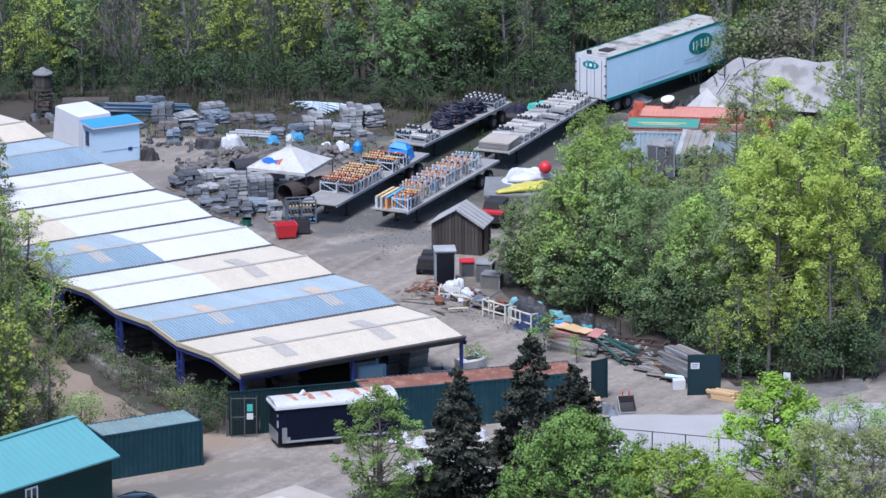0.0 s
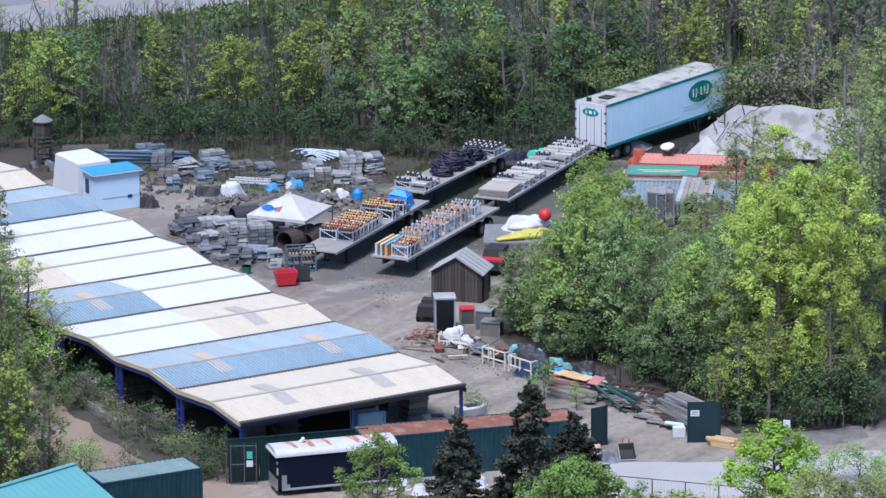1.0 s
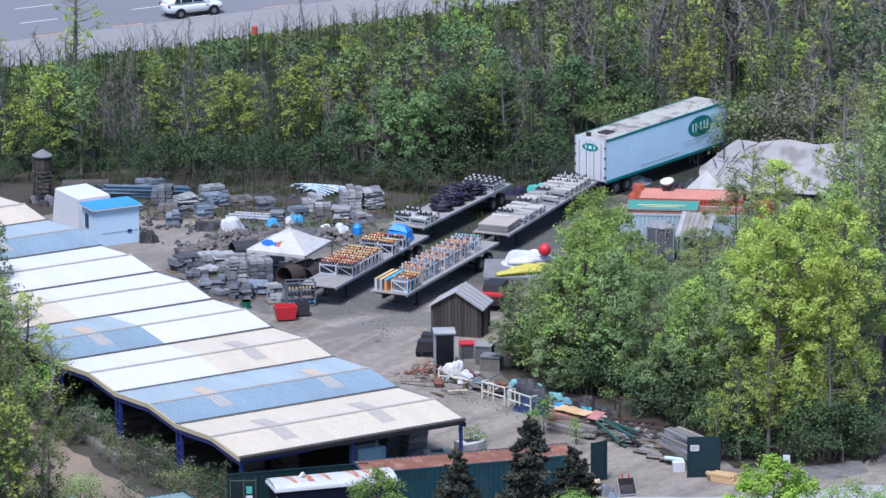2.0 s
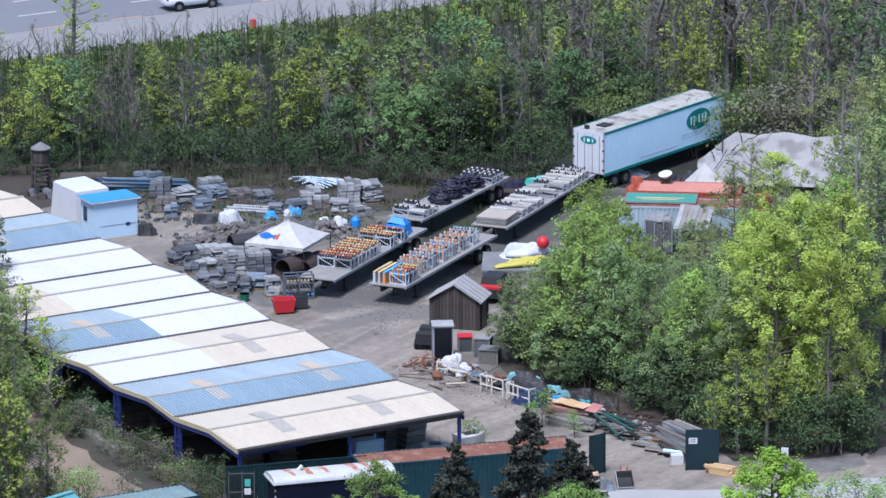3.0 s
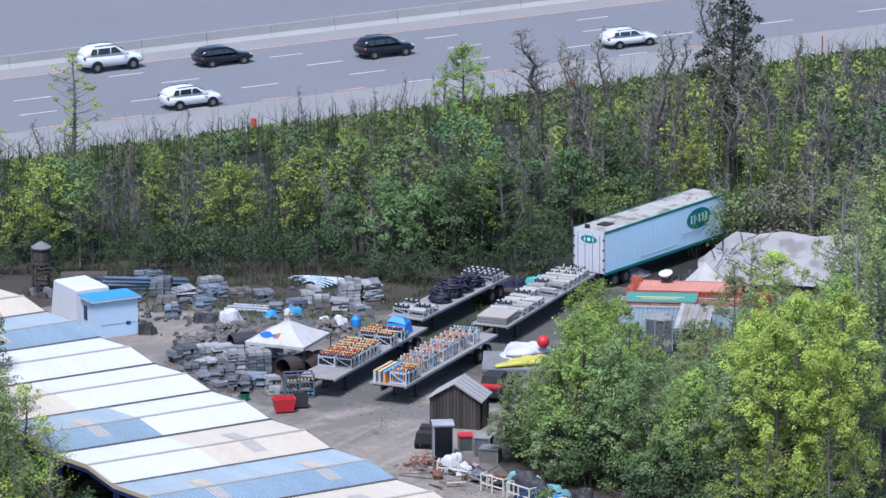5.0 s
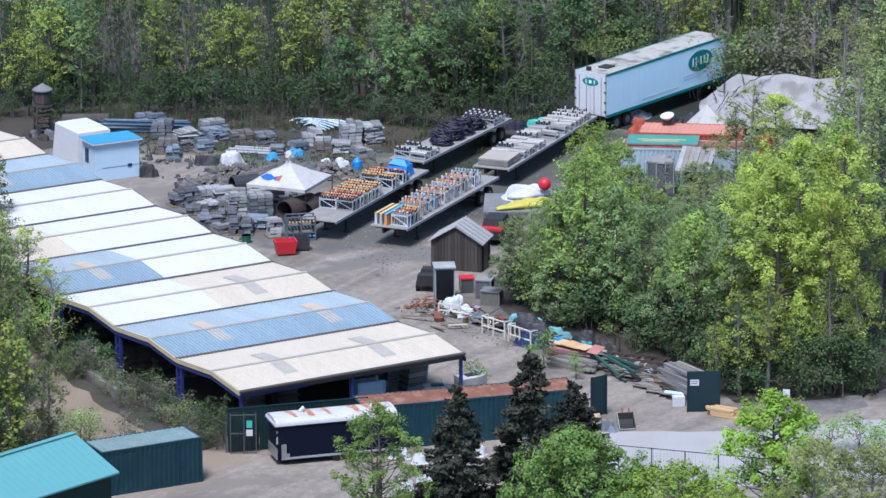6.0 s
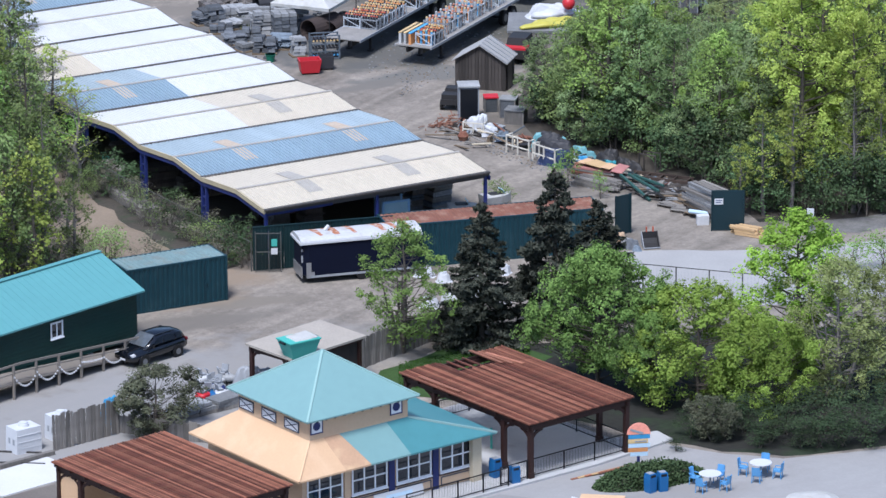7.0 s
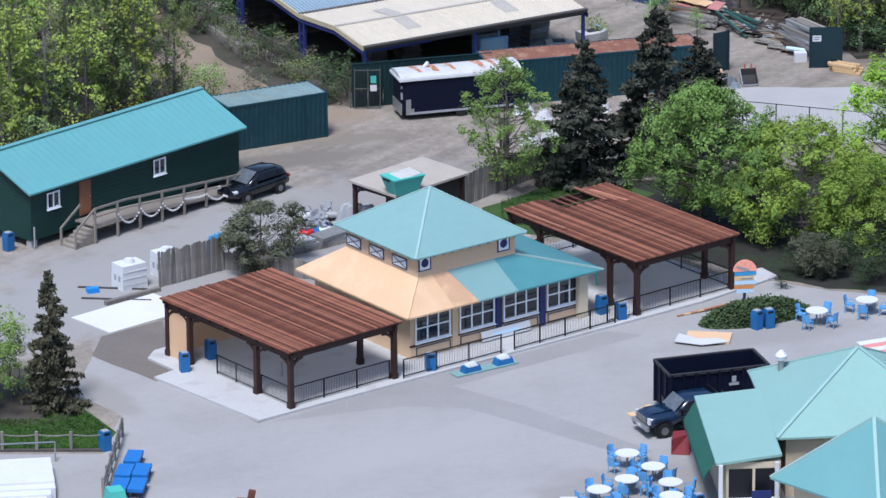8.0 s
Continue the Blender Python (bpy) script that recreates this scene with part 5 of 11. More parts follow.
def spruce_mesh(seed, h, r, leafmat=None):
    rng = np.random.default_rng(seed)
    segs = [(np.array([0, 0, -0.1]), np.array([0, 0, h * 0.5]), 0.02 * h, 0.012 * h), (np.array([0, 0, h * 0.5]), np.array([0, 0, h]), 0.012 * h, 0.01)]
    cs, ts = [], []
    z = h * 0.06
    while z < h * 0.985:
        f = z / h
        ln0 = r * (1 - f) ** 0.8 + 0.12
        k = int(6 + 5 * (1 - f))
        for i in range(k):
            ang = rng.uniform(0, 2 * math.pi)
            ln = ln0 * rng.uniform(0.65, 1.15)
            dz = -0.36 * ln + rng.normal(0, 0.08)
            n = max(6, int(ln * 62))
            t = np.sqrt(rng.uniform(0.03, 1, n))
            wid = 0.26 * ln * (1 - t * 0.6)
            side = rng.normal(0, 1, n) * wid * 0.6
            x = math.cos(ang) * ln * t - math.sin(ang) * side
            y = math.sin(ang) * ln * t + math.cos(ang) * side
            zz = z + dz * t + 0.16 * ln * t ** 3 - np.abs(rng.normal(0, 0.09, n))
            cs.append(np.stack([x, y, zz], 1))
            segs.append((np.array([0, 0, z]), np.array([math.cos(ang) * ln * 0.9, math.sin(ang) * ln * 0.9, z + dz * 0.8]), 0.025, 0.006))
        z += 0.24 + 0.2 * (1 - f)
    v, q = limbs_mesh(segs, 4)
    trunk = from_arrays("trunk", v, q, BARK)
    v, q = leaf_cloud(np.concatenate(cs), 0.15, rng, up=0.1, long=1.9, droop=0.5)
    return trunk, from_arrays("crown", v, q, leafmat or NEEDLE)


def plant(meshes, x, y, h_scale=1.0, w_scale=None, yaw=0.0, label="", category="tree", group="", name="tree", z=0.0):
    e = thing(name, x, y, z, yaw, label, category, group)
    w = w_scale or h_scale
    for nm, me in zip(("trunk", "crown"), meshes):
        o = new(nm, me)
        o.parent = e
        o.scale = (w, w, h_scale)
    return e


trng = random.Random(77)
# young woods: narrow trees, some in fresh leaf, some hardly open
W_FRESH = [lobed_tree(100 + i, 8.5, 1.75, 0.3, 34, 4, 15, 0.15, (WFRESH, WMID, WFRESH)[i], BARK_P, 0.3, 0.35, 0.15, gap=0.12) for i in range(3)]
W_MID = [lobed_tree(110 + i, 8.0, 2.0, 0.27, 36, 4, 16, 0.16, (WMID, WFRESH, WMID)[i], BARK, 0.3, 0.4, 0.2, gap=0.06) for i in range(3)]
W_BROAD = [lobed_tree(115 + i, 7.5, 2.5, 0.3, 46, 5, 22, 0.165, (WBLUE, DEEP)[i], BARK, 0.27, 0.4, 0.3) for i in range(2)]
W_DEEP = [tree_mesh(120 + i, 6.5, 2.3, 0.08, 22, 3, 32, 0.155, 0.34, DEEP, BARK, up=0.45) for i in range(2)]
W_BARE = [tree_mesh(130 + i, 9.0, 1.7, 0.22, 22, 4, 2, 0.11, 0.2, BUD, BARK_P, shape="tall", up=0.9, twigs=3) for i in range(3)]
W_SHRUB = [tree_mesh(140 + i, 2.6, 1.3, 0.05, 15, 3, 11, 0.13, 0.22, (MID, BUD, LIME)[i], BARK, fork=3, up=0.8) for i in range(3)]
W_DARK = tree_mesh(152, 3.2, 1.7, 0.03, 15, 3, 15, 0.165, 0.28, SHADE_LEAF, BARK, fork=3, up=0.6)
W_BUSH = [tree_mesh(150 + i, 3.2, 1.7, 0.03, 15, 3, 23, 0.135, 0.28, (DEEP, MID)[i], BARK, fork=3, up=0.6) for i in range(2)]

W_TWIG = [tree_mesh(160 + i, 1.7, 1.0, 0.02, 16, 3, 3, 0.09, 0.16, (BUD, MID)[i], BARK_P, fork=4, up=0.9, twigs=2) for i in range(2)]

# the far part of the woods, towards the highway, as one mass
far_v, far_q, far_m, far_n = [], [], [], 0
SLOT = {"W_FRESH": 0, "W_MID": 1, "W_DEEP": 2, "W_BARE": 3}
FAR_MATS = [WFRESH, WMID, DEEP, BUD, BARK_P, SHADE_LEAF]


def far_tree(ms, slot, x, y, w, h, yaw, thin):
    global far_n
    tv, tq, lv = ARRAYS[ms[1].name]
    c_, s_ = math.cos(yaw), math.sin(yaw)
    for v, q, m in ((tv, tq, 4), (lv.reshape(-1, 4, 3)[::thin].reshape(-1, 3), None, slot)):
        if q is None:
            k = len(v) // 4
            mid = v.reshape(k, 4, 3).mean(1, keepdims=True)
            v = (mid + (v.reshape(k, 4, 3) - mid) * (1.0 + 0.25 * (thin - 1))).reshape(-1, 3)
            q = np.arange(k * 4).reshape(k, 4)
        p = np.stack([(v[:, 0] * c_ - v[:, 1] * s_) * w + x, (v[:, 0] * s_ + v[:, 1] * c_) * w + y, v[:, 2] * h], 1)
        far_v.append(p)
        far_q.append(q + far_n)
        far_m.append(np.full(len(q), m, np.int32))
        far_n += len(p)


for k in range(300):
    x = trng.uniform(-38, 42)
    y = 377.5 + 44 * trng.random() ** 0.85
    if x > 7:
        y = trng.uniform(386 if x < 24 else 378, 420 + 0.56 * (x - 7))
    lim = 421.5 + 0.568 * (x + 14) - 2.2
    if y > lim - 0.6:
        continue
    room = 0.215 * (lim - y) + 0.9
    want = trng.uniform(6.5, 10.5) if y < 390 else trng.uniform(4.5, 9.0)
    h = min(want, room * trng.uniform(0.7, 1.08))
    c_ = trng.random()
    shrub = h < 2.6
    if shrub:
        kind, ms, h0, lab = "W_BARE" if c_ < 0.4 else "W_MID", trng.choice(W_SHRUB), 2.6, "low scrubby bush at the edge of the highway"
    elif x > 6 and c_ < 0.5 or (x <= 6 and c_ < (0.46 if y < 394 else 0.58)):
        kind, ms, h0, lab = "W_BARE", trng.choice(W_BARE), 9.0, "slender grey tree still bare of leaves"
    elif c_ < (0.7 if y < 394 else 0.84):
        kind, ms, h0, lab = "W_FRESH", trng.choice(W_FRESH), 8.5, "slender young tree in fresh yellow-green leaf"
    elif c_ < (0.86 if y < 394 else 0.97):
        kind, ms, h0, lab = "W_MID", trng.choice(W_MID), 8.0, "young broadleaf tree with mid-green leaves"
    else:
        kind, ms, h0, lab = "W_DEEP", trng.choice(W_DEEP), 6.5, "dense dark green broadleaf tree"
    w = h / h0 * trng.uniform(0.85, 1.25)
    if y > 388 or shrub:
        far_tree(ms, SLOT[kind], x, y, w, h / h0, trng.uniform(0, 6.28), (3 if y < 394 else 5) if kind != "W_BARE" else 1)
    else:
        plant(ms, x, y, h / h0, w, trng.uniform(0, 360), lab, "tree", "trees of the back woods")
for k in range(30):
    x, y = -34 + 41 * (k + trng.random()) / 30, trng.uniform(378.5, 386)
    h = trng.uniform(4.5, 8.0)
    ms, h0 = trng.choice([(W_FRESH[0], 8.5), (W_FRESH[1], 8.5), (W_MID[1], 8.0), (W_BARE[2], 9.0)])
    plant(ms, x, y, h / h0, h / h0 * 1.25, trng.uniform(0, 360), "young tree in bright fresh leaf before the woods", "tree", "trees of the back woods")
for k, (x, y, h, w, b_) in enumerate(((-3.2, 377.6, 6.8, 1.0, 0), (-1.0, 379.0, 6.0, 0.9, 0), (0.8, 380.4, 6.6, 1.0, 1), (2.6, 382.0, 6.2, 1.0, 1), (4.6, 384.6, 6.0, 1.05, 1), (6.6, 387.0, 5.8, 1.0, 1), (-6.6, 379.0, 5.2, 0.85, 1), (3.6, 390.0, 6.4, 1.0, 0), (9.6, 391.0, 5.6, 1.0, 1), (12.4, 392.0, 5.2, 1.1, 1))):
    plant(W_BROAD[b_], x, y, h / 7.5, w, k * 73, "broad leafy tree standing before the woods", "tree", "broad trees of the back woods")
for k in range(84):
    x = -34 + 43 * k / 84 + trng.uniform(-0.5, 0.5)
    edge = 376.2 - 4.0 * max(0.0, 1 - abs(x + 2.5) / 5.0)
    y = edge + trng.uniform(0.3, 2.6) if k % 2 else trng.uniform(379, 386)
    s_ = trng.uniform(0.4, 1.0)
    far_tree(W_DARK, 5, x, y, s_ * 1.1, s_, trng.uniform(0, 6.28), 1)
for k in range(60):
    x, y = trng.uniform(8, 38), trng.uniform(383, 412)
    s_ = trng.uniform(0.6, 1.3)
    b_ = trng.choice((0, 1))
    far_tree(W_BUSH[b_], (2, 1)[b_], x, y, s_ * 1.2, s_, trng.uniform(0, 6.28), 1)
# pale scrub behind the marquee
for k in range(26):
    x, y = trng.uniform(17, 32), trng.uniform(381.5, 387)
    s_ = trng.uniform(0.9, 1.8)
    b_ = k % 2
    far_tree(W_SHRUB[b_], (1, 3)[b_], x, y, s_ * 1.1, s_, trng.uniform(0, 6.28), 1)
# thin stems and dead sticks between the trees
srng = np.random.default_rng(12)
segs = []
for k in range(1500):
    x = srng.uniform(-38, 42)
    lim = 421.5 + 0.568 * (x + 14) - 2.0
    y = srng.uniform(377 if x < 7 else 384, lim)
    h = min(srng.uniform(1.5, 7.5), 0.215 * (lim - y) + srng.uniform(0.8, 2.2))
    a = np.array([x, y, 0.0])
    b = a + np.array([srng.normal(0, 0.06 * h), srng.normal(0, 0.06 * h), h])
    segs.append((a, b, 0.035 + 0.006 * h, 0.012))
    for _ in range(4):
        p = a + (b - a) * srng.uniform(0.35, 0.95)
        d = srng.normal(size=3) * 0.5
        d[2] = abs(d[2]) + 0.4
        segs.append((p, p + d * srng.uniform(0.6, 1.5), 0.018, 0.006))
v_, q_ = limbs_mesh(segs, 3)
far_v.append(v_)
far_q.append(q_ + far_n)
far_m.append(np.full(len(q_), 5, np.int32))
FAR_MATS.append(STEM)
fw = from_arrays("far_woods", np.concatenate(far_v), np.concatenate(far_q), FAR_MATS[0])
for m in FAR_MATS[1:]:
    fw.materials.append(m)
fw.polygons.foreach_set("material_index", np.concatenate(far_m))
tagged(new("far_woods", fw), "scrubby spring woods thinning out towards the highway", "woods", kind="stuff")

# mixed wood on the right
R_TALL = [lobed_tree(200 + i, 13.0, 3.2, 0.16, 72, 5, 34, 0.155, (BRIGHT, SIDE_B, BRIGHT)[i], BARK, 0.24, 0.42, 0.3) for i in range(3)]
R_MID = [lobed_tree(210 + i, 9.5, 2.9, 0.08, 60, 5, 30, 0.15, (SIDE_A, SIDE_B, SIDE_C)[i], BARK, 0.25, 0.42, 0.3) for i in range(3)]
WILLOW = tree_mesh(220, 8.5, 2.5, 0.12, 34, 4, 46, 0.14, 0.32, MID, BARK_P, droop=0.7, long=1.7, up=0.35)
SIDE = [  # x, y, height, kind: the row along the yard
    (4.9, 330.5, 5.4, 5), (6.6, 328.6, 7.1, 9), (8.6, 326.6, 10.4, 4), (9.5, 330.8, 11.2, 1), (10.6, 324.4, 9.0, 3), (11.4, 328.5, 9.2, 4), (12.6, 322.2, 8.4, 3), (14.4, 325.0, 7.6, 5), (15.0, 319.6, 8.6, 4),
    (16.8, 322.6, 9.2, 3), (17.2, 316.4, 9.0, 5), (18.6, 318.8, 12.4, 2), (19.6, 314.4, 13.0, 0), (21.2, 317.4, 13.8, 0), (22.8, 315.0, 11.0, 0), (23.6, 318.2, 13.6, 2), (7.0, 325.4, 4.5, 5), (13.6, 319.0, 5.0, 5),
]
INNER = [
    (13.2, 332.0, 6.0, 5), (16.0, 329.6, 6.5, 3), (19.2, 327.4, 10.2, 4), (22.2, 324.0, 11.0, 3), (24.6, 322.6, 10.5, 5), (7.4, 334.0, 6.2, 3), (10.6, 336.5, 8.6, 1), (18.0, 333.5, 7.0, 5), (21.6, 331.5, 9.8, 3), (24.8, 333.0, 11.0, 4),
    (27.4, 340.0, 12.5, 3), (21.0, 340.0, 7.0, 3), (24.0, 343.0, 6.8, 4), (29.4, 350.0, 13.0, 3), (31.0, 362.0, 11.4, 0), (9.4, 342.0, 6.8, 0), (28.4, 333.0, 12.0, 5), (12.4, 340.0, 5.0, 5), (15.4, 338.0, 5.4, 3), (21.8, 352.5, 7.6, 0), (26.0, 352.0, 6.5, 3), (19.2, 351.0, 6.4, 3), (16.4, 346.5, 4.6, 5), (21.0, 320.8, 10.0, 5), (20.4, 322.6, 9.0, 4),
]
S_GREY = [lobed_tree(230 + i, 13.0, 2.5, 0.22, 64, 4, 19, 0.14, (GREYBUD, OLIVEMID)[i], BARK_P, 0.22, 0.45, 0.25, stems=2, gap=0.14) for i in range(2)]
for x, y, h, w, k in ((19.0, 331.4, 13.4, 1.0, 0), (25.2, 327.4, 16.5, 1.15, 0), (21.8, 337.0, 9.6, 0.9, 1), (25.6, 345.0, 15.0, 1.2, 0), (28.2, 350.0, 14.5, 1.2, 0), (16.0, 334.0, 7.0, 0.8, 0), (13.4, 327.6, 7.4, 0.8, 1), (26.8, 331.0, 13.0, 1.0, 1)):
    plant(S_GREY[k], x, y, h / 13.0, w, x * 61, "hazy grey-green tree with half-open leaves", "tree", "trees of the side wood")
for x, y, h, w in SIDE + INNER:
    if w == 9:
        ms, h0, lab = WILLOW, 8.5, "drooping grey-green willow at the yard's edge"
    elif w < 3:
        ms, h0, lab = R_TALL[w], 13.0, "tall spreading tree in fresh yellow-green leaf"
    else:
        ms, h0, lab = R_MID[w - 3], 9.5, "broad mid-green tree in full spring leaf"
    plant(ms, x, y, h / h0, max(h / h0, 0.72), trng.uniform(0, 360), lab, "tree", "trees of the side wood")
for k in range(30):
    t = trng.random()
    x = 4.2 + 19 * t + trng.uniform(0, 3.0)
    y = 328.8 - 18 * t + trng.uniform(0.3, 7) if t < 0.66 else 311.6 + trng.uniform(0, 7)
    ms = trng.choice([W_DARK, W_BUSH[0]])
    s_ = trng.uniform(0.5, 1.15)
    plant(ms, x, y, s_, s_ * 1.1, trng.uniform(0, 360), "dense green undergrowth bush", "bush", "bushes of the side wood", "bush")

for k in range(26):
    t = (k + trng.random()) / 26
    x, y = 4.6 + 13.4 * t, 329.2 - 17.6 * t + trng.uniform(0.2, 1.8)
    s_ = trng.uniform(0.6, 1.35)
    plant(trng.choice([W_DARK, W_BUSH[1], W_BUSH[0], W_DARK]), x + 0.2, y, s_, s_ * 1.1, trng.uniform(0, 360), "leafy bush at the edge of the side wood", "bush", "bushes of the side wood", "bush")
for x, y, h in ((15.9, 309.9, 4.6), (17.2, 310.6, 6.4), (18.8, 310.4, 7.0), (20.6, 311.2, 5.6), (22.4, 311.0, 7.4), (24.2, 312.4, 6.6)):
    plant(W_FRESH[int(x) % 3], x, y, h / 8.5, h / 8.5 * 1.15, x * 50, "young yellow-green sapling by the yard gate", "tree", "saplings by the gate")
for k in range(15):
    x, y = 16.6 + 0.6 * k, 310.4 + trng.uniform(0, 1.6)
    s_ = trng.uniform(0.5, 1.2)
    plant(trng.choice([W_DARK, W_BUSH[0]]), x, y, s_, s_ * 1.1, trng.uniform(0, 360), "leafy bush at the edge of the side wood", "bush", "bushes of the side wood", "bush")

for x, y, sc_ in ((14.2, 347.0, 0.5), (12.8, 346.0, 0.42), (15.6, 346.4, 0.46)):
    plant(W_BARE[int(x) % 3], x, y, sc_, 0.9, x * 40, "grey twiggy shrub before the containers", "bush", "twiggy shrubs by the containers", "bush")

# trees and scrub along the left bank
for k in range(32):
    x, y = trng.uniform(-36, -26.5), trng.uniform(287, 350)
    edge = -19.5 - (y - 292) * 0.14 if y < 325 else -26
    x = min(x + 3, edge - 1.0) if y < 312 else x
    h = trng.uniform(7.0, 11.5)
    ms, h0 = trng.choice([(W_FRESH[1], 8.5), (W_BARE[2], 9.0), (W_MID[1], 8.0), (W_BARE[0], 9.0), (W_MID[2], 8.0), (W_DEEP[0], 6.5)])
    h = h if h0 > 7 else h * 0.6
    plant(ms, x, y, h / h0, h / h0 * trng.uniform(0.8, 1.05), trng.uniform(0, 360), "thin woodland tree with sparse spring leaves", "tree", "trees on the left bank")
for k in range(96):
    t = trng.random() * 42
    off = trng.uniform(0.2, 3.0) if k % 6 else trng.uniform(6.4, 9.5)
    x, y = -11.4 - 0.5 * t - 0.866 * off, 301.9 + 0.866 * t - 0.5 * off
    ms = trng.choice(W_TWIG + W_TWIG + W_TWIG + [W_SHRUB[1], W_SHRUB[0]])
    s_ = trng.uniform(0.4, 0.85) * (1.2 if ms in W_TWIG else 0.75)
    plant(ms, x, y, s_, s_, trng.uniform(0, 360), "scrubby half-bare bush on the bank", "bush", "bushes on the left bank", "bush")

for k in range(30):
    x = trng.uniform(-36, -19.5)
    y = 290 + 0.75 * (x + 24) + trng.uniform(0.5, 9) if x > -28 else trng.uniform(284, 300)
    y = max(y, 277.5 + 1.05 * (x + 28) + 8.5)
    h = trng.uniform(6.5, 10.5)
    ms, h0 = trng.choice([(W_FRESH[1], 8.5), (W_MID[0], 8.0), (W_MID[1], 8.0), (W_BARE[1], 9.0), (W_MID[2], 8.0), (W_FRESH[0], 8.5)])
    plant(ms, x - 1.5, y, h / h0, h / h0 * trng.uniform(0.8, 1.05), trng.uniform(0, 360), "thin woodland tree with sparse spring leaves", "tree", "trees on the left bank")
for k in range(36):
    x = trng.uniform(-36, -21)
    y = 277.5 + 1.05 * (x + 28) + 8.6 + trng.uniform(0, 7)
    s_ = trng.uniform(0.6, 1.1)
    plant(trng.choice([W_SHRUB[0], W_SHRUB[1], W_TWIG[0], W_TWIG[1], W_BUSH[1]] if x < -26 else W_TWIG + [W_SHRUB[1]]), x - 0.5, y, s_, s_, trng.uniform(0, 360), "dense bush behind the green cabin", "bush", "bushes on the left bank", "bush")

for k in range(18):
    x = trng.uniform(-24.5, -16.5)
    y = 296.5 - 0.75 * (x + 16.5) + trng.uniform(0, 3.5)
    s_ = trng.uniform(0.5, 0.9)
    plant(trng.choice([W_SHRUB[0], W_SHRUB[1], W_TWIG[1]]), x, y, s_, s_ * 1.1, trng.uniform(0, 360), "scrubby half-bare bush on the bank", "bush", "bushes on the left bank", "bush")

L_TALL = [lobed_tree(240 + i, 12.0, 2.6, 0.34, 52, 4, 17, 0.15, (LIME, WFRESH, MID)[i], BARK, 0.24, 0.45, 0.2, gap=0.12) for i in range(3)]
for x, y, h, w, k in ((-27.6, 300.8, 10.4, 1.0, 0), (-26.2, 304.4, 7.0, 0.8, 0), (-29.6, 303.0, 11.4, 1.0, 1), (-31.6, 299.6, 10.6, 1.05, 2), (-28.2, 308.0, 11.5, 1.0, 0), (-30.4, 296.0, 9.0, 0.95, 0), (-33.0, 305.0, 12.0, 1.1, 2), (-29.0, 326.0, 9.5, 0.8, 1)):
    plant(L_TALL[k], x, y, h / 12.0, w, x * 53, "tall bank tree with open fresh green crown", "tree", "trees on the left bank")
for x, y, h, w in ((-24.6, 321.0, 7.5, 1.2), (-27.4, 327.0, 8.0, 1.3), (-30.2, 333.0, 8.5, 1.3), (-33.4, 340.0, 9.0, 1.4)):
    plant(W_FRESH[int(h * 2) % 3], x, y, h / 8.5, w, x * 31, "open-crowned young tree beside the storage shed", "tree", "young trees beside the shed")

# foreground trees
M_BIG = [lobed_tree(300 + i, 8.0, 4.1, 0.16, 92, 7, 46, 0.15, MAPLE, BARK, 0.19, 0.4, 0.35) for i in range(2)]
M_YEL = lobed_tree(305, 9.0, 3.1, 0.06, 96, 6, 40, 0.15, SPRING, BARK, 0.21, 0.36, 0.3)
M_LIM = lobed_tree(307, 7.0, 4.3, 0.1, 92, 7, 44, 0.15, LIMEMAPLE, BARK, 0.18, 0.38, 0.35)
M_GREY = lobed_tree(308, 8.2, 3.3, 0.05, 110, 6, 24, 0.125, GREYBUD, BARK_P, 0.2, 0.4, 0.3, stems=4, gap=0.1)
M_THIN = lobed_tree(306, 8.5, 3.2, 0.14, 84, 5, 27, 0.14, THINLEAF, BARK, 0.21, 0.45, 0.3, stems=4, gap=0.12)
plant(M_BIG[0], 6.9, 279.6, 0.97, 0.92, 20, "round-crowned bright green maple behind the pavilion", group="garden maples")
plant(M_BIG[1], 9.6, 277.2, 0.6, 0.55, 200, "round-crowned bright green maple behind the pavilion", group="garden maples")
plant(M_LIM, 12.0, 277.2, 0.92, 0.95, 250, "spreading yellow-green maple with dense foliage", group="garden maples")
plant(M_LIM, 15.6, 275.8, 0.72, 0.7, 100, "spreading yellow-green maple with dense foliage", group="garden maples")
plant(M_YEL, 17.3, 281.6, 0.99, 1.1, 70, "tall yellow-green tree in fresh leaf", group="garden maples")
plant(M_GREY, 19.4, 277.6, 0.95, 1.0, 70, "hazy tree with opening grey-green buds")
plant(M_GREY, 22.4, 279.0, 0.85, 1.0, 190, "hazy tree with opening grey-green buds")
plant(M_THIN, -3.4, 285.6, 0.86, 0.95, 40, "light open-crowned tree growing at the plank fence")
SP = [spruce_mesh(320, 9.5, 2.5), spruce_mesh(321, 8.0, 2.35)]
plant(SP[0], 0.8, 287.0, 0.86, 1.15, 0, "dark blue-green spruce with dense drooping branches", group="spruces")
plant(SP[1], 4.8, 289.0, 1.16, 1.5, 50, "dark blue-green spruce with dense drooping branches", group="spruces")
plant(SP[1], 7.2, 291.0, 0.87, 1.4, 120, "smaller dark green spruce tree", group="spruces")
plant(spruce_mesh(322, 7.2, 1.75, NEEDLE_B), -25.2, 252.6, 0.98, 0.95, 200, "narrow ragged spruce at the corner of the lawn", group="spruces")
plant(W_BUSH[1], -27.2, 254.0, 1.2, 1.0, 10, "bright green bush beside the spruce", "bush", "", "bush")
plant(M_THIN, -28.6, 253.0, 0.55, 0.8, 10, "young green tree growing beside the spruce", "tree")
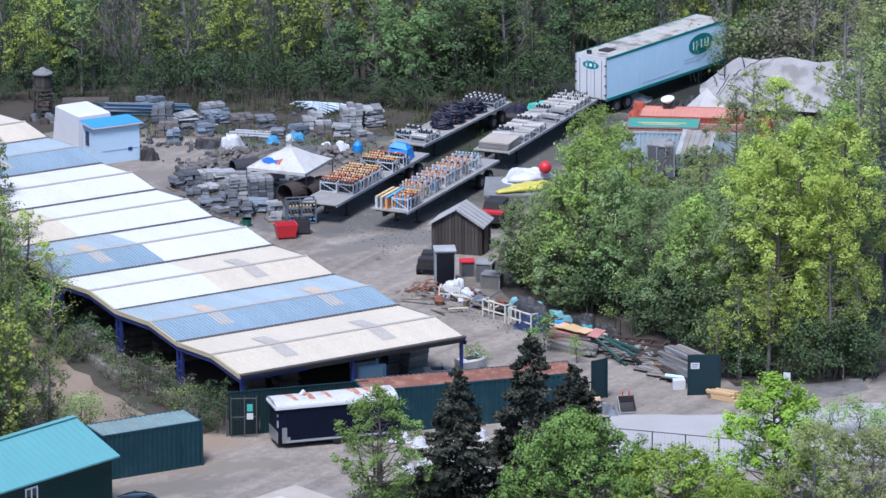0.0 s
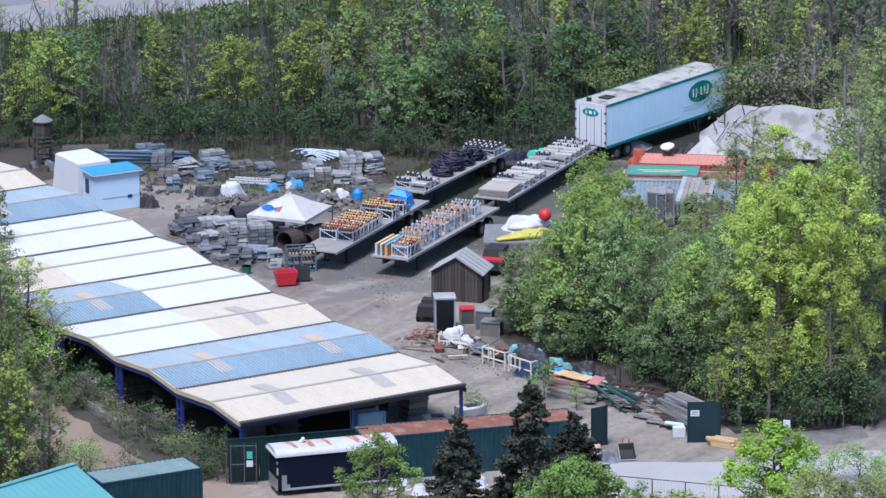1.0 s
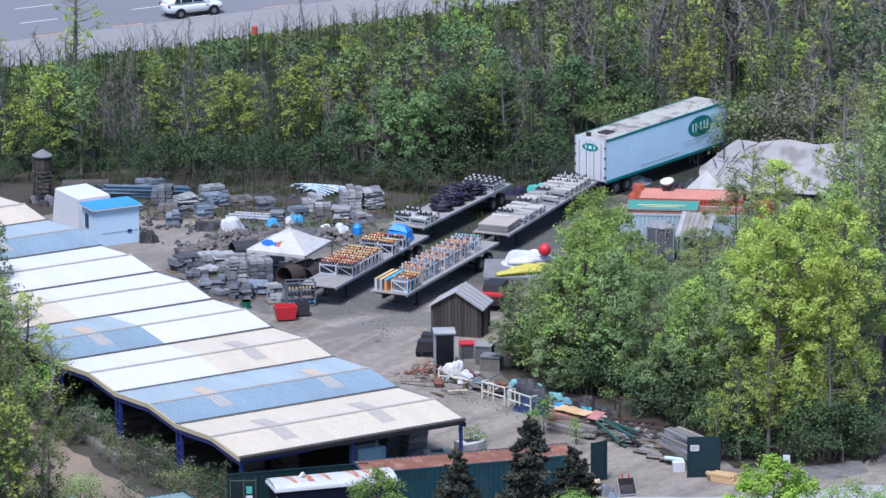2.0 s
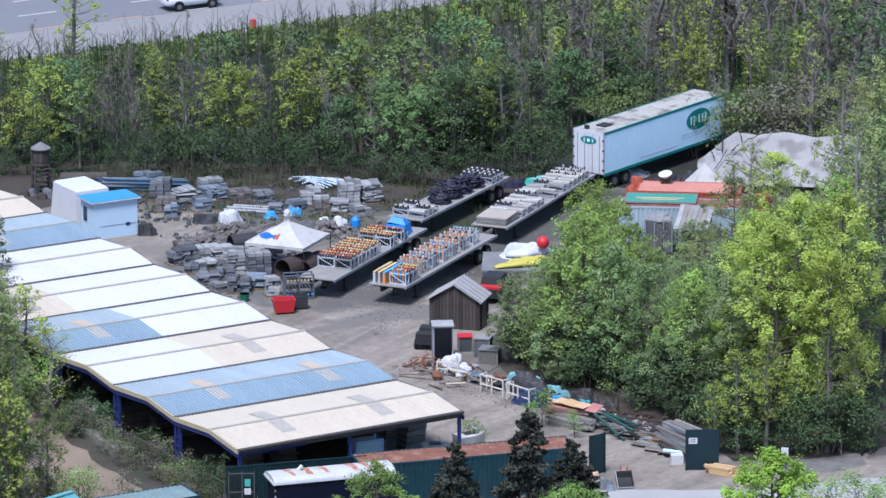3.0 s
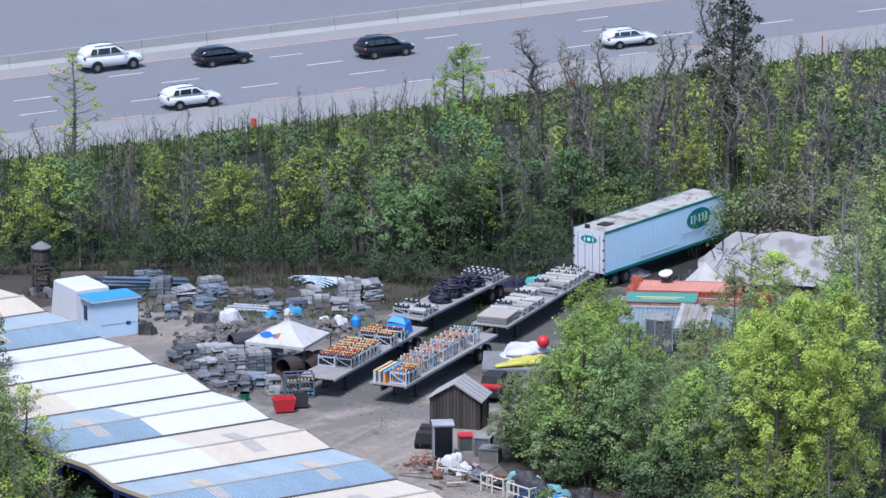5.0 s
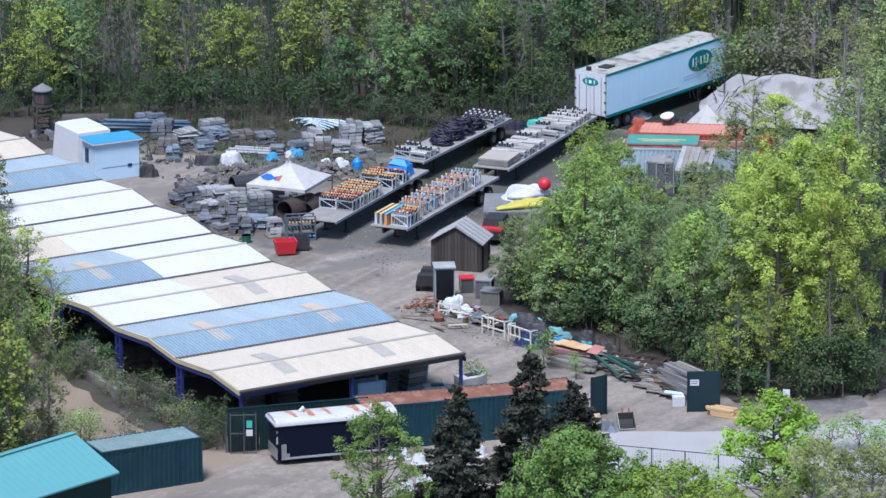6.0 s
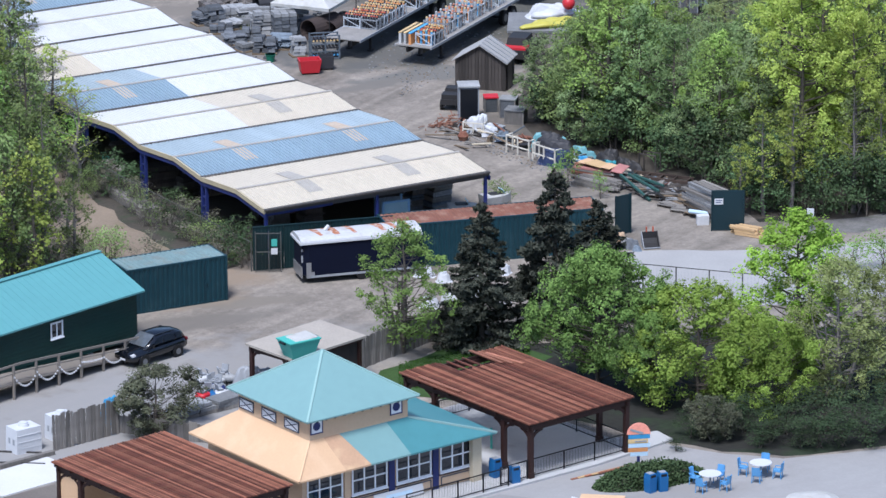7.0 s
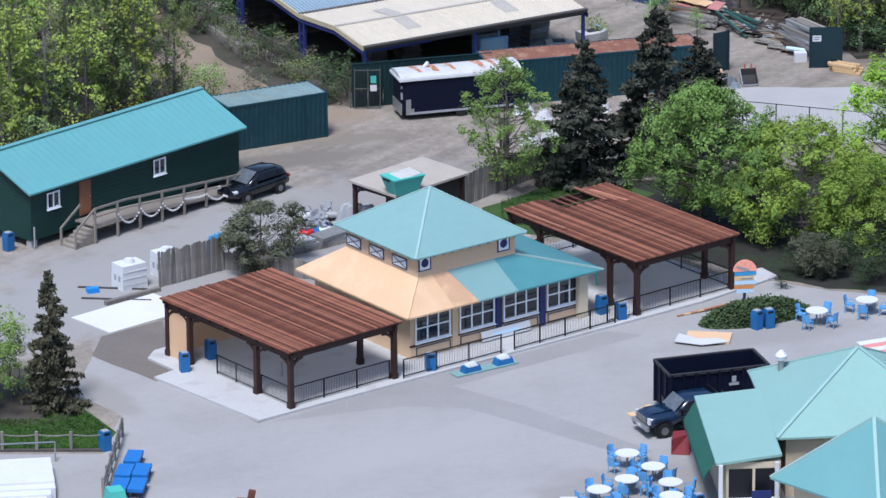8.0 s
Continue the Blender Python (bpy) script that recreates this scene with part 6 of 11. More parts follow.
OL = lobed_tree(330, 3.7, 2.3, 0.1, 70, 5, 52, 0.095, OLIVE, BARK, 0.22, 0.55, 0.3, stems=5, gap=0.1)
plant(OL, -16.0, 272.5, 0.98, 1.2, 0, "silver-green olive-like bush behind the pavilion", "bush", "", "bush")
plant(OL, 12.6, 271.4, 0.62, 0.75, 90, "grey-green bush at the plaza's edge", "bush", "", "bush")
P_BUSH = tree_mesh(155, 3.2, 1.7, 0.03, 16, 3, 36, 0.11, 0.28, SHADE_SHRUB, BARK, fork=3, up=0.6)
for x, y, s_ in ((15.5, 270.8, 0.75), (18.0, 270.0, 0.9), (14.2, 272.4, 0.85), (20.5, 270.5, 1.0), (10.6, 269.6, 0.35), (16.4, 272.2, 0.95), (18.6, 272.6, 1.1), (12.9, 273.0, 0.7), (21.6, 272.4, 1.2), (14.9, 270.0, 0.6), (19.2, 270.3, 0.75), (17.0, 269.9, 0.6), (11.4, 271.6, 0.6)):
    plant(P_BUSH, x, y, s_ * 0.72, s_ * 1.05, x * 30, "green shrub bordering the plaza, darkened for tree shade", "bush", "shrubs bordering the plaza", "bush")
plant(lobed_tree(340, 14.5, 3.0, 0.06, 90, 5, 20, 0.2, NEEDLE, BARK, 0.22, 0.5, 0.15), 21.8, 406.0, 1.0, 1.0, 0, "tall dark cedar standing among bare trees")
plant(R_TALL[1], 1.9, 414.0, 0.66, 0.72, 0, "bright green tree beside the highway")
plant(W_BARE[2], 8.0, 418.0, 1.05, 2.2, 0, "wide bare tree beside the highway")
plant(W_BARE[1], 17.9, 408.0, 1.2, 1.3, 0, "bare grey tree on the slope")
plant(W_BARE[0], 24.6, 401.5, 1.25, 1.3, 0, "bare grey tree on the slope")
plant(W_BARE[2], 31.0, 406.0, 1.2, 1.4, 0, "bare grey tree on the slope")
for k in range(26):
    x = trng.uniform(9, 40)
    y = trng.uniform(392, 414 + 0.3 * (x - 9))
    s_ = trng.uniform(0.95, 1.4)
    plant(trng.choice(W_BARE), x, y, s_, s_ * trng.uniform(0.9, 1.4), trng.uniform(0, 360), "tall bare grey tree on the slope", "tree", "bare trees by the highway")
for k in range(16):
    x = trng.uniform(-34, 8)
    y = 420 + 0.568 * (x + 14) - trng.uniform(3, 9)
    s_ = trng.uniform(0.35, 0.6)
    plant(trng.choice(W_BARE), x, y, s_, s_ * trng.uniform(0.9, 1.5), trng.uniform(0, 360), "small bare grey tree beside the highway", "tree", "bare trees by the highway")
H_PALE = lobed_tree(170, 9.0, 1.8, 0.08, 52, 3, 11, 0.16, FRESH, BARK_P, 0.24, 0.45, 0.15, gap=0.2)
plant(H_PALE, -27.3, 412.5, 0.92, 1.2, 0, "slender pale green tree beside the highway")
plant(H_PALE, -32.6, 406.0, 0.5, 0.75, 140, "slender pale green tree beside the highway")
for x, y, s_ in ((20.6, 301.6, 0.6), (21.6, 302.4, 0.8), (22.4, 301.2, 0.7), (23.4, 302.6, 0.9), (24.4, 301.6, 0.8), (22.0, 300.2, 0.6), (23.6, 300.4, 0.7), (25.2, 302.8, 0.9)):
    plant(W_SHRUB[2] if s_ > 0.75 else W_TWIG[1], x, y - 2.6, s_ * 0.85, s_ * 1.3, x * 77, "loose grey-green scrub beside the entrance road", "bush", "scrub beside the entrance road", "bush")
S_OPEN = [tree_mesh(171 + i, 8.5, 2.0, 0.2, 24, 3, 9, 0.13, 0.24, (WFRESH, BUD)[i], BARK_P, up=0.7, twigs=2) for i in range(2)]
for x, y, h, k in ((-22.2, 316.6, 6.2, 0), (-23.9, 319.2, 7.0, 1), (-26.2, 323.6, 7.6, 0), (-28.6, 329.6, 8.4, 1), (-31.6, 336.4, 8.8, 0), (-34.2, 343.0, 9.0, 1), (-25.4, 325.4, 6.5, 1), (-33.0, 338.6, 8.4, 0)):
    plant(S_OPEN[k], x - 0.4, y, h / 8.5, 1.1, x * 37, "half-bare young tree overhanging the storage shed", "tree", "young trees beside the shed")
for k in range(34):
    t = trng.random() * 32
    x, y = -12.6 - 0.5 * t - trng.uniform(0.2, 1.0), 302.6 + 0.866 * t
    s_ = trng.uniform(0.5, 0.9)
    plant(trng.choice([W_SHRUB[0], W_SHRUB[1], W_TWIG[0], W_DARK, W_TWIG[1]]), x, y, s_ * 0.8, s_ * 1.1, trng.uniform(0, 360), "leafy bush below the open side of the shed", "bush", "bushes on the left bank", "bush")


# ---- flatbed trailers with racks ----
def wheel(parent, x, y, r=0.5, w=0.3, name="wheel"):
    o = Shape().tube((x, y - w / 2, r), (x, y + w / 2, r), r, n=20).make("tyre", RUBBER, parent)
    Shape().tube((x, y - w / 2 - 0.015, r), (x, y + w / 2 + 0.015, r), r * 0.52, n=14).make("rim", ALLOY, o)
    return o


def flatbed(x, y, yaw, ln, label):
    t = thing("flatbed_trailer", x, y, 0, yaw, label, "trailer", "flatbed trailers")
    for i in range(6):
        a0, a1 = ln * i / 6, ln * (i + 1) / 6 - 0.02
        Shape().span((a0, 0.03, 1.3), (a1, 2.47, 1.37)).make("deck_section", DECK, t)
    Shape().box((ln / 2, 0.0, 1.3), (ln, 0.06, 0.16)).make("side_rail", GREYPAINT, t)
    Shape().box((ln / 2, 2.5, 1.3), (ln, 0.06, 0.16)).make("side_rail", GREYPAINT, t)
    s = Shape()
    for yy in (0.75, 1.75):
        s.box((ln / 2, yy, 1.08), (ln - 0.4, 0.16, 0.42))
    for i in range(int(ln / 0.9)):
        s.box((0.4 + 0.9 * i, 1.25, 1.2), (0.08, 2.3, 0.14))
    s.make("chassis", FRAMEDK, t)
    for yy in (0.5, 2.0):
        Shape().box((2.6, yy, 0.65), (0.14, 0.14, 1.1)).box((2.6, yy, 0.06), (0.32, 0.3, 0.1)).make("landing_leg", FRAMEDK, t)
    for xx in (ln - 2.6, ln - 1.35):
        Shape().tube((xx, 0.3, 0.5), (xx, 2.2, 0.5), 0.08).make("axle", FRAMEDK, t)
        for yy in (0.2, 2.3):
            wheel(t, xx, yy)
    return t


F1 = flatbed(-6.6, 344.3, 65.6, 14.2, "flatbed trailer loaded with racks of orange-capped tubes")
F2 = flatbed(-2.1, 342.5, 65.2, 14.2, "flatbed trailer loaded with racks of coloured tubes")
F3 = flatbed(-1.1, 359.2, 63.0, 13.2, "flatbed trailer with grey racks and dark coils")
F4 = flatbed(4.5, 357.2, 66.5, 15.6, "flatbed trailer loaded with rows of grey tube racks")


def tube_rack(name, caps, tubes, frame_m, h=0.72, w=1.12, d=0.4, n=6):
    """An open wooden rack of upright tubes; caps and tubes: the materials, taken in turn."""
    e = thing(name, 0, 0)
    s = Shape()
    for x in (-d / 2, d / 2):
        for y in (-w / 2, w / 2):
            s.box((x, y, h / 2), (0.05, 0.06, h))
        s.box((x, 0, 0.05), (0.03, w, 0.08)).box((x, 0, h - 0.1), (0.03, w, 0.08))
        s.beam((x, -w / 2, 0.08), (x, w / 2, h - 0.12), 0.03, 0.05)
    for y in (-w / 2, w / 2):
        s.box((0, y, h - 0.1), (d, 0.04, 0.08))
    s.make("frame", frame_m, e)
    for i in range(n):
        y = -w / 2 + w * (i + 0.5) / n
        tb = Shape().tube((0, y, 0.02), (0, y, h + 0.1), 0.07, n=8).make("tube", tubes[i % len(tubes)], e)
        Shape().tube((0, y, h + 0.1), (0, y, h + 0.17), 0.085, 0.07, n=8).make("cap", caps[i % len(caps)], tb)
    return e


def low_rack(frame_m, board_m, posts):
    """A low rack under pale boards, a few dark tubes standing up out of it."""
    e = thing("board_rack", 0, 0)
    s = Shape()
    for x in (-0.26, 0.26):
        for y in (-0.54, 0.54):
            s.box((x, y, 0.2), (0.06, 0.07, 0.4))
        s.box((x, 0, 0.08), (0.04, 1.1, 0.1)).box((x, 0, 0.36), (0.04, 1.1, 0.08))
    s.make("frame", frame_m, e)
    for k, x in enumerate((-0.17, 0.05)):
        Shape().box((x, 0.03 * k, 0.44 + 0.03 * k), (0.2, 1.16, 0.06), (0, 0, 3 * k)).make("board", board_m, e)
    for k in range(posts):
        y = -0.42 + 0.84 * k / max(1, posts - 1)
        Shape().tube((0.22, y, 0.02), (0.22, y, 0.62 + 0.08 * (k % 2)), 0.055, n=7).make("tube", CAP_K if k % 3 else CAP_W, e)
    return e


CAP_O = mat("orange_cap", (0.56, 0.25, 0.095), 0.5, rand=0.12)
CAP_Y = mat("tan_yellow_cap", (0.55, 0.4, 0.2), 0.5, rand=0.12)
CAP_R = mat("red_cap", (0.4, 0.09, 0.06), 0.5, rand=0.12)
CAP_P = mat("peach_cap", (0.5, 0.2, 0.12), 0.5, rand=0.2)
CAP_W = mat("grey_white_cap", (0.42, 0.43, 0.43), 0.6, rand=0.15)
CAP_K = mat("black_tube", (0.03, 0.03, 0.035), 0.6)
CAP_B = mat("blue_tube", (0.08, 0.3, 0.55), 0.5, rand=0.15)
CAP_T = mat("pale_teal_cap", (0.2, 0.42, 0.42), 0.5, rand=0.12)
FRAME_W = mat("whitewashed_rack_wood", (0.32, 0.35, 0.385), 0.8, var=0.3, rand=0.35)
RACKBOARD = mat("pale_rack_boards", (0.37, 0.355, 0.33), 0.85, var=0.3, rand=0.35)
KINDS = {
    "o": (tube_rack("tube_rack", [CAP_O, CAP_O, CAP_O, CAP_Y], [CAP_K], FRAME_W), "pale wooden rack of tubes with orange and tan caps"),
    "y": (tube_rack("tube_rack", [CAP_Y], [CAP_O, CAP_K], FRAME_W), "pale wooden rack of tubes with tan-yellow caps"),
    "r": (tube_rack("tube_rack", [CAP_R, CAP_R, CAP_R, CAP_Y], [CAP_K], FRAME_W), "pale wooden rack of black tubes with red caps"),
    "b": (tube_rack("tube_rack", [CAP_Y, CAP_W, CAP_P, CAP_W], [CAP_B, CAP_W, CAP_W], FRAME_W, h=0.8, w=1.7, n=8), "wide rack of blue tubes with pale caps"),
    "m": (tube_rack("tube_rack", [CAP_Y, CAP_R, CAP_T], [CAP_B, CAP_O], FRAME_W, h=0.8), "rack of blue and orange tubes with mixed caps"),
    "t": (tube_rack("tube_rack", [CAP_T, CAP_T, CAP_W], [CAP_W, CAP_B], FRAME_W, h=0.8, w=1.7, n=8), "wide rack of dark tubes with pale teal caps"),
    "w": (tube_rack("tube_rack", [CAP_P, CAP_W, CAP_P], [CAP_K, CAP_W], FRAME_W, h=0.8, w=1.7, n=8), "wide rack of dark tubes with red and pale caps"),
    "v": (tube_rack("tube_rack", [CAP_P, CAP_Y, CAP_P], [CAP_O, CAP_W], FRAME_W, h=0.8, w=1.7, n=8), "wide rack of orange tubes with tan caps"),
    "k": (tube_rack("tube_rack", [CAP_K, CAP_W], [CAP_K], FRAME_W, h=0.5), "low grey rack of tubes with dark caps"),
    "g": (low_rack(GREYPAINT, RACKBOARD, 0), "low grey rack under pale weathered boards"),
    "p": (low_rack(GREYPAINT, RACKBOARD, 6), "low grey rack with dark tubes standing in it"),
}
used = set()


def set_rack(code, base, lx, ly, turn=0.0, z=1.375):
    e, lab = KINDS[code]
    m = base.matrix_basis @ pose(lx, ly, z, 0, 0, turn)
    if code in used:
        e = copy_thing(e, m)
    else:
        e.matrix_basis = m
        used.add(code)
    tagged(e, lab, "rack", "racks on the trailers")


rk = random.Random(5)
for i in range(8):
    for ly in (0.65, 1.85):
        set_rack("roryoyoy"[i], F1, 2.9 + 0.58 * i, ly, rk.uniform(-3, 3))
for i in range(5):
    for ly in (0.6, 1.8):
        if i != 2 or ly > 1:
            set_rack("oyork"[i], F1, 8.9 + 0.54 * i, ly, rk.uniform(-4, 4))
for i in range(4):
    set_rack("mroy"[i], F2, 0.6 + 0.55 * i, 0.68, rk.uniform(-4, 4))
for i, code in enumerate("vwbwvwbvwvwt"):
    set_rack(code, F2, 3.5 + 0.62 * i + 0.3 * (i // 2), 1.2, rk.uniform(-7, 7))
for i in range(3):
    for ly in (0.65, 1.85):
        set_rack("gk"[(i + (ly > 1)) % 2], F3, 0.8 + 0.75 * i, ly, rk.uniform(-4, 4))
for i in range(3):
    for ly in (0.65, 1.85):
        set_rack("k", F3, 10.9 + 0.62 * i, ly, rk.uniform(-4, 4))
for i in range(15):
    for ly in (0.65, 1.85):
        if rk.random() < 0.9:
            set_rack("gggkgggg"[(i * 2 + (ly > 1)) % 8] if i < 12 else "p", F4, 3.2 + 0.8 * i + rk.uniform(-0.06, 0.06), ly, rk.uniform(-8, 8))


def on(base, lx, ly, z=1.375, turn=0.0):
    return base.matrix_basis @ pose(lx, ly, z, 0, 0, turn)


for k, (lx, m_) in enumerate(((0.35, CAP_Y), (0.75, CAP_Y), (1.15, CAP_B))):
    e = thing("long_tube_box", 0, 0, label="long flat box with orange lid and pale sides", category="box", group="long boxes on the trailer")
    e.matrix_basis = on(F2, 1.5, 2.25 - 0.34 * k)
    Shape().box((0, 0, 0.35), (2.6, 0.16, 0.7)).make("body", CAP_W if k < 2 else CAP_O, e)
    Shape().box((0, 0, 0.73), (2.62, 0.2, 0.06)).make("lid", m_, e)
bk = thing("flat_crate", 0, 0, label="low stack of pale grey boards and sheets", category="boards")
bk.matrix_basis = on(F4, 1.5, 1.25)
for k in range(4):
    Shape().box((0.02 * k, 0.02 * k, 0.06 + 0.12 * k), (2.3, 2.1, 0.09), (0, 0, k)).make("board", (GREYWOOD, STONE_P, GREYWOOD, SHACKROOF)[k], bk)
bt = thing("tarp_bundle", 0, 0, label="bright blue tarpaulin over a crate", category="tarpaulin")
bt.matrix_basis = on(F1, 12.1, 1.1, 1.375) @ Matrix.Diagonal((1.2, 1.3, 1.5, 1))
Shape().box((0, 0, 0.25), (1.3, 1.2, 0.5), (0, 0, 8), taper=0.8).box((0.1, 0, 0.6), (1.05, 1.0, 0.25), (6, 8, 8), taper=0.55).make("cover", BLUE, bt)
CABLE = mat("dark_navy_cable", (0.012, 0.012, 0.03), 0.6)
for k in range(8):
    e = thing("cable_coil", 0, 0, label="dark tangled coil of cable lying on the deck", category="coil", group="coils on the trailer")
    e.matrix_basis = on(F3, 4.6 + 0.82 * k, 1.0 + 0.45 * (k % 2), 1.42)
    s = Shape()
    r_ = random.Random(k)
    for q in range(20):
        tz, rr = r_.uniform(0.0, 0.4 + 0.35 * math.sin(0.3 + k * 0.36)), r_.uniform(0.22, 0.66)
        tilt, turn_, ox = r_.uniform(-1.1, 1.1), r_.uniform(0, 6.28), r_.uniform(-0.25, 0.25)
        pts = [(ox + rr * math.cos(a), rr * 1.2 * math.sin(a), max(0.05, tz + tilt * math.cos(a + turn_) * 0.35)) for a in [i * math.pi / 5 for i in range(11)]]
        for p0, p1 in zip(pts, pts[1:]):
            s.tube(p0, p1, 0.045, n=4, caps=False)
    s.make("coil", CABLE, e)

# ---- box trailer ----
BT = thing("box_trailer", 11.35, 372.0, 0, 52.6, "white-blue box semi-trailer with green trim and oval badges", "trailer")
BL, BW, BZ0, BZ1 = 14.4, 2.6, 1.15, 4.1
Shape().span((0, 0, BZ0), (BL, BW, BZ1 - 0.06)).make("body", TRAILW, BT)
Shape().span((0.05, 0.05, BZ1 - 0.06), (BL - 0.05, BW - 0.05, BZ1)).make("roof", TRAILTOP, BT, "dirty leaf-stained roof")
Shape().span((-0.02, -0.02, BZ1 - 0.16), (BL + 0.02, 0.03, BZ1 + 0.02)).make("top_rail", LOGO, BT)
Shape().span((-0.02, BW - 0.03, BZ1 - 0.16), (BL + 0.02, BW + 0.02, BZ1 + 0.02)).make("top_rail", LOGO, BT)
Shape().span((-0.02, -0.02, BZ0 - 0.1), (BL + 0.02, 0.04, BZ0 + 0.1)).make("bottom_rail", LOGO, BT)
Shape().span((-0.03, 0, BZ1 - 0.12), (0.02, BW, BZ1 + 0.01)).make("header", WHITE, BT)
for y in (0.03, BW - 0.03):
    Shape().span((-0.03, y - 0.05, BZ0), (0.0, y + 0.05, BZ1)).make("corner_post", GREYPAINT, BT)
for y in (0.08, BW / 2 + 0.01):
    dr = Shape().span((-0.04, y, BZ0 + 0.05), (-0.005, y + BW / 2 - 0.1, BZ1 - 0.15)).make("rear_door", WHITE, BT)
    for o_ in (0.3, 0.9):
        Shape().tube((-0.07, y + o_, BZ0 + 0.1), (-0.07, y + o_, BZ1 - 0.25), 0.025, n=6).make("lock_bar", GREYPAINT, dr)
rb = Shape()
for i in range(1, 24):
    rb.span((BL * i / 24 - 0.008, -0.005, BZ0 + 0.1), (BL * i / 24 + 0.008, 0.0, BZ1 - 0.16))
rb.make("side_seams", TRAILW, BT)


def oval(parent, c_, w, h, face, m, bars):
    s = Shape()
    n = 28
    ring = []
    for i in range(n):
        a = 2 * math.pi * i / n
        ring.append((c_[0] + (w / 2 * math.cos(a) if face == "y" else 0), c_[1] + (w / 2 * math.cos(a) if face == "x" else 0), c_[2] + h / 2 * math.sin(a)))
    s.add(ring, [tuple(range(n))])
    o = s.make("badge", m, parent, "green oval badge")
    b_ = Shape()
    for u0, u1 in bars:
        if face == "y":
            b_.span((c_[0] + u0 * w, c_[1] - 0.012, c_[2] - h * 0.2), (c_[0] + u1 * w, c_[1] - 0.006, c_[2] + h * 0.2))
        else:
            b_.span((c_[0] - 0.012, c_[1] + u0 * w, c_[2] - h * 0.2), (c_[0] - 0.006, c_[1] + u1 * w, c_[2] + h * 0.2))
    tagged(b_.make("badge_lettering", TRAILW, o), kind="stuff")


oval(BT, (11.2, -0.016, 2.95), 2.9, 1.45, "y", LOGO, ((-0.33, -0.28), (-0.2, -0.15), (0.0, 0.05), (0.14, 0.19), (0.28, 0.33)))
oval(BT, (-0.05, 1.3, 3.45), 1.35, 0.55, "x", LOGO, ((-0.3, -0.2), (-0.08, 0.08), (0.2, 0.3)))
Shape().span((0.3, 0.6, 0.85), (BL - 0.3, 2.0, 1.05)).make("chassis", FRAMEDK, BT)
for xx in (1.3, 2.6):
    for yy in (0.2, 2.4):
        wheel(BT, xx, yy)
for yy in (0.5, 2.1):
    Shape().box((BL - 2.5, yy, 0.55), (0.15, 0.15, 1.0)).make("landing_leg", FRAMEDK, BT)

Shape().span((4.2, -0.012, BZ0 + 0.35), (8.6, -0.004, BZ0 + 0.44)).span((9.2, -0.012, BZ0 + 0.9), (12.0, -0.004, BZ0 + 1.0)).span((9.2, -0.012, BZ0 + 0.7), (11.2, -0.004, BZ0 + 0.78)).make("lettering_bar", mat("faded_trailer_lettering", (0.45, 0.58, 0.66), 0.5), BT, "faded rows of lettering")
for yy in (0.06, BW - 0.06):
    for zz in (0.35, 1.0, 1.7, 2.4):
        Shape().box((-0.05, yy, BZ0 + zz), (0.06, 0.14, 0.1)).make("hinge", FRAMEDK, BT)
Shape().span((-0.06, 0.0, BZ0 - 0.45), (0.02, BW, BZ0 - 0.35)).box((0, 0.5, BZ0 - 0.2), (0.08, 0.1, 0.4)).box((0, BW - 0.5, BZ0 - 0.2), (0.08, 0.1, 0.4)).make("under_ride_bar", FRAMEDK, BT)
Shape().span((1.4, 0.9, BZ1), (2.3, 1.7, BZ1 + 0.1)).span((0.3, 1.6, BZ1), (0.5, 1.9, BZ1 + 0.25)).make("roof_patch", FRAMEDK, BT, "dark tar patch")

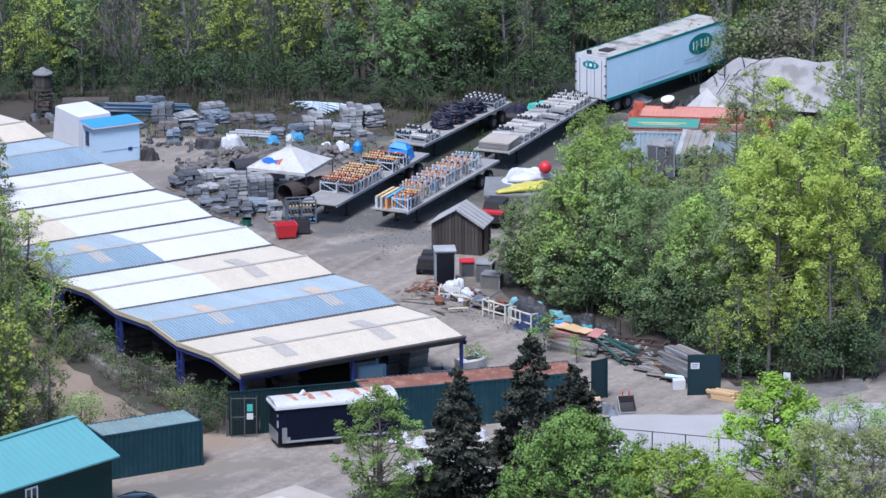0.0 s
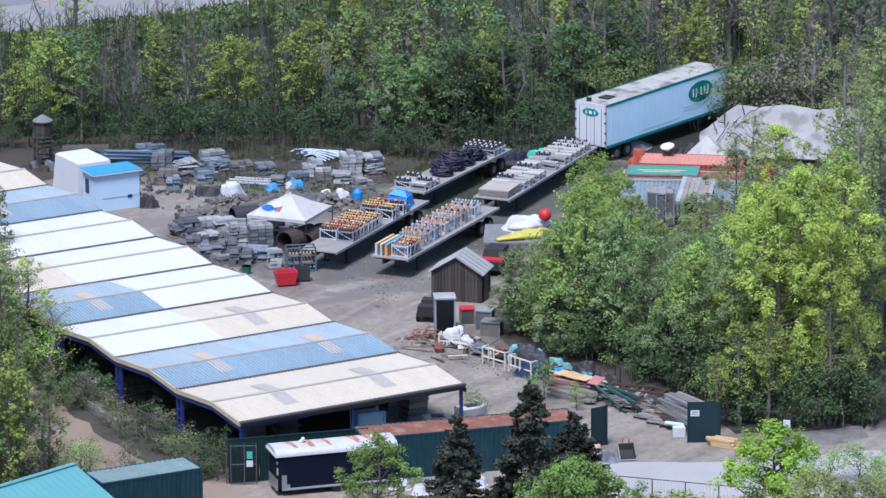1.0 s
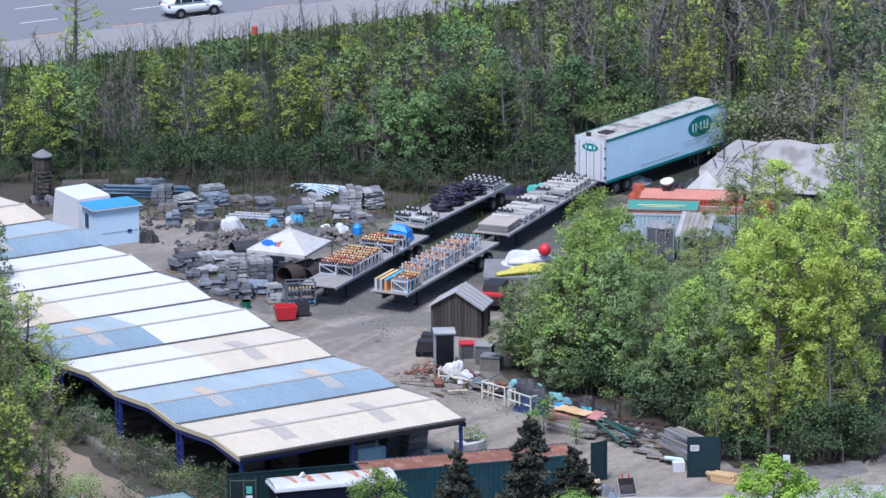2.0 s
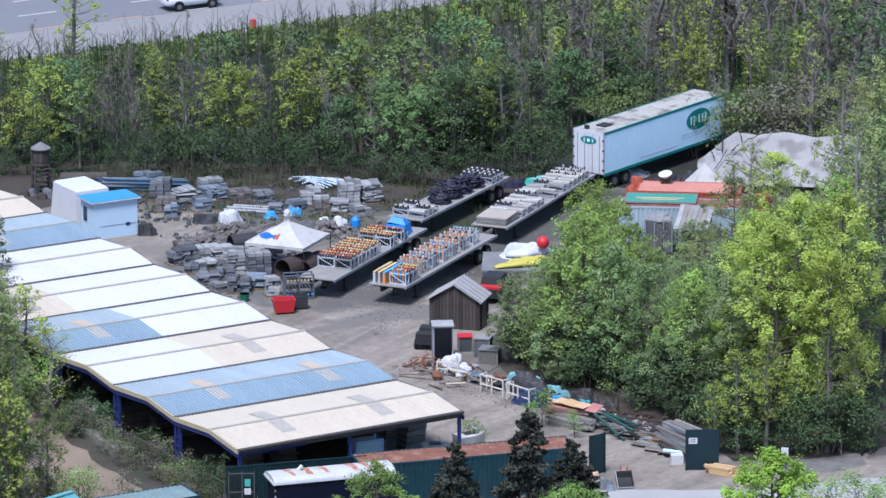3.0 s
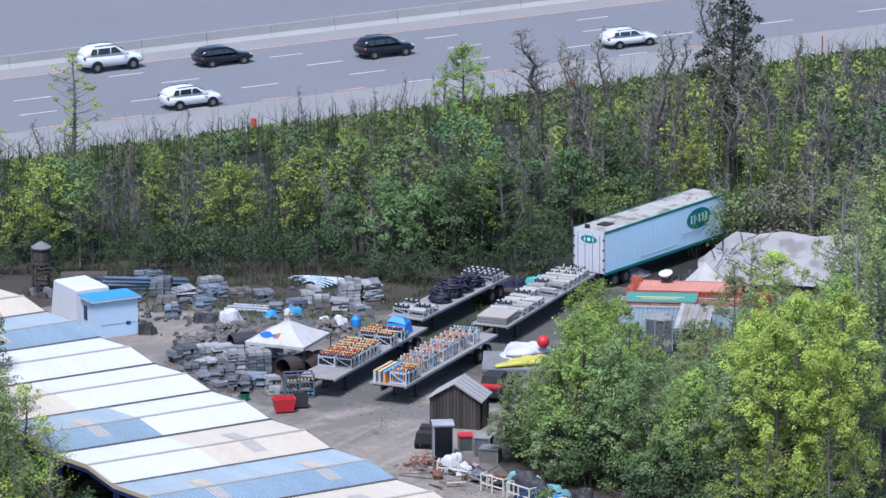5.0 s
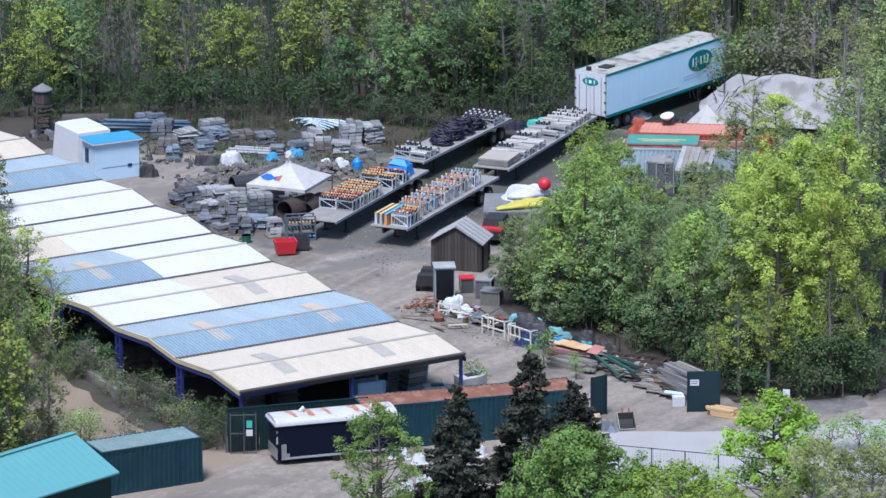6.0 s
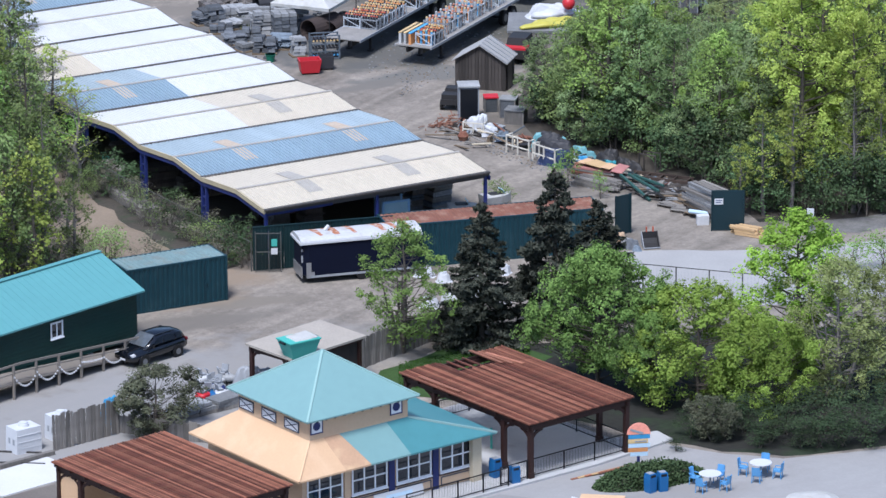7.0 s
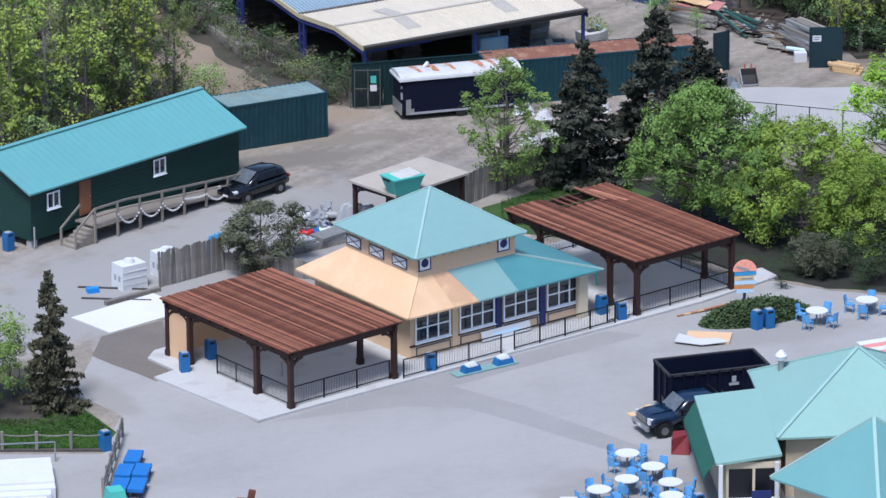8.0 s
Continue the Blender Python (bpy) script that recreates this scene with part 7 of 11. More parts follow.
# ---- stacks of stone on pallets ----
def stone_stack(x, y, m, w, d, h, yaw, seed, label, wrap=None):
    r = random.Random(seed)
    e = thing("stone_stack", x, y, 0, yaw, label, "stone stack", "stacks of stone in the yard")
    Shape().box((0, 0, 0.06), (w + 0.1, d + 0.1, 0.1)).make("pallet", PALLET, e)
    z = 0.11
    style = seed % 3
    if style == 0:  # tight courses of squared blocks
        nx, ny = max(2, round(w / 0.5)), max(2, round(d / 0.6))
        rows_ = max(2, round(h / 0.24))
        for j in range(rows_):
            sx, sy, tw = r.uniform(-0.04, 0.04), r.uniform(-0.04, 0.04), r.uniform(-3, 3)
            mm = STONE_P if j == rows_ - 1 and seed % 2 else m
            for a in range(nx):
                for b in range(ny):
                    if 0 < a < nx - 1 and 0 < b < ny - 1 and j < rows_ - 1 or (j == rows_ - 1 and r.random() < 0.25):
                        continue
                    bw, bd = w / nx, d / ny
                    Shape().box((0, 0, 0), (bw * r.uniform(0.9, 0.99), bd * r.uniform(0.9, 0.99), 0.24 * r.uniform(0.86, 0.98)), taper=r.uniform(0.93, 1.0)).make("stone", mm, e).matrix_basis = pose(0, 0, 0, 0, 0, tw) @ pose(-w / 2 + bw * (a + 0.5) + sx, -d / 2 + bd * (b + 0.5) + sy, 0.11 + 0.24 * (j + 0.5), r.uniform(-1.5, 1.5), r.uniform(-1.5, 1.5), r.uniform(-3, 3))
        return e
    while z < h:
        bh = r.uniform(0.2, 0.34) if style == 2 else r.uniform(0.07, 0.14)
        sp = (0.5, 0.95) if style == 2 else (0.45, 1.4)
        nx = max(1, round(w / r.uniform(*sp)))
        ny = max(1, round(d / r.uniform(0.5, 0.9)))
        for i in range(nx):
            for j in range(ny):
                if z + bh > h and r.random() < 0.4:
                    continue
                bw, bd = w / nx, d / ny
                k1, k2 = (0.85, 0.98) if style == 2 else (0.7, 1.12)
                Shape().box((0, 0, 0), (bw * r.uniform(k1, k2), bd * r.uniform(k1, k2), bh * r.uniform(0.75, 0.97)), taper=r.uniform(0.82, 1.0)).make("stone", m, e).matrix_basis = pose(-w / 2 + bw * (i + 0.5) + r.uniform(-0.06, 0.06), -d / 2 + bd * (j + 0.5) + r.uniform(-0.05, 0.05), z + bh / 2, r.uniform(-3, 3), r.uniform(-3, 3), r.uniform(-12, 12))
        z += bh
    return e


BACK = [  # x, y, material, width, depth, height
    (-18.8, 370.3, 0, 1.5, 1.2, 1.5), (-17.2, 369.0, 1, 1.4, 1.1, 1.2), (-19.8, 374.2, 2, 1.8, 1.1, 0.9), (-15.6, 373.2, 0, 1.6, 1.0, 0.7), (-15.2, 370.4, 2, 2.0, 1.1, 0.9),
    (-15.9, 367.6, 2, 1.3, 1.0, 1.0), (-13.5, 370.0, 3, 1.5, 1.1, 0.7), (-11.8, 369.3, 0, 1.2, 1.2, 0.8), (-8.6, 369.1, 1, 1.5, 1.2, 1.0), (-7.8, 367.0, 3, 1.1, 1.0, 0.9),
    (-6.6, 366.6, 1, 1.2, 1.0, 0.8), (-17.9, 365.6, 2, 1.0, 1.0, 0.9), (-18.3, 367.4, 3, 1.3, 1.2, 1.0), (-10.9, 366.5, 0, 1.0, 1.0, 0.7), (-9.5, 367.0, 2, 1.2, 1.0, 0.6), (-5.2, 365.8, 1, 1.2, 1.1, 0.7),
]
FRONT = [
    (-17.1, 353.6, 0, 1.0, 1.0, 1.0), (-16.2, 353.8, 0, 1.1, 1.0, 1.0), (-15.1, 355.2, 1, 1.7, 1.0, 0.8), (-14.0, 354.8, 1, 1.6, 1.0, 0.9), (-13.1, 350.9, 1, 1.3, 1.2, 1.7), (-11.6, 350.1, 0, 1.5, 1.2, 1.6),
    (-14.7, 348.8, 0, 1.4, 1.2, 0.7), (-13.7, 349.4, 0, 1.2, 1.0, 0.9), (-15.7, 351.5, 0, 1.5, 1.1, 0.6), (-11.7, 347.6, 2, 1.3, 1.1, 0.9), (-12.7, 346.6, 0, 1.5, 1.2, 1.0), (-13.9, 347.1, 0, 1.2, 1.0, 0.6),
    (-15.1, 352.4, 1, 1.4, 1.0, 0.6), (-14.9, 358.8, 3, 1.6, 1.1, 0.6), (-16.4, 357.3, 3, 1.8, 1.2, 0.5), (-12.6, 352.9, 1, 1.8, 1.0, 0.9), (-10.6, 345.8, 1, 0.9, 0.9, 1.2),
]
SM = (STONE, STONE_P, STONE_BL, STONE_B)
SN = ("stack of grey cut stone blocks on a pallet", "stack of pale concrete blocks on a pallet", "stack of blue-grey paving blocks on a pallet", "heap of brownish rubble stones on a pallet")
for i, (x, y, m, w, d, h) in enumerate(BACK + FRONT):
    stone_stack(x, y, SM[m], w, d, h, (i * 37) % 40 - 5, i, SN[m])
for i, (x, y, h) in enumerate(((-6.0, 369.0, 1.7), (-4.6, 369.4, 1.6))):
    e = stone_stack(x, y, STONE_P, 1.4, 1.2, h, 12 + 10 * i, 60 + i, "tall wrapped stack of pale blocks on a pallet")

# loose rubble between the stacks
rr = random.Random(31)
rub = Shape()
for k in range(900):
    x, y = rr.uniform(-21, -4), rr.uniform(344, 374.5)
    if y < 352 and x < -19 + 0.6 * (352 - y) or (x > -9.4 and y < 364) or (x < -17.6 and 354 < y < 364):
        continue
    s_ = rr.uniform(0.08, 0.32)
    rub.box((x, y, s_ * 0.3), (s_ * 1.3, s_, s_ * 0.7), (rr.uniform(-15, 15), rr.uniform(-15, 15), rr.uniform(0, 180)), taper=rr.uniform(0.6, 0.95))
tagged(rub.make("rubble", STONE), "scattered grey stones and rubble on the gravel", "rubble", kind="stuff")
rub2 = Shape()
for k in range(620):
    a, d_ = rr.uniform(0, 6.28), abs(rr.gauss(0, 1))
    cx, cy = rr.choice(((-15.4, 358.2), (-13.2, 361.2), (-10.0, 360.8), (-7.5, 361.5)))
    x, y = cx + math.cos(a) * d_ * 1.3, cy + math.sin(a) * d_ * 1.2
    s_ = rr.uniform(0.1, 0.36)
    rub2.box((x, y, max(0.1, 0.75 - 0.4 * d_) * rr.random() + 0.08), (s_ * 1.3, s_, s_ * 0.7), (rr.uniform(-30, 30), rr.uniform(-30, 30), rr.uniform(0, 180)), taper=0.8)
tagged(rub2.make("rubble_heap", STONE_B), "heaps of brown-grey broken stone", "rubble", kind="stuff")

chips = Shape()
for k in range(1500):
    t = rr.random()
    x, y = rr.choice(((-4 + 16 * t * rr.random(), 336 + 28 * t), (-1.5 + 10 * t, 329.5 - 13 * t - 2.2 * rr.random()), (-6 + 10 * rr.random(), 340 + 12 * rr.random())))
    s_ = rr.uniform(0.02, 0.085)
    chips.box((x, y, s_ * 0.3), (s_ * 1.6, s_, s_ * 0.6), (rr.uniform(-15, 15), rr.uniform(-15, 15), rr.uniform(0, 180)), k % 3, 0.8)
tagged(chips.make("gravel_litter", [STONE, STONE_P, PALLET]), "stone chips and litter strewn over the gravel", "litter", kind="stuff")

# ---- things of the stone yard ----
ten = thing("canopy_tent", -9.75, 352.2, 0, -23, "white square canopy tent with a blue printed patch", "tent")
q = [(-2.1, -2.1, 2.1), (2.1, -2.1, 2.1), (2.1, 2.1, 2.1), (-2.1, 2.1, 2.1)]
tp = [(-0.22, -0.22, 3.15), (0.22, -0.22, 3.15), (0.22, 0.22, 3.15), (-0.22, 0.22, 3.15)]
for i in range(4):
    j = (i + 1) % 4
    m1, m2 = lerp(q[i], tp[i], 0.5), lerp(q[j], tp[j], 0.5)
    m1, m2 = (m1[0], m1[1], m1[2] - 0.08), (m2[0], m2[1], m2[2] - 0.08)
    Shape().add([q[i], q[j], m2, m1, tp[j], tp[i], (q[i][0], q[i][1], 1.9), (q[j][0], q[j][1], 1.9)], [(0, 1, 2, 3), (3, 2, 4, 5), (6, 7, 1, 0)]).make("canopy_panel", CLOTH, ten)
loft([[Vector((math.cos(a * 0.7) * r_ * (1 + 0.25 * math.sin(3 * a + z_ * 9)), math.sin(a * 0.7) * r_ * (1 + 0.25 * math.cos(2 * a + z_ * 7)), z_)) for a in range(9)] for z_, r_ in ((3.05, 0.34), (3.2, 0.22), (3.4, 0.18), (3.6, 0.26), (3.85, 0.24), (4.0, 0.1))], "wrapped_cap", CLOTH, ten, "crumpled plastic wrapped round the tent's peak")


def on_tent(x, y):
    return (x, y, 2.1 + 1.05 * (2.1 + y) / 1.88 - 0.08 * (1 - abs(1 - 2 * (2.1 + y) / 1.88)) + 0.03)


fish = [(-0.75, -1.3), (-0.4, -1.62), (0.15, -1.7), (0.55, -1.5), (0.85, -1.68), (0.8, -1.15), (0.5, -1.25), (0.1, -1.02), (-0.35, -1.0)]
Shape().add([on_tent(x * 0.75 - 0.85, -1.3 + (y + 1.3) * 0.8) for x, y in fish], [tuple(range(9))]).make("print", mat("blue_canvas_print", (0.01, 0.1, 0.36), 0.7), ten, "blue printed shape")
Shape().add([on_tent(x, y) for x, y in ((-0.28, -1.5), (0.02, -1.62), (0.0, -1.05), (-0.24, -1.2))], [(0, 1, 2, 3)]).make("print", ORANGE, ten, "faded orange printed shape")
for x, y, _ in q:
    Shape().tube((x, y, 0), (x, y, 2.1), 0.035, n=6).make("leg", FRAMEDK, ten)


def drum(x, y, yaw, r, ln, label, m=None):
    e = thing("steel_pipe", x, y, 0, yaw, label, "pipe", "large pipes under the tent")
    s = Shape()
    n = 18
    for k in range(n):
        a0, a1 = 2 * math.pi * k / n, 2 * math.pi * (k + 1) / n
        for ra, flip in ((r, 0), (r - 0.06, 1)):
            p = [(0, ra * math.cos(a0), r + ra * math.sin(a0)), (ln, ra * math.cos(a0), r + ra * math.sin(a0)), (ln, ra * math.cos(a1), r + ra * math.sin(a1)), (0, ra * math.cos(a1), r + ra * math.sin(a1))]
            s.add(p, [(0, 1, 2, 3) if flip else (3, 2, 1, 0)])
        for xx in (0, ln):
            s.add([(xx, rr_ * math.cos(a), r + rr_ * math.sin(a)) for rr_, a in ((r, a0), (r, a1), (r - 0.06, a1), (r - 0.06, a0))], [(0, 1, 2, 3)])
    s.make("shell", m or mat("rusty_dark_steel", (0.045, 0.033, 0.03), 0.85, var=0.3), e)


drum(-10.0, 349.3, 50, 0.72, 2.6, "large rusty brown steel pipe lying open-ended")
drum(-8.7, 349.7, 70, 0.6, 2.8, "rusty brown steel pipe lying beside another")
drum(-13.6, 356.2, 25, 0.62, 1.8, "black open-ended plastic culvert pipe", CAP_K)

bx = thing("blue_hut", -22.76, 359.73, 0, 27.7, "small pale blue hut with flat bright blue roof", "hut")
Shape().span((0, 0, 0.0), (3.2, 2.0, 2.5)).make("wall", LBLUE, bx)
Shape().span((-0.22, -0.2, 2.5), (3.4, 2.2, 2.58)).make("fascia", WHITE, bx)
Shape().span((-0.2, -0.18, 2.58), (3.38, 2.18, 2.62)).make("roof", BLUETRIM, bx, "bright blue roof felt")
wf_ = Shape().span((-0.05, 1.0, 1.1), (0.0, 1.5, 2.05)).make("window", NAVY, bx)
Shape().span((-0.065, 1.06, 1.16), (-0.051, 1.44, 2.0)).make("pane", GLASS, wf_)
Shape().span((2.35, -0.04, 0.75), (2.65, 0.0, 0.95)).make("vent", NAVY, bx)
Shape().span((0.5, -0.02, 0.85), (3.1, 0.0, 0.89)).make("seam", GREYPAINT, bx)
wt = thing("white_booth", -23.85, 364.5, 0, 30, "white moulded booth with sloped back", "booth")
Shape().box((0, 0, 1.3), (2.7, 3.9, 2.6), None, 0, 0.88).box((0, 0, 2.66), (2.36, 3.4, 0.12), None, 0, 0.9).make("shell", WHITE, wt)
Shape().box((0.4, -1.76, 2.2), (1.4, 0.04, 0.3)).make("opening", CAP_K, wt)
tw = thing("water_tower", -27.1, 373.2, 0, 12, "small dark wooden water tower with a pale conical cap", "tower")
for x_ in (-0.5, 0.5):
    for y_ in (-0.5, 0.5):
        Shape().beam((x_ * 1.15, y_ * 1.15, 0), (x_ * 0.85, y_ * 0.85, 1.85), 0.13, 0.13).make("leg", BARNWOOD, tw)
for z_ in (0.5, 1.2):
    for y_ in (-0.5, 0.5):
        Shape().box((0, y_, z_), (1.1, 0.08, 0.1)).make("tie", BARNWOOD, tw)
        Shape().box((y_, 0, z_), (0.08, 1.1, 0.1)).make("tie", BARNWOOD, tw)
for a, b in ((-0.55, 0.5), (0.55, -0.5)):
    Shape().beam((a, -0.56, 0.2), (b, -0.48, 1.8), 0.07, 0.05).make("brace", BARNWOOD, tw)
for k in range(7):
    Shape().box((0.05 * k - 0.1, -1.3 + 0.12 * k, 0.15 + 0.25 * k), (0.5, 0.16, 0.05)).make("step", BARNWOOD, tw)
Shape().tube((0, 0, 1.84), (0, 0, 1.92), 0.66, n=20).make("deck", BARNWOOD, tw)
for k in range(18):
    a = 2 * math.pi * k / 18
    Shape().box((0, 0, 0), (0.2, 0.05, 1.05)).make("stave", BARNWOOD, tw).matrix_basis = pose(0.56 * math.cos(a), 0.56 * math.sin(a), 2.44, 0, 0, math.degrees(a) + 90)
for z_ in (2.1, 2.75):
    Shape().tube((0, 0, z_ - 0.03), (0, 0, z_ + 0.03), 0.6, n=20).make("hoop", FRAMEDK, tw)
Shape().tube((0, 0, 2.94), (0, 0, 3.02), 0.7, 0.7, n=20).tube((0, 0, 3.02), (0, 0, 3.4), 0.7, 0.08, n=20).make("cap", STONE_P, tw, "pale grey conical cap")
e = thing("dark_pipe", -25.9, 374.6, 0.0, 2, "long dark pipe behind the white booth", "pipe")
Shape().tube((0, 0, 0.45), (3.2, 0, 0.45), 0.45, n=16).make("pipe", BARNWOOD, e)

BEAMBLUE = mat("faded_blue_steel", (0.075, 0.135, 0.2), 0.6, var=0.25, rand=0.25)
for k in range(10):
    e = thing("steel_beam", -24.4 + 0.18 * k, 374.2 - 0.3 * (k % 5), 0.1 + 0.24 * (k // 4), -10 + (k * 5) % 7, "faded blue steel beam lying in a heap", "beam", "steel beams in a heap")
    Shape().box((2.9, 0, 0.14), (5.8, 0.03, 0.24)).box((2.9, 0, 0.02), (5.8, 0.18, 0.03)).box((2.9, 0, 0.27), (5.8, 0.18, 0.03)).make("beam", BEAMBLUE if k % 4 else STONE_BL, e)
for k in range(12):
    e = thing("bent_tube", -10.3 + 0.1 * k, 375.4 - 0.12 * k, 0.1 + 0.07 * (k % 5), -46 + 3.4 * k, "long pale blue metal tube in a pile", "tube", "tubes in a pile")
    pts = [(0.62 * i, 0.1 * math.sin(i * 0.7 + k), 0.06 + 0.2 * math.sin(math.pi * i / 6) * (1 + 0.8 * (k > 9))) for i in range(7)]
    loft([[Vector((p0[0], p0[1] + 0.05 * math.cos(a * math.pi / 3), p0[2] + 0.05 * math.sin(a * math.pi / 3))) for a in range(6)] for p0 in pts], "tube", LBLUE if k % 3 else WHITE, e)


def lump(name, x, y, w, d, h, m, label, category, seed=0, z=0.0, yaw=0.0):
    """A sheet thrown over uneven goods: a few flat-topped humps, creased, hanging to the ground at its ragged edge."""
    r = random.Random(seed)
    e = thing(name, x, y, z, yaw, label, category)
    nu, nv = 22, 18
    humps = [(r.uniform(-0.5, 0.5), r.uniform(-0.45, 0.45), r.uniform(0.45, 0.7), r.uniform(0.45, 0.85)) for _ in range(5)] + [(0, 0, 0.9, 0.62)]
    off = Vector((r.uniform(0, 50), r.uniform(0, 50), 0))
    v, f = [], []
    for j in range(nv):
        for i in range(nu):
            u, t = 2 * i / (nu - 1) - 1, 2 * j / (nv - 1) - 1
            edge = max(abs(u), abs(t))
            rag = 1 + 0.2 * noise.noise(Vector((u * 1.6, t * 1.6, seed)) + off)
            top = max(hh * min(1.0, max(0.0, 2.4 - 2.4 * math.hypot(u - a, t - b) / c)) for a, b, c, hh in humps)
            crease = 1 - 2 * abs(noise.noise(Vector((u * 2.6, t * 2.6, 0)) + off))
            fine = noise.noise(Vector((u * 7, t * 7, 3)) + off)
            zz = h * 1.15 * (top * (1 + 0.1 * crease) + 0.05 * crease + 0.05 * fine) * (1 if edge < 0.9 else 0.3)
            sx = 1 / (1 + 0.22 * min(abs(u), abs(t)) ** 2)
            v.append((u * w / 2 * rag * sx, t * d / 2 * rag * sx, 0.0 if edge > 0.99 else max(0.02, zz)))
    for j in range(nv - 1):
        f += [(j * nu + i, j * nu + i + 1, (j + 1) * nu + i + 1, (j + 1) * nu + i) for i in range(nu - 1)]
    f.append(tuple([j * nu for j in range(nv)] + [(nv - 1) * nu + i for i in range(1, nu)] + [j * nu + nu - 1 for j in range(nv - 2, -1, -1)] + [i for i in range(nu - 2, 0, -1)]))
    Shape().add(v, f).make("cover", m, e)
    return e


lump("wrapped_pallet", -13.9, 364.2, 1.9, 1.4, 0.9, BAG, "pallet wrapped in white plastic", "pallet", 1)
lump("wrapped_pallet", -6.6, 362.8, 1.5, 1.2, 0.7, BAG, "pallet wrapped in white plastic", "pallet", 2)
lump("wrapped_pallet", -7.6, 363.2, 1.1, 0.9, 0.6, BAG, "small bundle wrapped in white plastic", "bundle", 3)
lump("dark_heap", -15.5, 364.3, 1.9, 1.3, 0.6, CAP_K, "dark folded rubber mats", "mats", 4)
lump("dark_heap", -19.3, 361.2, 1.4, 1.1, 0.7, FRAMEDK, "dark covered crate beside the hut", "crate", 5)
lump("blue_cover", -9.6, 366.3, 1.3, 1.0, 0.45, BLUETRIM, "blue sheet over a stack of stone", "cover", 6)
lump("blue_cover", -11.2, 365.6, 1.0, 0.9, 0.5, BLUETRIM, "blue sheet over a stack of stone", "cover", 7)
e = thing("blue_barrel", -5.5, 362.9, 0, 0, "upturned bright blue plastic barrel", "barrel")
Shape().tube((0, 0, 0), (0, 0, 0.5), 0.35, 0.32, n=14).tube((0, 0, 0.5), (0, 0, 0.72), 0.32, 0.14, n=14).make("barrel", BLUE, e)
for k in range(5):
    e = thing("long_pipe", -14.4 + 0.2 * k, 367.2 + 0.25 * k, 0.12 + 0.1 * (k % 2), -14, "long grey metal pipe on the ground", "pipe", "pipes on the ground")
    Shape().tube((0, 0, 0), (3.4, 0, 0), 0.11, n=10).make("pipe", CHROME if k % 2 else GREYPAINT, e)

for k, (x, y, yaw, ln) in enumerate(((-14.2, 354.6, -3, 2.9), (-12.4, 354.4, -2, 2.3), (-15.4, 353.3, 12, 1.9))):
    e = thing("stone_lintel", x, y, 0.5 * (k < 2), yaw, "long pale sawn stone beam lying on the stacks", "stone beam", "stone beams in the yard")
    Shape().box((ln / 2, 0, 0.2), (ln, 0.5, 0.36), taper=0.98).box((ln / 2, 0.02, 0.4), (ln * 0.96, 0.42, 0.04), taper=0.95).make("beam", STONE_P, e)
lump("mesh_roll", -11.6, 359.6, 5.2, 1.1, 0.9, STONE_B, "long grey-brown roll of mesh behind the tent", "roll", 24, yaw=38)
lump("mesh_roll", -9.2, 361.2, 3.4, 1.0, 0.8, STONE, "long grey-brown roll of mesh behind the tent", "roll", 25, yaw=-12)
e = thing("green_bucket", -12.3, 344.4, 0, 0, "small green plastic bucket on the gravel", "bucket")
Shape().tube((0, 0, 0), (0, 0, 0.5), 0.24, 0.32, n=14).tube((0, 0, 0.46), (0, 0, 0.5), 0.34, 0.34, n=14).make("bucket", mat("green_bucket_plastic", (0.01, 0.13, 0.08), 0.5), e)

# rack, red bin, black bin
rb_ = thing("bottle_rack", -9.7, 344.6, 0, 10, "pale framed rack holding dark tubes with coloured caps", "rack")
s = Shape()
for x in (0, 0.9, 1.8):
    for y in (0, 0.8):
        s.box((x, y, 0.8), (0.1, 0.1, 1.6))
for z in (0.1, 0.55, 1.05, 1.58):
    s.box((0.9, 0.0, z), (1.9, 0.1, 0.06)).box((0.9, 0.8, z), (1.9, 0.1, 0.06))
s.make("frame", STONE_BL, rb_)
for j, z in enumerate((0.15, 0.6, 1.1)):
    for i in range(8):
        x = 0.15 + 0.22 * i
        tb = Shape().tube((x, 0.05, z + 0.18), (x, 0.75, z + 0.18), 0.08, n=8).make("tube", CAP_K, rb_)
        Shape().tube((x, -0.06, z + 0.18), (x, -0.01, z + 0.18), 0.06, n=8).make("cap", (CAP_B, CAP_K, CAP_Y)[j], tb)


def bin_box(name, x, y, yaw, w, d, h, m, label, category, flare=1.25):
    e = thing(name, x, y, 0, yaw, label, category)
    f_, t = flare, 0.06
    lo = [(-w / 2, -d / 2, 0.12), (w / 2, -d / 2, 0.12), (w / 2, d / 2, 0.12), (-w / 2, d / 2, 0.12)]
    hi = [(p[0] * f_, p[1] * f_, h) for p in lo]
    hi2 = [(p[0] * (f_ - 0.12), p[1] * (f_ - 0.12), h) for p in lo]
    l2 = [(p[0] * 0.88, p[1] * 0.88, 0.2) for p in lo]
    v = lo + hi + hi2 + l2
    f = [(3, 2, 1, 0), (12, 13, 14, 15)]
    for i in range(4):
        j = (i + 1) % 4
        f += [(i, j, 4 + j, 4 + i), (4 + i, 4 + j, 8 + j, 8 + i), (8 + i, 8 + j, 12 + j, 12 + i)]
    Shape().add(v, f).make("tub", m, e)
    for i in range(4):
        Shape().tube((lo[i][0] * 0.8, lo[i][1] * 0.8 - 0.03, 0.06), (lo[i][0] * 0.8, lo[i][1] * 0.8 + 0.03, 0.06), 0.06, n=8).make("castor", RUBBER, e)
    return e


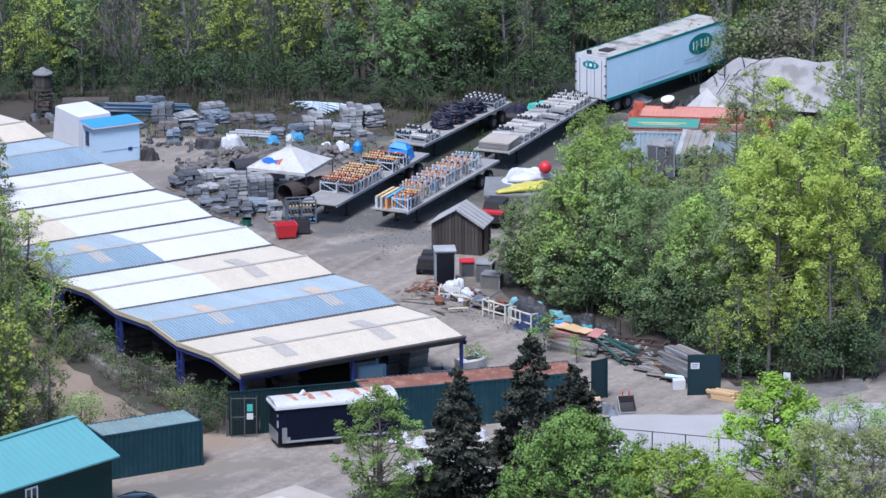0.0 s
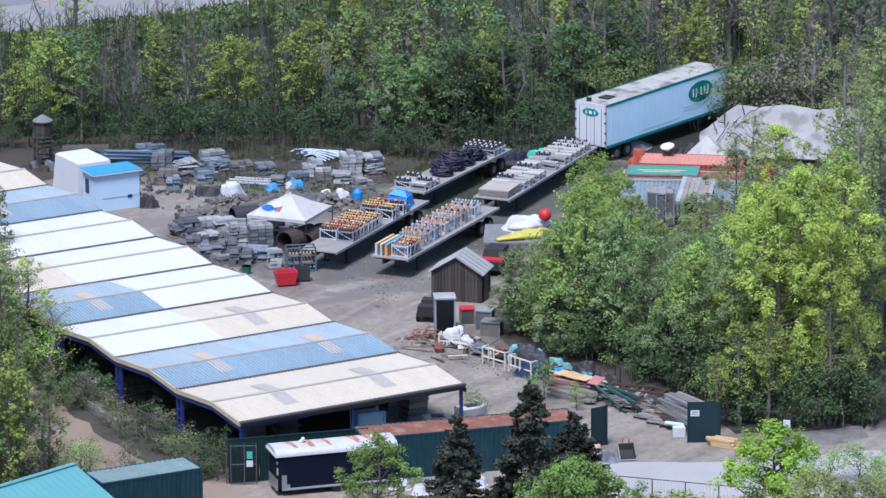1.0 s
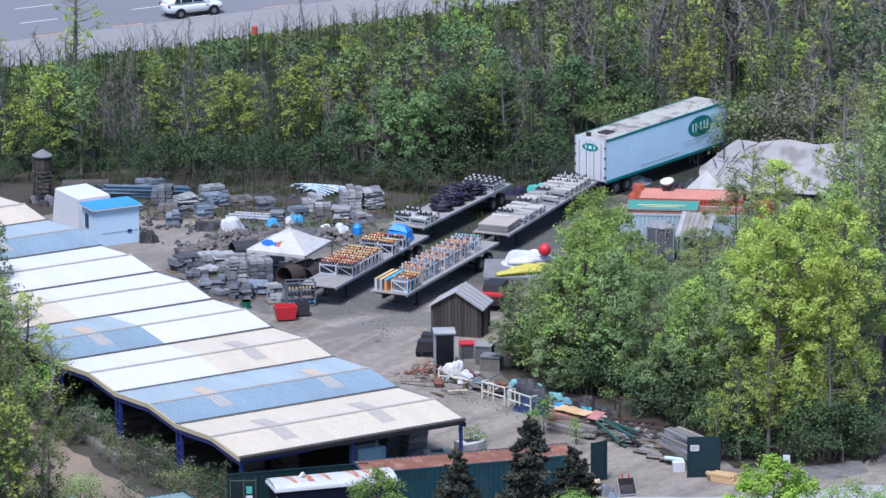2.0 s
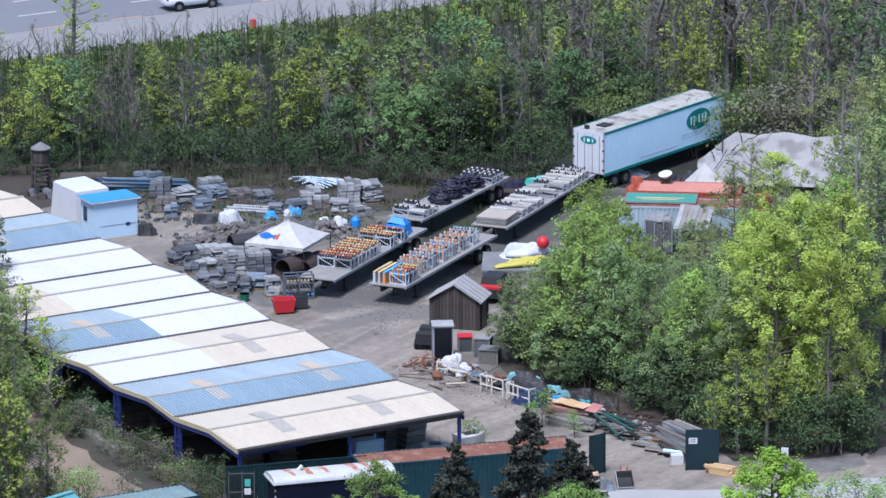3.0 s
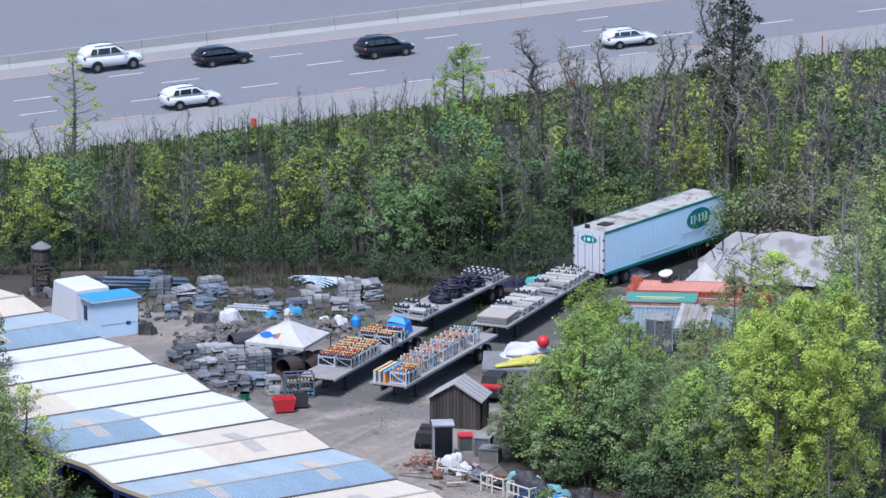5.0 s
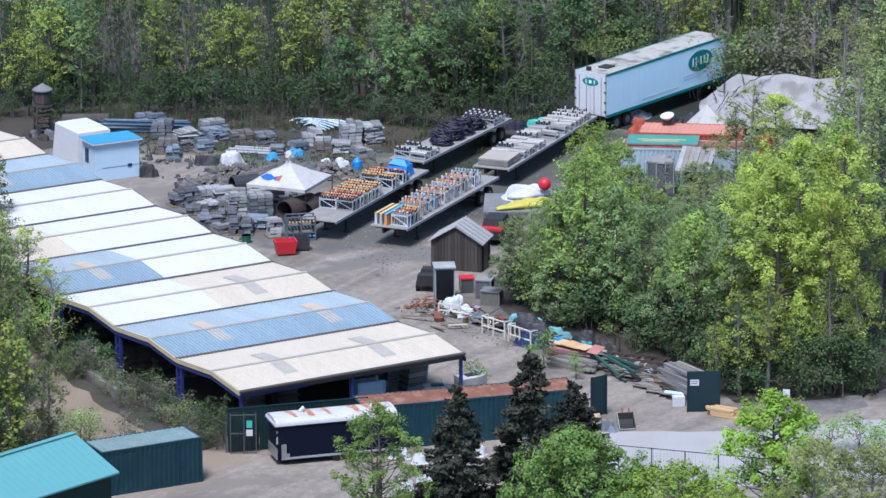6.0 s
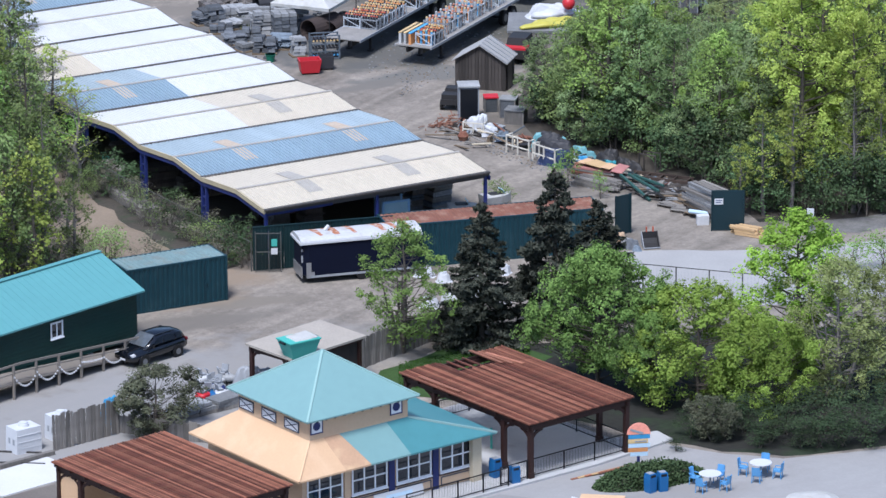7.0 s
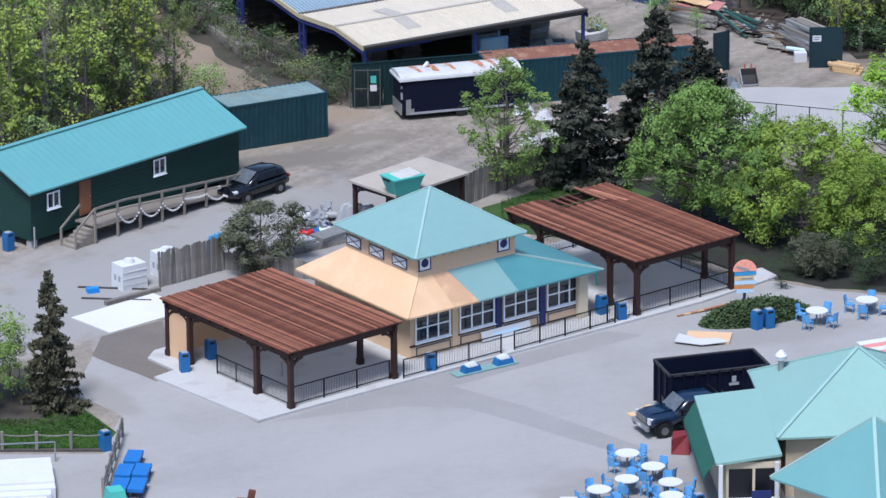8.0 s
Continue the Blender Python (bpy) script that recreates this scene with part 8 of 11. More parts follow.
bin_box("tilt_cart", -9.75, 341.6, 12, 1.12, 0.8, 0.95, RED, "bright red plastic tilt cart on the gravel", "cart")
bin_box("tilt_cart", -8.75, 342.6, 8, 0.9, 0.7, 0.9, CAP_K, "black plastic tub beside the red cart", "cart", 1.1)

# ---- barn, privy and clutter along the woods ----
bn = thing("barn_shed", -0.55, 338.0, 0, -16, "small weathered barn-wood shed with grey metal roof", "shed")
bwid, bdep, beave, bapex = 3.2, 2.1, 1.95, 2.95
for i in range(15):
    t = abs((i + 0.5) / 15 - 0.5) * 2
    Shape().span((0, 0, 0), (bwid / 15 - 0.015, 0.05, bapex - 0.08 - (bapex - beave) * t)).make("board", BARNWOOD, bn).matrix_basis = pose(bwid * i / 15, 0, 0)
for i in range(10):
    for x_ in (bwid - 0.02, -0.03):
        Shape().span((0, 0, 0), (0.05, bdep / 10 - 0.015, beave)).make("board", BARNWOOD, bn).matrix_basis = pose(x_, 0.02 + bdep * i / 10, 0)
Shape().span((0.02, bdep, 0), (bwid - 0.02, bdep + 0.05, beave)).make("rear_wall", BARNWOOD, bn)
roof_face("roof_slope", [(bwid / 2, -0.2, bapex), (bwid / 2, bdep + 0.2, bapex), (-0.2, bdep + 0.2, beave - 0.1), (-0.2, -0.2, beave - 0.1)], CONCRETE, bn, 0.06)
roof_face("roof_slope", [(bwid + 0.2, -0.2, beave - 0.1), (bwid + 0.2, bdep + 0.2, beave - 0.1), (bwid / 2, bdep + 0.2, bapex), (bwid / 2, -0.2, bapex)], CONCRETE, bn, 0.06)
for i in range(5):
    Shape().beam((bwid + 0.19, -0.15 + 0.6 * i, beave - 0.08), (bwid / 2, -0.15 + 0.6 * i, bapex + 0.02), 0.06, 0.04).make("roof_rib", CHROME, bn)

pv = thing("privy_booth", -0.35, 330.3, 0, 4, "tall narrow black-fronted booth with grey sides", "booth")
Shape().span((0, 0, 0), (1.25, 1.2, 2.2)).make("body", GREYPAINT, pv)
Shape().span((0.09, -0.04, 0.03), (1.16, 0.0, 2.1)).make("door", BLACK, pv, "black door")
Shape().span((-0.05, -0.1, 2.2), (1.3, 1.25, 2.28)).make("roof", STONE_P, pv)

atv = thing("utility_cart", -0.4, 332.6, 0, 80, "small dark utility cart with grey box", "cart")
Shape().span((0, 0, 0.4), (1.9, 1.1, 0.75)).box((1.4, 0.55, 0.95), (0.9, 1.0, 0.5), taper=0.85).make("body", FRAMEDK, atv)
Shape().box((0.45, 0.55, 0.9), (0.8, 1.0, 0.3)).make("load_box", FRAMEDK, atv)
for x in (0.35, 1.55):
    for y in (0.05, 1.05):
        wheel(atv, x, y, 0.3, 0.2)
hr = random.Random(9)
heap = thing("metal_scrap", -1.3, 329.2, 0, 0, "rusty brown heap of wire and scrap", "scrap")
s = Shape()
for k in range(60):
    a = Vector((hr.gauss(0, 0.6), hr.gauss(0, 0.5), hr.uniform(0.02, 0.5)))
    s.tube(a, a + Vector((hr.gauss(0, 0.4), hr.gauss(0, 0.4), hr.gauss(0, 0.15))), 0.03, n=4)
tagged(s.make("wire_tangle", RUST, heap), kind="stuff")


def crate(x, y, yaw, w, d, h, m, label, lid=None):
    e = thing("storage_crate", x, y, 0, yaw, label, "crate", "crates by the barn")
    Shape().span((0, 0, 0), (w, d, h)).make("body", m, e)
    Shape().span((-0.05, -0.05, h), (w + 0.05, d + 0.05, h + 0.08)).make("lid", lid or STONE_P, e)
    for x_ in (0, w):
        for y_ in (0, d):
            Shape().box((x_, y_, h / 2), (0.08, 0.08, h)).make("corner_batten", GREYWOOD, e)


crate(1.25, 332.4, 5, 0.8, 0.8, 0.9, STONE, "grey crate with bright red lid", RED)
crate(2.15, 331.2, -12, 0.95, 0.9, 1.15, STONE, "grey crate with pale lid beside the barn")
crate(2.45, 329.8, -15, 1.15, 1.0, 0.85, GREYWOOD, "weathered wooden crate with pale top boards")
lump("rubbish_bag", 0.7, 328.2, 1.6, 1.3, 1.1, BAG, "large white rubbish bag by the barn", "bag", 11)
lump("rubbish_bag", 2.4, 326.2, 0.9, 0.7, 0.6, STONE_BL, "grey-blue plastic bundle beside the rails", "bag", 12)
lump("dark_tarp", 5.5, 323.4, 3.4, 1.8, 1.1, CAP_K, "black tarpaulin over a heap", "tarpaulin", 14, yaw=-35)
lump("blue_tarp", 5.3, 323.9, 3.0, 1.0, 1.1, TARP_P, "pale teal sheet thrown over a heap", "tarpaulin", 13, yaw=-12)
lump("blue_tarp", 6.9, 323.3, 1.4, 0.8, 0.55, TARP_P, "pale teal sheet thrown over a heap", "tarpaulin", 19, yaw=-30)
lump("navy_tarp", 5.4, 321.2, 2.6, 1.5, 1.05, NAVY_T, "dark blue sheet over a heap", "tarpaulin", 15, yaw=-30)
lump("blue_tarp", 7.0, 320.9, 1.2, 0.8, 0.55, BLUETRIM, "bright blue sheet over a heap", "tarpaulin", 16, yaw=-30)
lump("blue_tarp", 7.5, 321.7, 1.1, 0.5, 0.6, TARP_P, "pale blue sheet over a heap", "tarpaulin", 17, yaw=-10)
lump("dark_tarp", 8.5, 321.2, 1.9, 1.3, 0.8, FRAMEDK, "dark sheet over a heap", "tarpaulin", 18, yaw=-30)
lump("blue_tarp", 8.6, 320.4, 1.2, 0.8, 0.4, TARP_T, "teal sheet over a heap", "tarpaulin", 20, yaw=-30)
pot = thing("clay_pot", -0.1, 326.3, 0, 0, "rust-brown round pot among scrap", "pot")
Shape().tube((0, 0, 0), (0, 0, 0.3), 0.22, 0.35, n=12).tube((0, 0, 0.3), (0, 0, 0.55), 0.35, 0.2, n=12).make("pot", RUST, pot)


def rail_frame(x, y, yaw, w, h, label):
    e = thing("railing_section", x, y, 0, yaw, label, "rail", "cream rails leaning by the heap")
    for x_ in (0, w / 2, w):
        Shape().box((x_, 0, h / 2), (0.07, 0.07, h)).make("post", RAILPAINT, e)
    for z in (h * 0.45, h - 0.03):
        Shape().box((w / 2, 0, z), (w, 0.06, 0.07)).make("rail", RAILPAINT, e)
    for x_ in (0, w):
        Shape().box((x_, 0.5, h / 2), (0.07, 0.07, h)).make("post", RAILPAINT, e)
        Shape().box((x_, 0.25, h - 0.03), (0.06, 0.55, 0.06)).make("rail", RAILPAINT, e)


rail_frame(2.5, 323.8, -46, 1.9, 1.1, "cream-painted metal railing section")
rail_frame(4.05, 321.95, -50, 2.0, 1.1, "cream-painted metal railing section")
rail_frame(-0.1, 327.6, -18, 1.3, 0.8, "cream-painted low metal frame")
for k in range(16):
    x, y = -1.6 + 4.5 * hr.random(), 328.4 - 4.5 * hr.random()
    e = thing("scrap_plank", x, y, 0.05 + 0.3 * hr.random(), hr.uniform(-60, 10), "loose weathered scrap plank", "plank", "scrap planks by the woods")
    Shape().box((0, 0, 0), (hr.uniform(1.0, 2.2), 0.16, 0.05), (0, hr.uniform(-8, 8), 0)).make("plank", (GREYWOOD, CREAM, PALLET)[k % 3], e)

for k in range(40):
    t = hr.random()
    x, y = -1.2 + 8.4 * t + hr.uniform(-0.5, 0.7), 329.2 - 8.0 * t + hr.uniform(-0.2, 1.3)
    e = thing("scrap_piece", x, y, 0.04, hr.uniform(0, 180), "broken scrap piece lying by the woods", "scrap", "scrap pieces by the woods")
    w = hr.uniform(0.25, 0.8)
    Shape().box((0, 0, 0.12), (w, w * hr.uniform(0.3, 0.8), hr.uniform(0.06, 0.35)), (hr.uniform(-18, 18), hr.uniform(-18, 18), 0), taper=hr.uniform(0.6, 1.0)).make("piece", (BARNWOOD, GREYWOOD, BAG, FRAMEDK, RUST, STONE_BL, CAP_K)[k % 7], e)


def plank_stack(x, y, yaw, ln, n, m, label, rows=5, w=0.24, name="plank_stack", top=None):
    e = thing(name, x, y, 0, yaw, label, "lumber stack", "lumber stacks by the gate")
    r = random.Random(int(x * 10 + y))
    for j in range(rows):
        for i in range(n):
            mm = top if (top and j == rows - 1) else m
            Shape().box((0, 0, 0), (ln * r.uniform(0.75, 1.0), w * 0.92, 0.13)).make("plank", mm, e).matrix_basis = pose(r.uniform(-0.25, 0.25), (i - n / 2) * w, 0.1 + 0.15 * j, 0, 0, r.uniform(-3, 3))
    return e


plank_stack(8.0, 316.6, -42, 3.2, 6, GREYWOOD, "fanned stack of long weathered grey boards", 3)
e = thing("sheet_stack", 7.9, 318.0, 0, -30, "tilted stack of reddish boards under orange plywood", "lumber stack", "lumber stacks by the gate")
for j in range(6):
    for i in range(3):
        Shape().box((0, 0, 0), (2.9 * hr.uniform(0.85, 1), 0.42, 0.1)).make("board", (RUST, GREYWOOD, REDBOARD)[(i + j) % 3], e).matrix_basis = pose(hr.uniform(-0.15, 0.15), -0.5 + 0.46 * i, 0.1 + 0.13 * j, 0, 0, hr.uniform(-4, 4))
for i in range(4):
    Shape().box((0, 0, 0), (1.25, 0.62, 0.03)).make("plywood_sheet", LUMBER if i % 3 else PLY, e).matrix_basis = pose(-0.85 + 0.56 * i, 0.1 - 0.12 * i, 0.96 + 0.03 * (i % 2), 7, 4, 88 + hr.uniform(-9, 9))
Shape().box((0, 0, 0), (0.7, 1.15, 0.05)).make("painted_panel", REDBOARD, e).matrix_basis = pose(1.5, -0.15, 0.9, 8, 6, 4)
# high pile of old beams behind the gate leaf
e = thing("beam_stack", 14.0, 310.6, 0, -58, "high rough stack of long weathered grey beams", "lumber stack", "lumber stacks by the gate")
for j in range(10):
    for i in range(5):
        if j > 7 and i == 0:
            continue
        Shape().box((0, 0, 0), (3.3 * hr.uniform(0.8, 1.0), 0.23, 0.15)).make("beam", (GREYWOOD, STONE_P, GREYWOOD, BARNWOOD, STONE_P, GREYWOOD, PALLET)[(i * 5 + j * 3) % 7], e).matrix_basis = pose(hr.uniform(-0.3, 0.3), -0.52 + 0.25 * i + hr.uniform(-0.06, 0.06), 0.1 + 0.172 * j, 0, hr.uniform(-1.2, 1.2), hr.uniform(-2.5, 2.5))
plank_stack(16.15, 306.9, -30, 1.9, 4, LUMBER, "small stack of fresh yellow lumber", 3, 0.22)
for k, (x, y, w, d, yaw, m_) in enumerate(((11.9, 312.3, 1.5, 0.8, -38, GREYWOOD), (12.7, 311.3, 1.7, 0.9, -30, GREYWOOD), (13.3, 310.4, 1.5, 0.7, -36, PALLET), (12.2, 313.5, 2.0, 0.7, -12, STONE_P), (11.2, 314.2, 1.6, 0.6, -20, GREYWOOD), (12.6, 312.6, 1.0, 0.8, -50, PALLET))):
    e = thing("broken_pallet", x, y, 0, yaw, "broken weathered pallet boards lying flat", "pallet", "broken pallets by the gate")
    for i in range(4):
        Shape().box((0, 0, 0), (w * hr.uniform(0.8, 1), d / 4 * 0.9, 0.04)).make("board", m_, e).matrix_basis = pose(hr.uniform(-0.1, 0.1), d * (i / 4 - 0.4), 0.17 + hr.uniform(0, 0.05), hr.uniform(-4, 4), hr.uniform(-4, 4), hr.uniform(-4, 4))
    for i in (-1, 1):
        Shape().box((i * w * 0.4, 0, 0.07), (0.1, d, 0.14)).make("bearer", BARNWOOD, e)
# rusty chassis frame with green beams across it and two curved mudguards
e = thing("chassis_frame", 9.6, 317.2, 0, -24, "dark rusty steel frame lying at the wood's edge", "frame")
for y_ in (0, 0.9):
    Shape().box((1.9, y_, 0.45), (3.8, 0.1, 0.18)).make("side_rail", RUSTDARK, e)
for k in range(5):
    Shape().box((0.2 + 0.85 * k, 0.45, 0.45), (0.09, 0.85, 0.12)).make("cross_member", RUSTDARK, e)
for x_ in (0.3, 3.4):
    Shape().box((x_, 0.45, 0.18), (0.3, 1.2, 0.36)).make("block", BARNWOOD, e)
for a, b in (((9.1, 316.1, 0.85), (10.75, 313.3, 0.12)), ((9.6, 316.5, 0.75), (11.3, 314.1, 0.42)), ((9.9, 316.9, 0.6), (11.6, 314.9, 0.5))):
    e = thing("green_beam", a[0], a[1], 0, 0, "faded green steel beam leaning on the heap", "beam", "green beams in the heap")
    Shape().beam((0, 0, a[2]), tuple(Vector(b) - Vector((a[0], a[1], 0))), 0.14, 0.12).make("beam", GREENBEAM, e)
for x, y, yaw in ((11.0, 313.5, -20), (11.2, 314.9, -25)):
    e = thing("mudguard", x, y, 0, yaw, "black curved mudguard among the scrap", "mudguard", "mudguards in the heap")
    s = Shape()
    for k in range(8):
        a0, a1 = math.pi * (0.1 + 0.8 * k / 8), math.pi * (0.1 + 0.8 * (k + 1) / 8)
        s.beam((-0.7 * math.cos(a0), 0, 0.5 * math.sin(a0)), (-0.7 * math.cos(a1), 0, 0.5 * math.sin(a1)), 0.3, 0.05)
    s.make("guard", FRAMEDK, e)
for k in range(9):
    x = 9.0 + 3.6 * hr.random()
    e = thing("scrap_beam", x, 326.6 - 1.05 * x + hr.uniform(-0.4, 0.6), 0.1 + 0.3 * hr.random(), -40 + hr.uniform(-25, 25), "weathered scrap beam in a heap", "beam", "scrap beams by the gate")
    Shape().box((0, 0, 0), (hr.uniform(1.4, 2.6), 0.14, 0.12), (0, hr.uniform(-7, 7), 0)).make("beam", (BARNWOOD, FRAMEDK, GREYWOOD)[k % 3], e)
e = thing("white_box", 13.3, 308.6, 0, 5, "small white box on the ground", "box")
Shape().span((0, 0, 0), (0.7, 0.5, 0.55)).make("body", WHITE, e)
e = thing("blue_pipe", 12.9, 310.0, 0.45, -25, "short pale blue plastic pipe", "pipe")
Shape().tube((0, 0, 0), (1.2, 0, 0), 0.12, n=10).make("pipe", LBLUE, e)
e = thing("steel_stand", 10.3, 319.0, 0, -30, "rusty metal frame standing by the woods", "frame")
for x_ in (0, 1.1):
    for y_ in (0, 0.6):
        Shape().box((x_, y_, 0.65), (0.06, 0.06, 1.3)).make("upright", BARNWOOD, e)
for y_ in (0, 0.6):
    Shape().box((0.55, y_, 1.28), (1.1, 0.06, 0.06)).make("top_bar", BARNWOOD, e)

for k in range(44):
    t = hr.random()
    x, y = 4.6 + 8.8 * t + hr.uniform(-0.4, 0.6), 323.4 - 10.6 * t + hr.uniform(-0.2, 1.6)
    e = thing("scrap_piece", x, y, 0.04, hr.uniform(0, 180), "scrap piece in the mixed heap by the woods", "scrap", "scrap pieces by the woods")
    w = hr.uniform(0.4, 1.3)
    Shape().box((0, 0, 0.2), (w, w * hr.uniform(0.2, 0.6), hr.uniform(0.06, 0.3)), (hr.uniform(-22, 22), hr.uniform(-22, 22), 0), taper=hr.uniform(0.6, 1.0)).make("piece", (FRAMEDK, GREYWOOD, BARNWOOD, STONE_P, GREYWOOD, CAP_K, CONT_G, BARNWOOD)[k % 8], e)

for k in range(16):
    t = hr.random()
    x, y = 7.4 + 5.4 * t + hr.uniform(-0.5, 0.5), 318.6 - 6.6 * t + hr.uniform(-0.4, 1.0)
    e = thing("loose_plank", x, y, 0.1, hr.uniform(-60, 5), "weathered grey plank thrown on the heap", "plank", "loose planks by the woods")
    Shape().box((0, 0, 0.2), (hr.uniform(1.4, 2.8), 0.18, 0.05), (hr.uniform(-8, 8), hr.uniform(-9, 9), 0)).make("plank", (GREYWOOD, BARNWOOD, PALLET, GREYWOOD)[k % 4], e)

SCRAPS = (FRAMEDK, GREYWOOD, CREAM, STONE_BL, PALLET, CAP_K, BAG, RUST, GREYPAINT, CONT_G)
for k in range(90):
    t = hr.random()
    x, y = -0.6 + 13.6 * t + hr.uniform(-0.3, 0.9), 328.6 - 16.4 * t + hr.uniform(0.0, 2.2)
    e = thing("scrap_piece", x, y, 0.03, hr.uniform(0, 180), "bent or broken piece in the scrap strip", "scrap", "scrap pieces by the woods")
    w, m_ = hr.uniform(0.3, 1.1), SCRAPS[k % 10]
    if k % 3 == 0:
        a, b = Vector((-w, 0, 0.08)), Vector((w, hr.uniform(-0.2, 0.2), hr.uniform(0.15, 0.7)))
        Shape().tube(a, b, 0.05, n=7).make("pipe", m_, e)
    elif k % 3 == 1:
        Shape().box((0, 0, 0.25), (w * 1.6, 0.14, 0.05), (hr.uniform(-30, 30), hr.uniform(-16, 16), 0)).box((0.1, 0.2, 0.16), (w * 1.3, 0.12, 0.05), (0, hr.uniform(-8, 8), 12)).make("board", m_, e)
    else:
        Shape().box((0, 0, 0.18), (w * 0.8, w * 0.5, 0.3), (hr.uniform(-12, 12), hr.uniform(-12, 12), 0), taper=hr.uniform(0.7, 1)).box((0, 0, 0.36), (w * 0.86, w * 0.56, 0.05), (hr.uniform(-9, 9), hr.uniform(-9, 9), 0)).make("box", m_, e)
lump("rubbish_bag", 1.6, 327.2, 1.5, 1.0, 0.7, BAG, "torn white plastic sheeting", "bag", 117, yaw=-30)
lump("dark_tarp", 9.8, 319.6, 2.6, 1.2, 0.7, FRAMEDK, "dark sheet over a heap", "tarpaulin", 118, yaw=-45)
# Black panel added to put tree shade on the barn's right wall.
Shape().span((2.35, 0.35, 0), (3.28, 0.4, 1.8)).make("side_opening", BLACK, bn).matrix_basis = pose(bwid + 0.05 - 0.0, 0.3, 0, 0, 0, 90) @ pose(-2.35, -0.4, 0)

# gate leaves
gl = thing("gate_leaf", 14.05, 307.5, 0, 2, "dark green sheet metal gate leaf with white notice", "gate", "yard gate leaves")
Shape().span((0, 0, 0.05), (1.9, 0.06, 2.4)).make("sheet", GATE_G, gl)
s = Shape()
for x_ in (0.03, 1.87):
    s.box((x_, -0.03, 1.22), (0.07, 0.06, 2.4))
for z in (0.1, 1.2, 2.38):
    s.box((0.95, 0.09, z), (1.9, 0.06, 0.07))
s.make("frame", GATE_G, gl)
Shape().span((0.18, -0.03, 1.6), (0.68, -0.01, 1.95)).make("notice", WHITE, gl)
Shape().span((0.24, -0.034, 1.82), (0.62, -0.031, 1.86)).span((0.24, -0.034, 1.7), (0.56, -0.031, 1.74)).make("notice_bars", NAVY, gl)
gl = thing("gate_leaf", 8.55, 306.6, 0, 35, "dark green sheet metal gate leaf folded back", "gate", "yard gate leaves")
Shape().span((0, 0, 0.05), (1.1, 0.06, 2.35)).make("sheet", GATE_G, gl)
Shape().box((0.03, -0.03, 1.2), (0.07, 0.06, 2.4)).box((1.07, -0.03, 1.2), (0.07, 0.06, 2.4)).make("frame", GATE_G, gl)
bkt = thing("digger_bucket", 10.1, 304.0, 0, 10, "dark steel digger bucket with worn pale edges", "bucket")
prof = [(0.0, 0.06), (0.35, 0.0), (0.68, 0.12), (0.84, 0.42), (0.82, 0.82), (0.76, 0.82), (0.77, 0.44), (0.63, 0.18), (0.35, 0.07), (0.02, 0.12)]
bs = Shape()
bs.add([(x_, y_, z_) for x_ in (0.04, 0.91) for y_, z_ in prof], [(k, (k + 1) % 10, 10 + (k + 1) % 10, 10 + k) for k in range(10)] + [tuple(range(9, -1, -1)), tuple(range(10, 20))])
bs.make("shell", FRAMEDK, bkt)
for x_ in (0.0, 0.91):
    Shape().add([(x_ + d_, y_, z_) for d_ in (0, 0.04) for y_, z_ in ((0.0, 0.05), (0.35, 0.0), (0.72, 0.1), (0.86, 0.42), (0.84, 0.84))], [(4, 3, 2, 1, 0), (5, 6, 7, 8, 9)] + [(k, (k + 1) % 5, 5 + (k + 1) % 5, 5 + k) for k in range(5)]).make("side_plate", GREYPAINT if x_ == 0 else FRAMEDK, bkt)
Shape().box((0.47, 0.0, 0.08), (0.95, 0.12, 0.05)).make("cutting_edge", GREYPAINT, bkt)
for x_ in (0.3, 0.68):
    Shape().box((x_, 0.8, 0.95), (0.07, 0.1, 0.3)).make("lug", ORANGE, bkt)
for k, (x, y, w, d, h, m_) in enumerate(((9.45, 304.3, 1.0, 0.8, 0.6, STONE), (9.1, 304.9, 0.8, 0.6, 0.5, STONE_P), (9.7, 303.8, 0.6, 0.5, 0.3, STONE_BL), (8.8, 304.3, 0.9, 0.6, 0.35, STONE_B), (8.7, 305.3, 0.9, 0.6, 0.7, PEACH))):
    lump("boulder", x, y, w, d, h, m_, "rough boulder beside the gate", "boulder", 21 + 40 * k)
sg = thing("road_sign", 19.6, 305.4, 0, -10, "small white sign on a grey post", "sign")
Shape().box((0, 0, 0.9), (0.08, 0.08, 1.8)).make("post", GREYPAINT, sg)
Shape().box((0, -0.06, 1.7), (0.4, 0.03, 0.6)).make("panel", WHITE, sg)
wf = thing("wire_fence", 9.8, 296.6, 0, -18, "low chain-link fence with dark posts", "fence")
for k in range(6):
    Shape().tube((1.9 * k, 0, 0), (1.9 * k, 0, 1.5), 0.035, n=6).make("post", FRAMEDK, wf)
Shape().tube((0, 0, 1.48), (9.5, 0, 1.48), 0.025, n=6).make("top_rail", FRAMEDK, wf)
s = Shape()
for k in range(48):
    s.box((0.2 * k, 0, 0.74), (0.006, 0.006, 1.4))
s.make("wire", GREYPAINT, wf)

